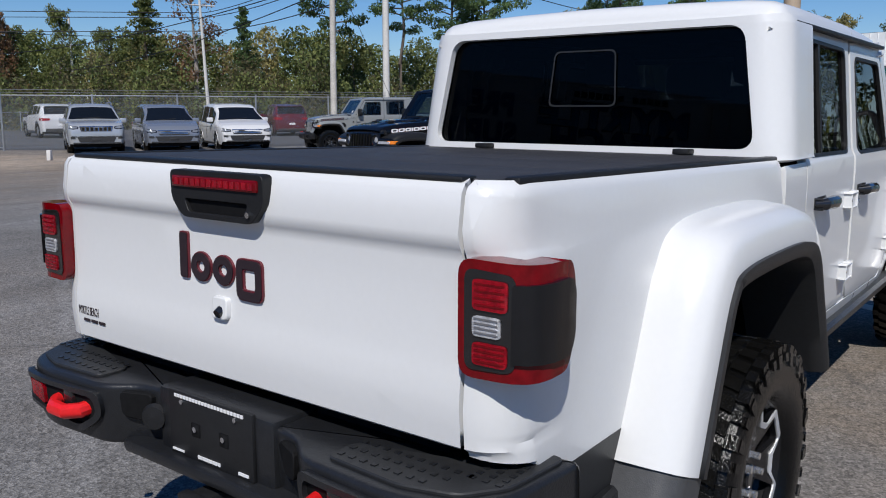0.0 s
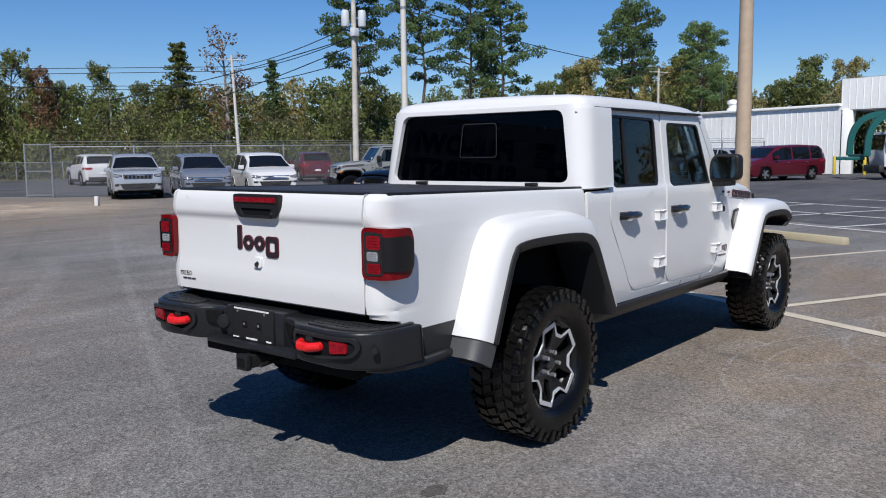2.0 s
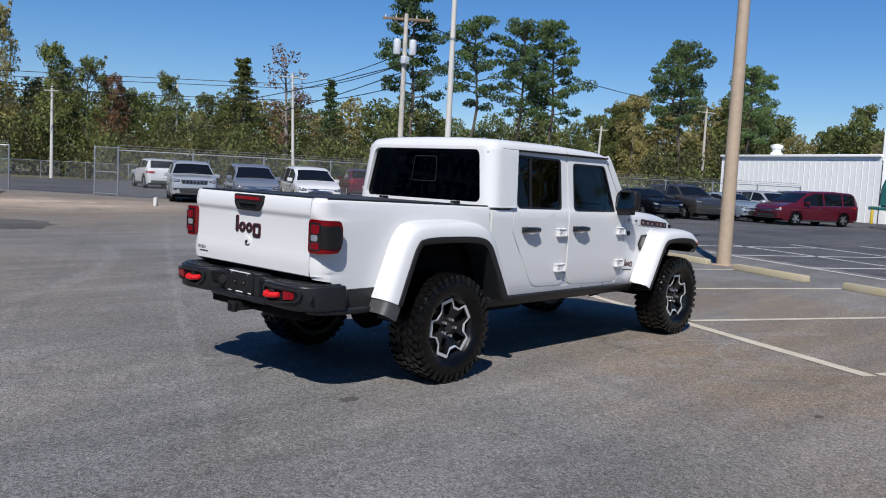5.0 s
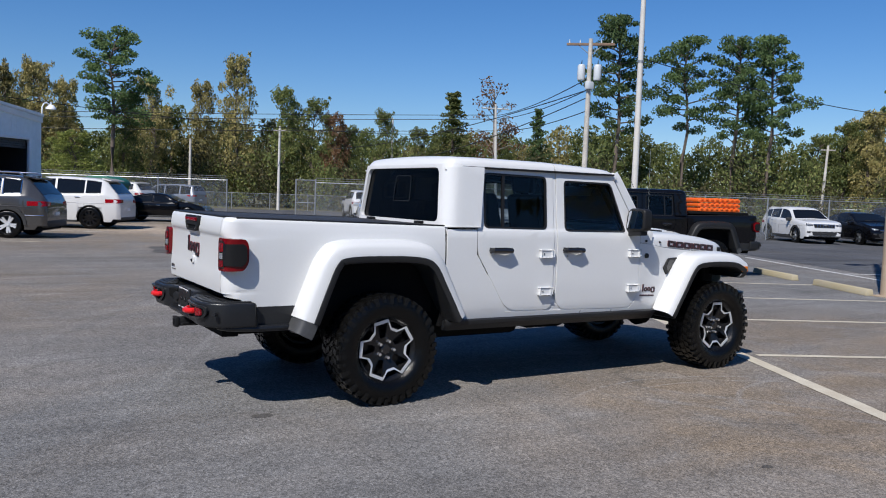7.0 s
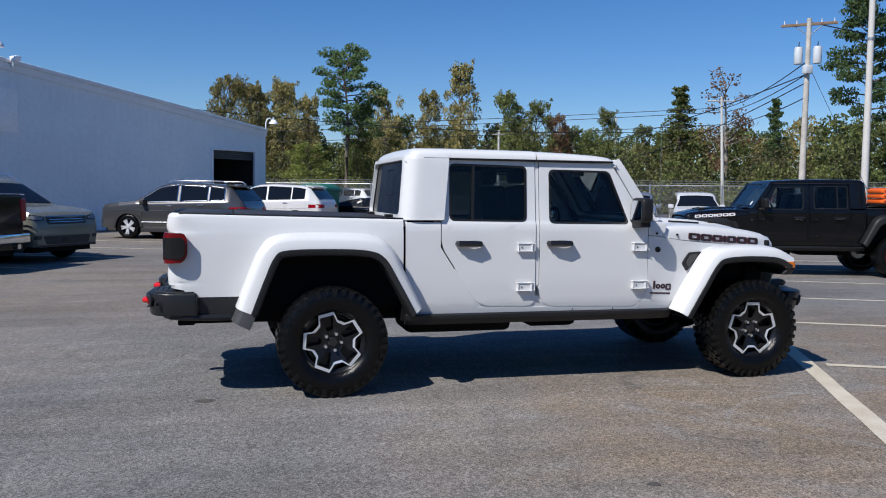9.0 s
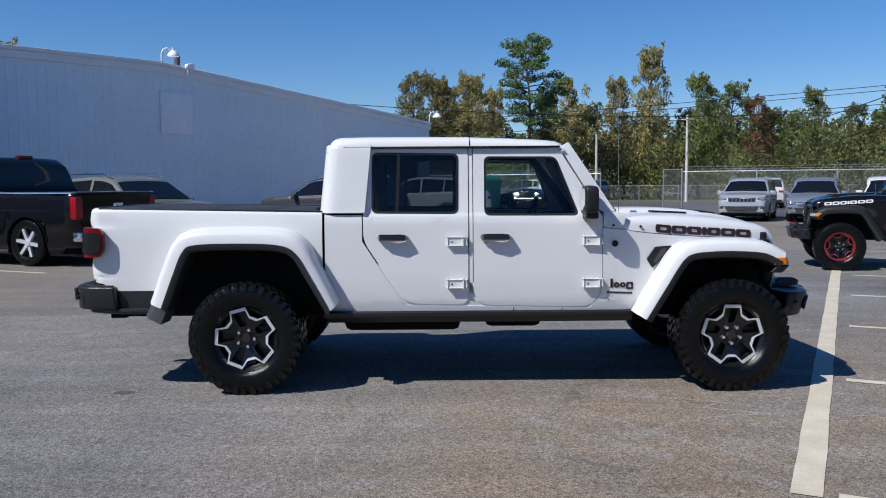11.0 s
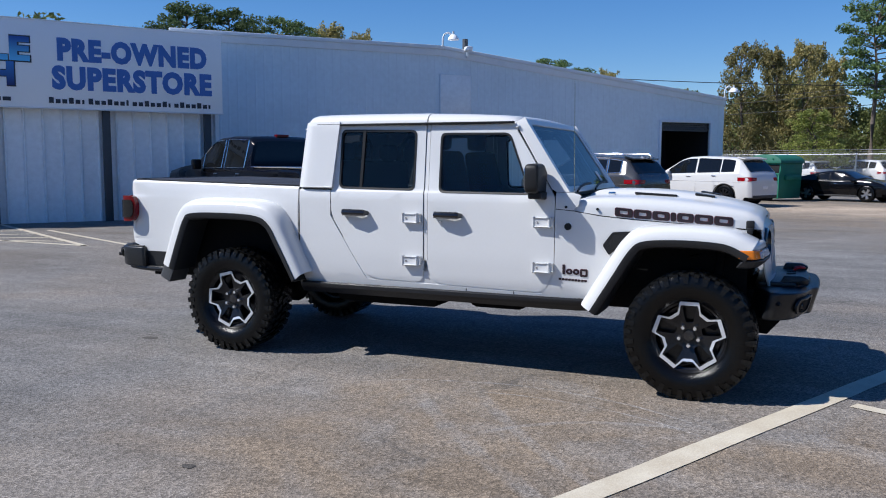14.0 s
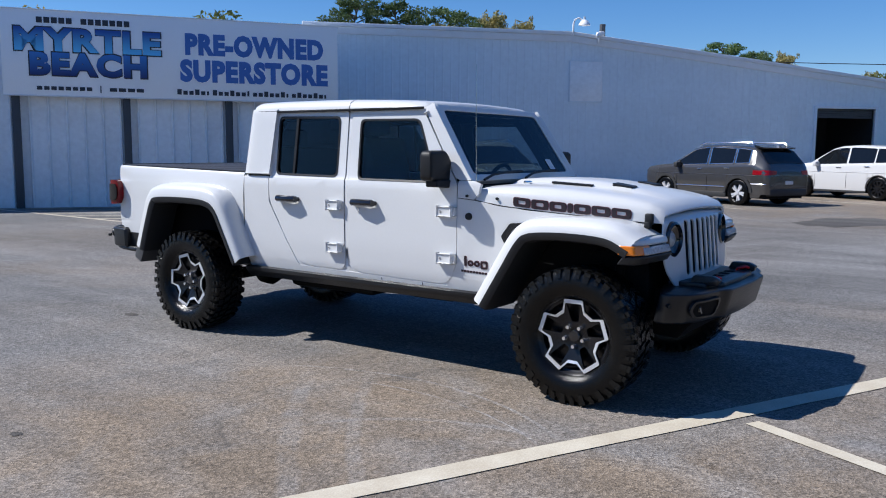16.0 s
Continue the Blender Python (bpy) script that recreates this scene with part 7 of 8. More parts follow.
P_STONE = mat("granite_paint", (.085, .083, .083), 0.20, metal=.5, var=.05, coat=0.8, spec=0.45)
M_CLAD = mat("cladding_plastic", (.022, .022, .023), 0.6, var=.15)

ROAD_WHEEL = {}


def road_wheel(r, rim_mat, spokes):
    key = (r, rim_mat.name, spokes)
    if key not in ROAD_WHEEL:
        ty = lathe(bmesh.new(), [(r * .66, .09), (r * .74, .112), (r * .90, .112), (r * .97, .098), (r, .06), (r, -.06), (r * .97, -.098), (r * .90, -.112), (r * .74, -.112), (r * .66, -.09)], 32)
        hub = lathe(bmesh.new(), [(r * .68, .08), (r * .68, -.10), (r * .645, -.104), (r * .62, -.08), (r * .60, -.03), (0, -.03)], 32)
        sp = bmesh.new()
        arms = [2 * math.pi * k / spokes + math.pi / 2 for k in range(spokes)]
        if spokes < 6:                         # few spokes: each is forked in two
            arms = [a + d for a in arms for d in (-.17, .17)]
        for a in arms:
            c, s = math.cos(a), math.sin(a)
            w0, w1 = r * .075, r * (.085 if spokes > 6 else .062)
            q = []
            for y in (-.045, -.098):
                for rr, w in ((r * .12, w0), (r * .63, w1)):
                    for sg_ in (-1, 1):
                        q.append(sp.verts.new((rr * c - sg_ * w * s, y - (.0 if rr > .2 * r else -.012), rr * s + sg_ * w * c)))
            for f in ((4, 5, 7, 6), (0, 4, 6, 2), (5, 1, 3, 7), (0, 1, 5, 4)):
                sp.faces.new([q[i] for i in f])
        tube(sp, (0, -.04, 0), (0, -.105, 0), r * .16, r * .13, 14)
        bmesh.ops.recalc_face_normals(sp, faces=sp.faces[:])
        ROAD_WHEEL[key] = (mesh_of(ty, "tyre"), mesh_of(hub, "barrel"), mesh_of(sp, "spokes"))
    return ROAD_WHEEL[key]


STYLES = {
    # top line and belt line: (share of length from the middle, share of height)
    "suv": dict(L=4.75, W=1.92, H=1.74, wb=2.80, r=.37, top=[(-.5, .48), (-.496, .58), (-.475, .68), (-.405, .90), (-.375, .95), (-.31, .975), (-.08, 1.0), (.03, .985), (.09, .945), (.245, .665), (.36, .640), (.44, .612), (.472, .585), (.488, .54), (.497, .46), (.5, .40)], belt=[(-.5, .47), (-.49, .58), (-.40, .69), (-.30, .68), (.20, .635), (.245, .64), (.36, .61), (.44, .585), (.472, .56), (.488, .52), (.5, .39)], win=[(-.365, -.265), (-.25, -.065), (-.045, .185)], front=(.105, .235), back=(-.472, -.405)),
    "van": dict(L=5.15, W=2.0, H=1.76, wb=3.05, r=.35, top=[(-.5, .50), (-.497, .62), (-.48, .74), (-.455, .93), (-.42, .975), (-.20, 1.0), (.06, .975), (.12, .93), (.30, .64), (.40, .585), (.455, .54), (.485, .48), (.497, .42), (.5, .37)], belt=[(-.5, .50), (-.49, .60), (.20, .55), (.30, .585), (.40, .54), (.47, .47), (.5, .37)], win=[(-.44, -.29), (-.27, -.055), (-.035, .20)], front=(.135, .295), back=(-.48, -.452)),
    "sedan": dict(L=4.95, W=1.88, H=1.46, wb=3.0, r=.34, top=[(-.5, .50), (-.495, .62), (-.47, .715), (-.36, .745), (-.29, .79), (-.17, .955), (-.08, .995), (.02, 1.0), (.08, .97), (.22, .72), (.36, .67), (.45, .60), (.49, .50), (.5, .42)], belt=[(-.5, .50), (-.49, .60), (-.36, .70), (.10, .655), (.22, .675), (.36, .645), (.45, .58), (.5, .41)], win=[(-.21, -.085), (-.065, .15)], front=(.09, .21), back=(-.30, -.175)),
    "coupe": dict(L=4.3, W=1.85, H=1.31, wb=2.55, r=.34, top=[(-.5, .52), (-.49, .66), (-.46, .74), (-.38, .79), (-.25, .90), (-.12, .985), (-.03, 1.0), (.05, .97), (.19, .73), (.34, .68), (.44, .58), (.49, .46), (.5, .40)], belt=[(-.5, .50), (-.48, .64), (-.38, .70), (.08, .665), (.19, .69), (.34, .65), (.44, .56), (.5, .39)], win=[(-.20, -.07), (-.055, .13)], front=(.06, .185), back=(-.36, -.15)),
    "pickup": dict(L=5.9, W=2.03, H=1.95, wb=3.67, r=.41, top=[(-.5, .50), (-.497, .64), (-.175, .645), (-.163, .70), (-.150, .93), (-.125, .985), (.0, 1.0), (.09, .985), (.13, .955), (.235, .69), (.36, .645), (.46, .60), (.49, .52), (.5, .42)], belt=[(-.5, .50), (-.497, .635), (.15, .635), (.235, .65), (.36, .625), (.46, .58), (.5, .41)], win=[(-.125, .015), (.035, .175)], front=(.14, .228), back=(-.167, -.147)),
}


def car(name, style, body_mat, x, y, heading, label, clad=False, rim=None, spokes=5, rails=None, group="parked cars", scale=1.0, chrome=True, detail=True, slots=False, dark_arch=False, surround=None, moulding=False):
    """A parked road vehicle built from a top line, a belt line and body sections; local x points ahead."""
    S = STYLES[style]
    L, W, H, wb, r = S["L"] * scale, S["W"] * scale, S["H"] * scale, S["wb"] * scale, S["r"] * scale
    ve = thing(name, pose(x, y, 0, 0, 0, heading), label, {"pickup": "pickup truck", "van": "minivan", "suv": "SUV"}.get(style, "car"), group)
    top = lambda x: interp(x / L, S["top"]) * H
    belt = lambda x: min(interp(x / L, S["belt"]) * H, top(x) - .004)
    hw = lambda x: W / 2 * (1 - .07 * max(0, abs(x / L) - .36) / .14 - .09 * (max(0, abs(x / L) - .465) / .035) ** 2)
    ra = r * 1.14
    sill = .24 * scale

    def bottom(x):
        z = sill + (.10 if abs(x) > L * .44 else 0)
        for c in (wb / 2, -wb / 2):
            if abs(x - c) < ra:
                z = max(z, r + math.sqrt(ra * ra - (x - c) ** 2) * .98)
        return z

    def half(x):
        w, zb, b, t = hw(x), bottom(x), belt(x), top(x)
        k = min(1, max(0, (t - b) / (H * .30)))
        wr = w * (.955 - .16 * k)
        m = max(zb + .02, .52 * H * .8)
        return [(w * .955, zb), (w * .985, max(zb + .005, min(zb + .14, m))), (w, max(zb + .01, min(m, b - .06))), (w * .995, max(zb + .015, b - .10)), (w * .975, max(zb + .02, b - .02)), (w * .955, max(zb + .025, b)), (wr + .015 * k, max(b + .003, t - .11 * k)), (wr - .05 * k, t - .035 * k), (wr - .16, t - .006), (wr * .5, t + .004), (0, t + .012)]

    xs = sorted({round(-L / 2 + L * i / 64, 4) for i in range(65)} | {round(c + ra * math.sin(a * math.pi / 16), 4) for c in (wb / 2, -wb / 2) for a in range(-8, 9)} | {round(q[0] * L, 4) for q in S["top"]})
    bm = bmesh.new()
    rings = []
    for x_ in xs:
        hf = half(x_)
        rings.append([bm.verts.new((x_, -a, z)) for a, z in hf] + [bm.verts.new((x_, a, z)) for a, z in hf[-2::-1]])
    skin(bm, rings)
    bm.faces.new(rings[0])
    bm.faces.new(rings[-1][::-1])
    bmesh.ops.recalc_face_normals(bm, faces=bm.faces[:])
    body = part("body", bm, body_mat, ve, smooth=38)
    part("floor_pan", boxed(-L * .47, L * .47, -W * .40, W * .40, sill - .02, sill + .35), M_UNDER, ve)
    for c in (wb / 2, -wb / 2):
        part("wheel_well", boxed(c - ra, c + ra, -W * .385, W * .385, .25, r + ra), M_UNDER, ve)

    def flank_y(x_, z):
        hf = half(x_)
        pts = sorted((zz, aa) for aa, zz in hf[4:8])
        return float(np.interp(z, [p[0] for p in pts], [p[1] for p in pts]))

    def end_x(y_, z, sgn):
        """The body's outer x at its front (sgn 1) or back (-1) for a given y and z."""
        inside, outside = sgn * L * .30, sgn * L * .505
        for _ in range(18):
            m_ = (inside + outside) / 2
            hf = half(m_)
            zs = sorted((zz, aa) for aa, zz in hf[:8])
            ok = abs(m_) <= L / 2 and z <= hf[8][1] and abs(y_) <= float(np.interp(z, [q[0] for q in zs], [q[1] for q in zs]))
            inside, outside = (m_, outside) if ok else (inside, m_)
        return inside

    def fitted(nm, outline, material, sgn, off=.012, deep=.03, sides=(1,), parent=None):
        """A piece that lies on the front or the back and follows its curve."""
        us = [p_[0] for p_ in outline]
        lo, hi = min(us), max(us)
        for sd in sides:
            g = sheet(outline, [], lambda u, v: (end_x(u, v, sgn) + sgn * off, sd * u, v), cu=[lo + (hi - lo) * k / 8 for k in range(1, 8)])
            g.normal_update()
            if sum(f.normal.x for f in g.faces) * sgn < 0:
                bmesh.ops.reverse_faces(g, faces=g.faces[:])
            part(nm, g, material, parent or ve, thick=deep)

    def flank_lo(x_, z):
        pts = sorted((zz, aa) for aa, zz in half(x_)[:8])
        return float(np.interp(z, [p[0] for p in pts], [p[1] for p in pts]))

    # side windows
    for s in (1, -1):
        for a, b_ in S["win"]:
            g = bmesh.new()
            rows = []
            n = 10
            for i in range(n + 1):
                x_ = (a + (b_ - a) * i / n) * L
                lo, hi = belt(x_) + .03, max(belt(x_) + .05, top(x_) - .10)
                if hi - lo < .02:
                    continue
                rows.append([g.verts.new((x_, s * (flank_y(x_, lo + (hi - lo) * j / 3) + .006), lo + (hi - lo) * j / 3)) for j in range(4)])
            skin(g, rows)
            bmesh.ops.recalc_face_normals(g, faces=g.faces[:])
            g.normal_update()
            if g.faces and sum(f.normal.y for f in g.faces) * s < 0:
                bmesh.ops.reverse_faces(g, faces=g.faces[:])
            edge_ = [(v_[0].co.x, v_[0].co.y + s * .004, v_[0].co.z - .012) for v_ in rows]
            over = [(v_[-1].co.x, v_[-1].co.y + s * .004, v_[-1].co.z + .010) for v_ in rows]
            part("side_window", g, M_CARGLASS, body)
            if surround and rows:
                part("window_trim", pipe(bmesh.new(), [*edge_, *over[::-1], edge_[0]], .013, 6), surround, body)
            elif chrome and rows and style in ("sedan", "van"):
                part("window_trim", pipe(bmesh.new(), edge_, .011, 5), M_CHROME, body)
    # windscreen and rear glass
    for nm, (a, b_) in (("windscreen", S["front"]), ("rear_window", S["back"])):
        g = bmesh.new()
        rows = []
        for i in range(9):
            x_ = (a + (b_ - a) * i / 8) * L
            w = half(x_)[7][0] - .05
            rows.append([g.verts.new((x_ + (.006 if a > 0 else -.006), w * (j / 4 - 1), float(np.interp(abs(w * (j / 4 - 1)), [0, half(x_)[9][0], half(x_)[8][0], half(x_)[7][0]], [half(x_)[10][1], half(x_)[9][1], half(x_)[8][1], half(x_)[7][1]])) + .008)) for j in range(9)])
        skin(g, rows)
        g.normal_update()
        if sum(f.normal.z for f in g.faces) < 0:
            bmesh.ops.reverse_faces(g, faces=g.faces[:])
        part(nm, g, M_CARGLASS, body)
    for s in (1, -1):
        cl = bmesh.new()
        pipe(cl, [(x_, s * (flank_lo(x_, H * .50) + .001), H * .50 + .012 * (x_ / L)) for x_ in [(-.42 + .84 * k / 14) * L for k in range(15)]], .010, 5)
        part("shoulder_crease", cl, body_mat, body)
    # wheels
    ty, hub, sp = road_wheel(r, rim or M_SILVERRIM, spokes)
    for c in (wb / 2, -wb / 2):
        for s in (1, -1):
            m = pose(c, s * (W / 2 - .115), r, 0, 20 * c, 0) @ (Matrix.Identity(4) if s < 0 else pose(0, 0, 0, 0, 0, 180))
            w_ = part("wheel", hub, M_RIM, ve, at=m)
            part("tyre", ty, M_TYRE, w_)
            part("spokes", sp, rim or M_SILVERRIM, w_)
            arc_ = bmesh.new()
            inner, outer = [], []
            for k in range(13):
                a = math.pi * k / 12
                for lst, rr in ((inner, ra * .985), (outer, ra + (.075 if clad else .02))):
                    xx, zz = c + rr * math.cos(a), max(sill + .02, r + rr * .98 * math.sin(a))
                    lst.append(arc_.verts.new((xx, s * (hw(xx) + (.012 if clad else .002)), zz)))
            skin(arc_, [inner, outer])
            bmesh.ops.recalc_face_normals(arc_, faces=arc_.faces[:])
            part("arch_trim", arc_, M_CLAD if clad or dark_arch else body_mat, ve, thick=.02)
    # sills, bumpers, lamps
    for s in (1, -1):
        part("sill_trim", boxed(-wb / 2 + ra, wb / 2 - ra, s * W * .485 - .02, s * W * .485 + .02, sill - .02, sill + (.13 if clad else .05), .01), M_CLAD, ve)
        mz_, mh_, mo_ = (H * .625, .24, .12) if style == "pickup" else (H * .60, .16, .06)
        part("door_mirror", boxed(L * .165, L * .165 + .14, s * (W / 2 + mo_) - .11, s * (W / 2 + mo_) + .11, mz_, mz_ + mh_, .03), M_CLAD if clad else body_mat, ve)
        fx = L / 2
        hz = interp(.455, S["belt"]) * H
        if style != "pickup":
            hl = [(W * .47, hz - .005), (W * .30, hz - .055), (W * .30, hz - .125), (W * .40, hz - .145), (W * .47, hz - .11)]
            fitted("headlight_housing", rpoly(hl, .02, 2), M_GLOSSBLACK, 1, .008, .03, (s,))
            cx_, cz_ = W * .39, hz - .085
            fitted("headlight", rpoly([(cx_ + (u - cx_) * .78, cz_ + (v - cz_) * .62) for u, v in hl], .012, 2), M_LAMPGLASS, 1, .014, .02, (s,))
            fitted("fog_lamp", rpoly([(W * .36, .56), (W * .44, .56), (W * .44, .49), (W * .36, .49)], .015, 2), M_CLAD, 1, .010, .02, (s,))
        else:
            part("headlight", boxed(fx - .25, fx - .10, s * W * .36 - .14, s * W * .36 + .14, hz - .2, hz - .02, .02), M_CLEARLENS, ve)
        if style == "pickup":
            part("tail_light", boxed(-L / 2 - .016, -L / 2 + .15, s * W * .428 - .08, s * W * .428 + .092, H * .42, H * .62, .03), M_REDBRIGHT, ve, label="tall red tail light")
        else:
            fitted("tail_light", rpoly([(W * .27, H * .575), (W * .475, H * .585), (W * .475, H * .505), (W * .29, H * .515)], .025, 3), M_REDBRIGHT, -1, .012, .03, (s,))
            sl = bmesh.new()
            x0_ = end_x(W * .475, H * .545, -1)
            sl_rows = [[sl.verts.new((x0_ - .01 + a, s * (flank_lo(x0_ - .01 + a, z) + .008), z)) for z in (H * .51, H * .545, H * .58)] for a in (0, .06, .12, .19, .26)]
            skin(sl, sl_rows)
            sl.normal_update()
            if sum(f.normal.y for f in sl.faces) * s < 0:
                bmesh.ops.reverse_faces(sl, faces=sl.faces[:])
            part("tail_light_side", sl, M_REDBRIGHT, ve, thick=.02)
        if detail:
            for a, b_ in S["win"]:
                px_ = (a + (b_ - a) * .22) * L
                if b_ - a > .13:
                    part("door_handle", boxed(px_ - .09, px_ + .09, s * (hw(px_) * .99) - .012, s * (hw(px_) * .99) + .028, belt(px_) - .13, belt(px_) - .10, .008), body_mat if not chrome else M_CHROME, ve)
                gx_ = (b_ + .01) * L
                ln = bmesh.new()
                pipe(ln, [(gx_, s * (hw(gx_) * .99 + .004), sill + .14), (gx_, s * (hw(gx_) + .002), .52 * H * .8), (gx_, s * (hw(gx_) * .97 + .004), belt(gx_))], .005, 4)
                part("door_gap", ln, M_UNDER, ve)
        if moulding:
            for nm, z_, x0_, x1_, r_ in (("door_moulding", .30 * H, -wb / 2 + ra + .02, wb / 2 - ra - .02, .016), ("bumper_moulding", .36 * H, -L * .485, -wb / 2 - ra - .03, .014)):
                part(nm, pipe(bmesh.new(), [(x0_ + (x1_ - x0_) * k / 6, s * (flank_lo(x0_ + (x1_ - x0_) * k / 6, z_) + .008), z_) for k in range(7)], r_, 6), M_CHROME, ve)
        if style == "pickup":
            part("bed_rail", pipe(bmesh.new(), [(-L * .49, s * W * .475, H * .655), (-L * .335, s * W * .485, H * .657), (-L * .18, s * W * .485, H * .658)], .016, 6), M_CHROME, ve)
        if rails:
            rl = bmesh.new()
            pipe(rl, [(-L * .36, s * W * .36, H * .985), (-L * .34, s * W * .365, H * 1.022), (L * .0, s * W * .365, H * 1.03), (L * .055, s * W * .36, H * .99)], .022, 6)
            part("roof_rail", rl, rails, ve)
    gh = interp(.47, S["belt"]) * H
    if style == "pickup":
        part("grille", boxed(fx - .15, fx + .012, -W * .30, W * .30, gh - .42, gh - .08, .03), M_GLOSSBLACK, ve)
        part("front_bumper", boxed(fx - .2, fx + .05, -W * .47, W * .47, .42, .62, .04), M_CHROME, ve)
        part("rear_bumper", boxed(-L / 2 - .08, -L / 2 + .1, -W * .47, W * .47, .48, .66, .03), M_CHROME, ve)
        part("tailgate_badge", boxed(-L / 2 - .012, -L / 2, -.12, .12, H * .50, H * .56, .01), M_CHROME, ve)
        part("bed_cover", boxed(-L * .49, -L * .18, -W * .44, W * .44, H * .645, H * .66, .01), M_TONNEAU, ve)
        part("roof_light", boxed(-L * .125, -L * .105, -.16, .16, H * .985, H * 1.012, .008), M_REDLENS, ve)
        for s in (1, -1):
            part("exhaust_tip", tubed((-L / 2 + .1, s * W * .33, .42), (-L / 2 - .06, s * W * .33, .42), .05, n=12), M_CHROME, ve)
    else:
        fitted("grille", rpoly([(-W * .285, gh - .03), (W * .285, gh - .03), (W * .26, gh - .19), (-W * .26, gh - .19)], .02, 2), M_CLAD, 1, .010)
        fitted("grille_bar", rpoly([(-W * .285, gh - .022), (W * .285, gh - .022), (W * .285, gh - .040), (-W * .285, gh - .040)], .004, 1), M_CHROME, 1, .018)
        if slots:
            for k in range(7):
                c_ = (k - 3) * W * .074
                fitted("grille_divider", rpoly([(c_ + .060, gh - .045), (c_ + .074, gh - .045), (c_ + .070, gh - .18), (c_ + .058, gh - .18)], .004, 1), M_CHROME, 1, .016, .02)
                fitted("slot_mesh", rpoly([(c_ - .038, gh - .065), (c_ + .038, gh - .065), (c_ + .034, gh - .16), (c_ - .034, gh - .16)], .012, 2), M_UNDER, 1, .018, .01)
        else:
            for k in range(2):
                fitted("grille_bar", rpoly([(-W * .24, gh - .09 - k * .05), (W * .24, gh - .09 - k * .05), (W * .24, gh - .10 - k * .05), (-W * .24, gh - .10 - k * .05)], .003, 1), M_CHROME, 1, .018)
        fitted("lower_intake", rpoly([(-W * .33, .55), (W * .33, .55), (W * .29, .385), (-W * .29, .385)], .03, 3), M_CLAD, 1, .008)
        fitted("front_lip", rpoly([(-W * .40, .375), (W * .40, .375), (W * .40, .33), (-W * .40, .33)], .01, 2), M_CLAD, 1, .018)
        if style == "suv":
            part("rear_spoiler", prism(rpoly([(-L * .425, H * .945), (-L * .36, H * .985), (-L * .36, H * .955), (-L * .42, H * .925)], .006, 2), lambda u, v: (u, -W * .355, v), lambda u, v: (u, W * .355, v)), M_GLOSSBLACK if moulding else body_mat, ve, bevel=.008)
        part("rear_valance", boxed(-L / 2 - .015, -L / 2 + .3, -W * .40, W * .40, .30, .50 if clad else .42, .03), M_CLAD, ve)
        part("plate_bar", boxed(-L / 2 - .018, -L / 2 + .05, -.16, .16, .62, .72, .006), M_WHITEMARK, ve)
        part("front_plate_bar", boxed(fx - .1, fx + .018, -.15, .15, .42, .50, .006), M_CLAD, ve)
    wi = bmesh.new()
    pipe(wi, [(L * S["front"][1], -W * .2, top(L * S["front"][1]) + .02), (L * S["front"][1] - .06, W * .12, top(L * S["front"][1] - .06) + .03)], .008, 5)
    part("wiper", wi, M_CLAD, ve)
    return ve


M_CARGLASS = mat("car_window_glass", (.006, .007, .008), 0.03, var=.1, spec=.4)
H_ROW = -116.7            # the front rows face the car park
ROW = lambda s: (13.75 + .893 * s, 26.4 - .449 * s)
car("silver_suv", "suv", P_SILVER, *ROW(0), H_ROW, "silver three-row SUV parked before the chain-link fence", rails=P_SILVER, scale=.95, slots=True)
car("grey_minivan", "van", P_GREY, *ROW(2.45), H_ROW, "grey minivan parked before the chain-link fence", scale=.94)
car("white_minivan", "van", P_WHITE, *ROW(4.95), H_ROW, "white minivan parked before the chain-link fence", scale=.95)
car("white_suv", "suv", P_WHITE, 20.4, 42.0, 75, "white SUV parked inside the fenced yard", clad=True)
car("maroon_suv", "suv", P_MAROON, 30.4, 35.0, 60, "maroon SUV parked inside the fenced yard")
car("dark_suv", "suv", P_CHARCOAL, 31.0, 29.0, 200, "dark SUV parked inside the fenced yard")
LOT = lambda s: (31.6 + .893 * s, 18.3 - .449 * s)
car("white_suv", "suv", P_WHITE, *LOT(0), H_ROW, "white compact SUV with black lower trim on the sales lot", scale=.93, clad=True, slots=True)
car("black_sedan", "sedan", P_BLACK, *LOT(2.94), H_ROW, "black sedan with chrome grille on the sales lot")
car("dark_grey_suv", "suv", P_CHARCOAL, *LOT(5.5), H_ROW, "large dark grey SUV with roof rails on the sales lot", scale=1.02, rails=P_CHARCOAL)
car("silver_sedan", "sedan", P_BLUEGREY, *LOT(8.3), H_ROW, "silver-blue sedan on the sales lot")
car("silver_suv", "suv", P_SILVER, *LOT(11.0), H_ROW, "silver SUV on the sales lot", scale=.95)
car("maroon_minivan", "van", P_MAROON, 39.2, 10.4, 153.3, "maroon minivan parked across the sales lot")
car("dark_suv", "suv", P_CHARCOAL, 45.0, 13.5, 153.3, "dark SUV by the white metal wall")
car("dark_suv", "suv", P_BLACK, 57.0, 6.0, 153.3, "dark SUV under the white canopy")
car("charcoal_suv", "suv", P_STONE, -2.04, 20.4, 155.2, "charcoal compact SUV with bright roof rails and window trim", clad=True, rails=M_CHROME, rim=M_MACHINED, spokes=5, scale=1.0, surround=M_CHROME, moulding=True)
car("white_suv", "suv", P_WHITE, .88, 25.9, 151.8, "white SUV with black wheels by the metal building", rim=M_RIM, spokes=10, scale=1.02, dark_arch=True, surround=M_GLOSSBLACK)
car("black_coupe", "coupe", P_BLACK, 5.85, 31.8, -26.7, "black sports coupe with bright multi-spoke wheels", spokes=5, scale=.95, surround=M_GLOSSBLACK)
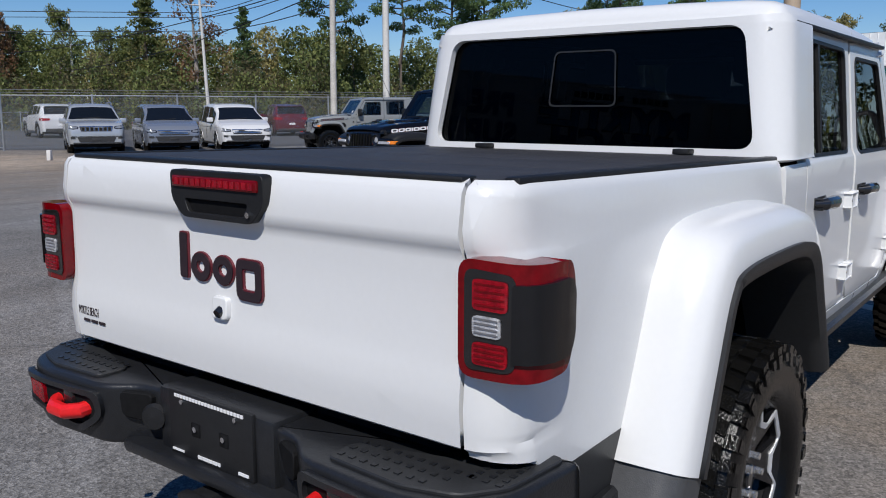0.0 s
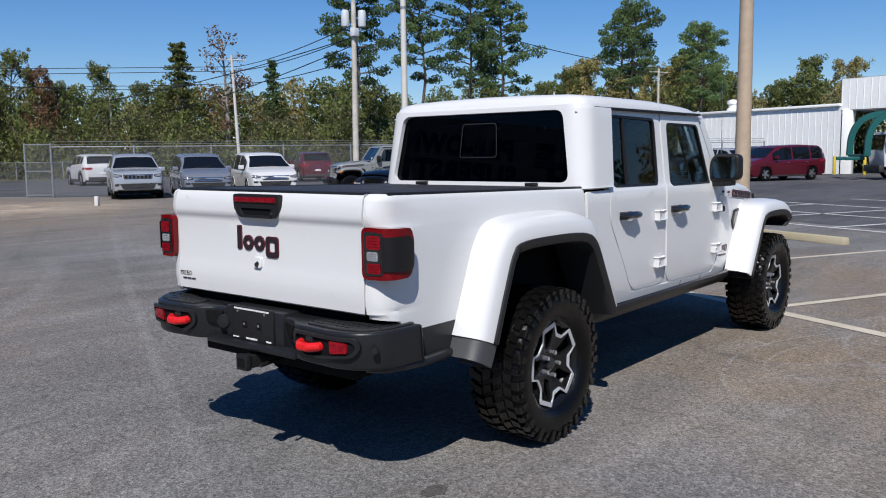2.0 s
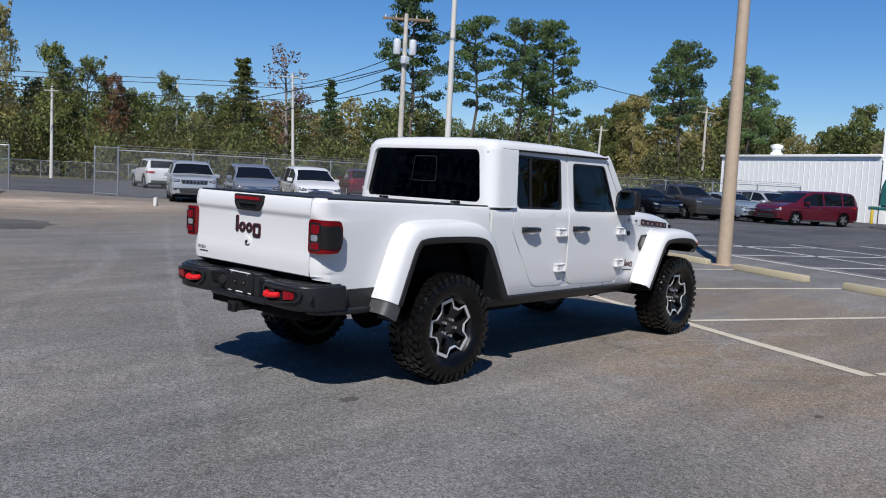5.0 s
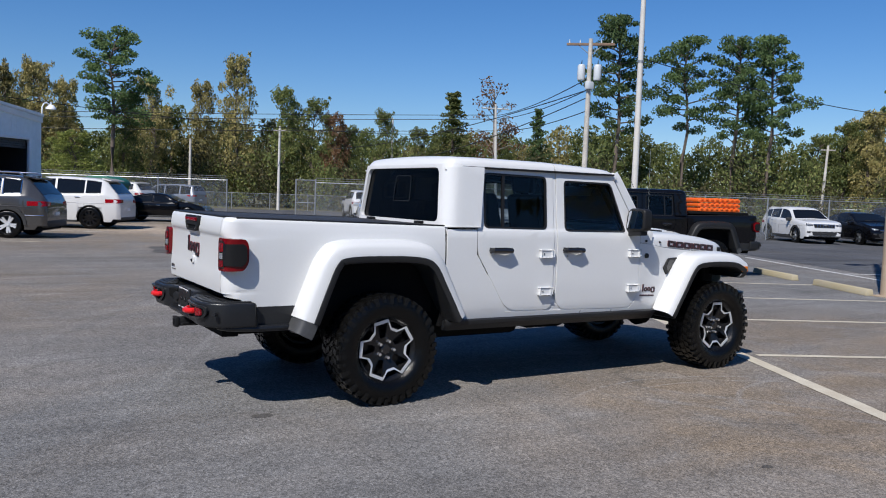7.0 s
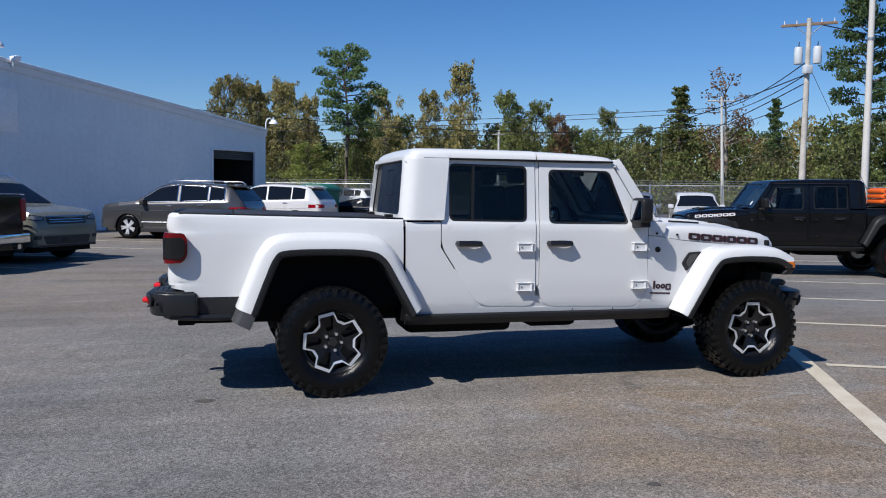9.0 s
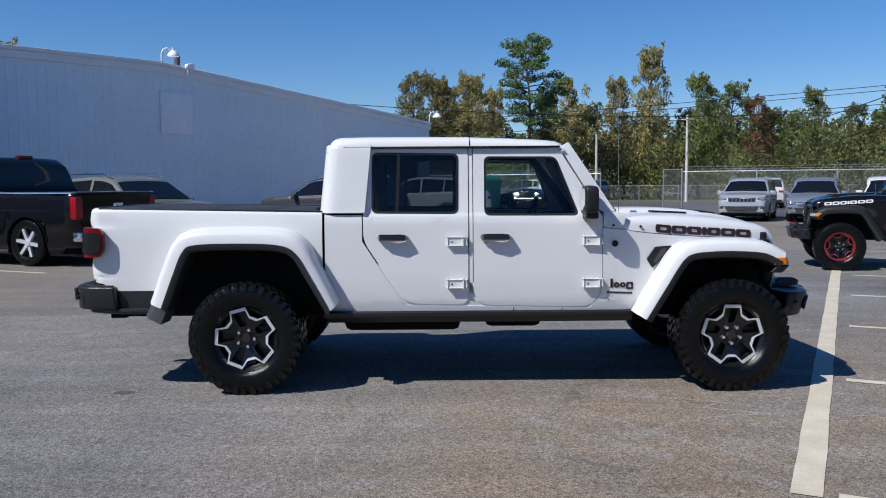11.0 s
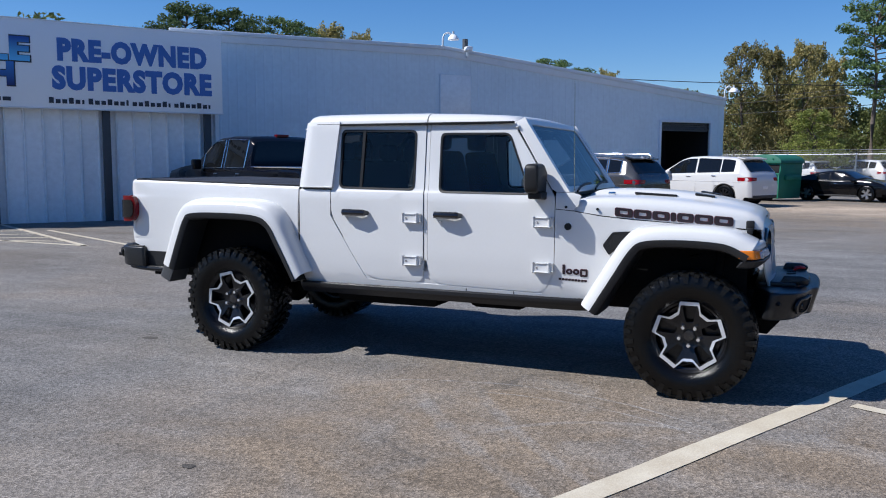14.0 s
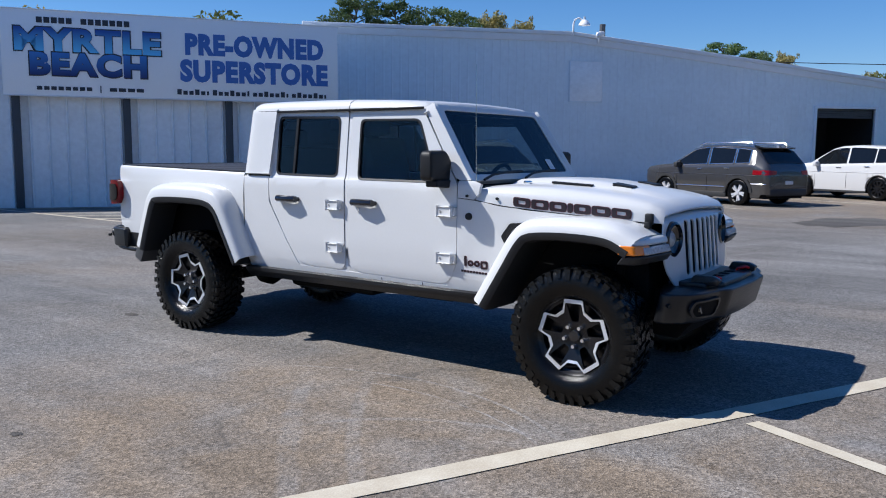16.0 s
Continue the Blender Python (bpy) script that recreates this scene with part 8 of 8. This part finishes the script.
car("black_pickup", "pickup", P_BLACK, -7.76, 10.61, 156.7, "black crew-cab pickup with chrome bumper by the wall", rim=M_MACHINED, spokes=6, scale=1.08, surround=M_CHROME)
car("beige_suv", "suv", P_BEIGE, -5.9, 12.9, -34, "pale beige SUV with dark roof beside the black pickup", scale=1.0, rails=M_CHROME)
car("white_suv", "suv", P_WHITE, 3.9, 52.6, 139, "white SUV in the yard behind the fence")
car("white_suv", "suv", P_WHITE, 7.8, 54.4, 136, "white SUV in the yard behind the fence", scale=1.04)
car("grey_minivan", "van", P_GREY, 11.5, 55.3, 134, "grey minivan in the yard behind the fence")

# ---------------------------------------------------------------- green dumpster
M_DUMP = mat("green_steel", (.012, .16, .10), 0.5, var=.2, scale=2, bump=.15, bump_scale=20)
M_DUMPLID = mat("green_plastic_lid", (.015, .13, .085), 0.6, var=.2)
du = thing("dumpster", pose(3.2, 30.7, 0, 0, 0, -30) @ Matrix.Diagonal((.74, 1.0, .95, 1)), "green steel dumpster with an arched lid on the asphalt", "dumpster")
bm = prism([(-.85, .12), (.85, .12), (.95, 1.62), (-.95, 1.62)], lambda u, v: (u, -.80, v), lambda u, v: (u, .80, v))
part("bin", bevelled(bm, .02), M_DUMP, du)
for k in range(5):
    part("rib", boxed(-.90 + k * .43, -.82 + k * .43, -.86, -.78, .15, 1.12, .01), M_DUMP, du)
# no real opening: a flat near-black panel paints the hatch's inner shade
part("loading_hatch", boxed(-.86, .86, -.812, -.79, 1.20, 1.54, .004), M_SHADEBLACK, du, label="near-black panel standing in for the shade in the loading hatch")
part("hatch_sill", boxed(-.92, .92, -.87, -.78, 1.12, 1.19, .01), M_DUMP, du)
arch = [(1.04 * math.cos(k * math.pi / 14), 1.60 + .38 * math.sin(k * math.pi / 14) ** .8) for k in range(15)]
part("lid", bevelled(prism(arch, lambda u, v: (u, -.90, v), lambda u, v: (u, .86, v)), .015), M_DUMPLID, du)
for s in (-1, 1):
    part("fork_sleeve", boxed(s * 1.0 - .06, s * 1.0 + .06, -.5, .5, .9, 1.1, .01), M_DUMP, du)
    part("lid_hinge", tubed((s * .55, -.92, 1.80), (s * .55, -.84, 1.80), .05, n=10), M_DUMP, du)

# ---------------------------------------------------------------- front-loading refuse truck
M_TEAL = mat("teal_steel", (.006, .085, .080), 0.45, var=.15, scale=1.5, bump=.1, bump_scale=15)
gt = thing("refuse_truck", pose(41.8, 5.5, 0, 0, 0, 122) @ Matrix.Diagonal((.84, .84, .84, 1)), "white-cabbed front-loading refuse truck with teal body and lifting arms", "refuse truck")
cb = bevelled(prism([(.55, .75), (1.0, .75), (1.05, 1.6), (.9, 2.75), (-.9, 2.85), (-.9, .95), (-.1, .95)], lambda u, v: (u, -1.15, v), lambda u, v: (u, 1.15, v)), .05, 2)
c_ = part("cab", cb, P_WHITE, gt)
part("cab_windscreen", prism([(1.06, 1.72), (.93, 2.60), (.90, 2.60), (1.0, 1.72)], lambda u, v: (u, -1.0, v), lambda u, v: (u, 1.0, v)), M_CARGLASS, c_)
for s in (1, -1):
    part("cab_window", prism(rpoly([(-.15, 1.80), (.70, 1.74), (.60, 2.42), (-.15, 2.45)], .06), lambda u, v: (u, s * 1.13, v), lambda u, v: (u, s * 1.158, v)), M_CARGLASS, c_)
    part("cab_mirror", boxed(.85, 1.0, s * 1.4 - .12, s * 1.4 + .12, 1.9, 2.4, .03), M_CLAD, c_)
    part("exhaust_stack", tubed((-1.1, s * .9, 1.0), (-1.1, s * .9, 3.2), .07, n=10), M_CHROME, gt)
    fe = bmesh.new()
    pipe(fe, [(.55 * math.cos(a * math.pi / 10) - .1, s * 1.05, .52 + .62 * math.sin(a * math.pi / 10)) for a in range(11)], .09, 6)
    part("front_fender", fe, M_CLAD, gt)
    am = bmesh.new()
    ap = smooth_path([(-2.6, 3.2), (-1.4, 3.75), (.4, 3.85), (1.45, 3.45), (1.95, 2.6), (2.05, 1.4)], 4)
    ring_rows = []
    for i, p in enumerate(ap):
        d = (ap[min(i + 1, len(ap) - 1)] - ap[max(i - 1, 0)]).normalized()
        n_ = Vector((-d.y, d.x)) * .17
        ring_rows.append([am.verts.new((p.x + n_.x * k, s * (1.38 + j), p.y + n_.y * k)) for k, j in ((1, -.10), (1, .10), (-1, .10), (-1, -.10))])
    skin(am, ring_rows, True)
    am.faces.new(ring_rows[0])
    am.faces.new(ring_rows[-1][::-1])
    bmesh.ops.recalc_face_normals(am, faces=am.faces[:])
    part("lifting_arm", am, M_TEAL, gt, smooth=30)
    part("fork", boxed(1.95, 3.0, s * .75 - .07, s * .75 + .07, 1.15, 1.35, .02), M_TEAL, gt)
    for x in (-.1, -4.6, -6.0):
        ty, hub, sp = road_wheel(.52, M_SILVERRIM, 8)
        m = pose(x, s * 1.02, .52) @ (Matrix.Identity(4) if s < 0 else pose(0, 0, 0, 0, 0, 180))
        w_ = part("wheel", hub, M_SILVERRIM, gt, at=m)
        part("tyre", ty, M_TYRE, w_)
part("fork_bar", tubed((2.05, -1.4, 1.4), (2.05, 1.4, 1.4), .09, n=10), M_TEAL, gt)
part("front_bumper", boxed(1.0, 1.3, -1.2, 1.2, .45, .85, .05), M_CLAD, gt)
part("chassis", boxed(-7.5, 1.0, -.5, .5, .55, .85), M_UNDER, gt)
part("hopper", bevelled(prism([(-1.25, 1.0), (-1.25, 3.4), (-1.6, 3.75), (-7.2, 3.75), (-7.9, 2.9), (-7.9, 1.2), (-7.2, .95)], lambda u, v: (u, -1.22, v), lambda u, v: (u, 1.22, v)), .05), M_TEAL, gt)
for k in range(8):
    part("hopper_rib", boxed(-1.5 - k * .75, -1.38 - k * .75, -1.28, 1.28, 1.0, 3.70, .02), M_TEAL, gt)

# ---------------------------------------------------------------- two more crew-cab trucks of the same make
M_REDRIM = mat("red_rim", (.17, .014, .016), 0.4, var=.2)
M_ORANGE = mat("orange_plastic", (.80, .13, .015), 0.5, var=.08)
build_truck(pose(11.69, 6.84, 0, 0, 0, 162), P_BLACK, "black_pickup_truck", "black crew-cab pickup truck with red-ringed wheels and orange boards", ring_mat=M_REDRIM, cover=False, decal=(M_REDRIM, M_WHITEMARK), flare_mat=M_BLACKPLASTIC)
bd = thing("recovery_boards", pose(11.69, 6.84, 0, 0, 0, 162), "stack of bright orange plastic recovery boards on the truck bed", "recovery board")
for k in range(3):
    b_ = part("board", boxed(-.74, .28, .10, .70, 1.40 + k * .10, 1.47 + k * .10, .02), M_ORANGE, bd)
    for j in range(8):
        part("board_rib", boxed(-.68 + j * .12, -.62 + j * .12, .08, .72, 1.44 + k * .10, 1.49 + k * .10, .008), M_ORANGE, b_)
part("rack", boxed(-.95, .48, -.70, .70, 1.34, 1.395, .01), M_UNDER, bd)
P_DGREY = paint("sting_grey_paint", (.20, .21, .21))
build_truck(pose(20.2, 16.6, 0, 0, 0, 150), P_DGREY, "grey_pickup_truck", "grey crew-cab off-road truck with a dark roof beside the minivans", ring_mat=M_RIM, cover=True)
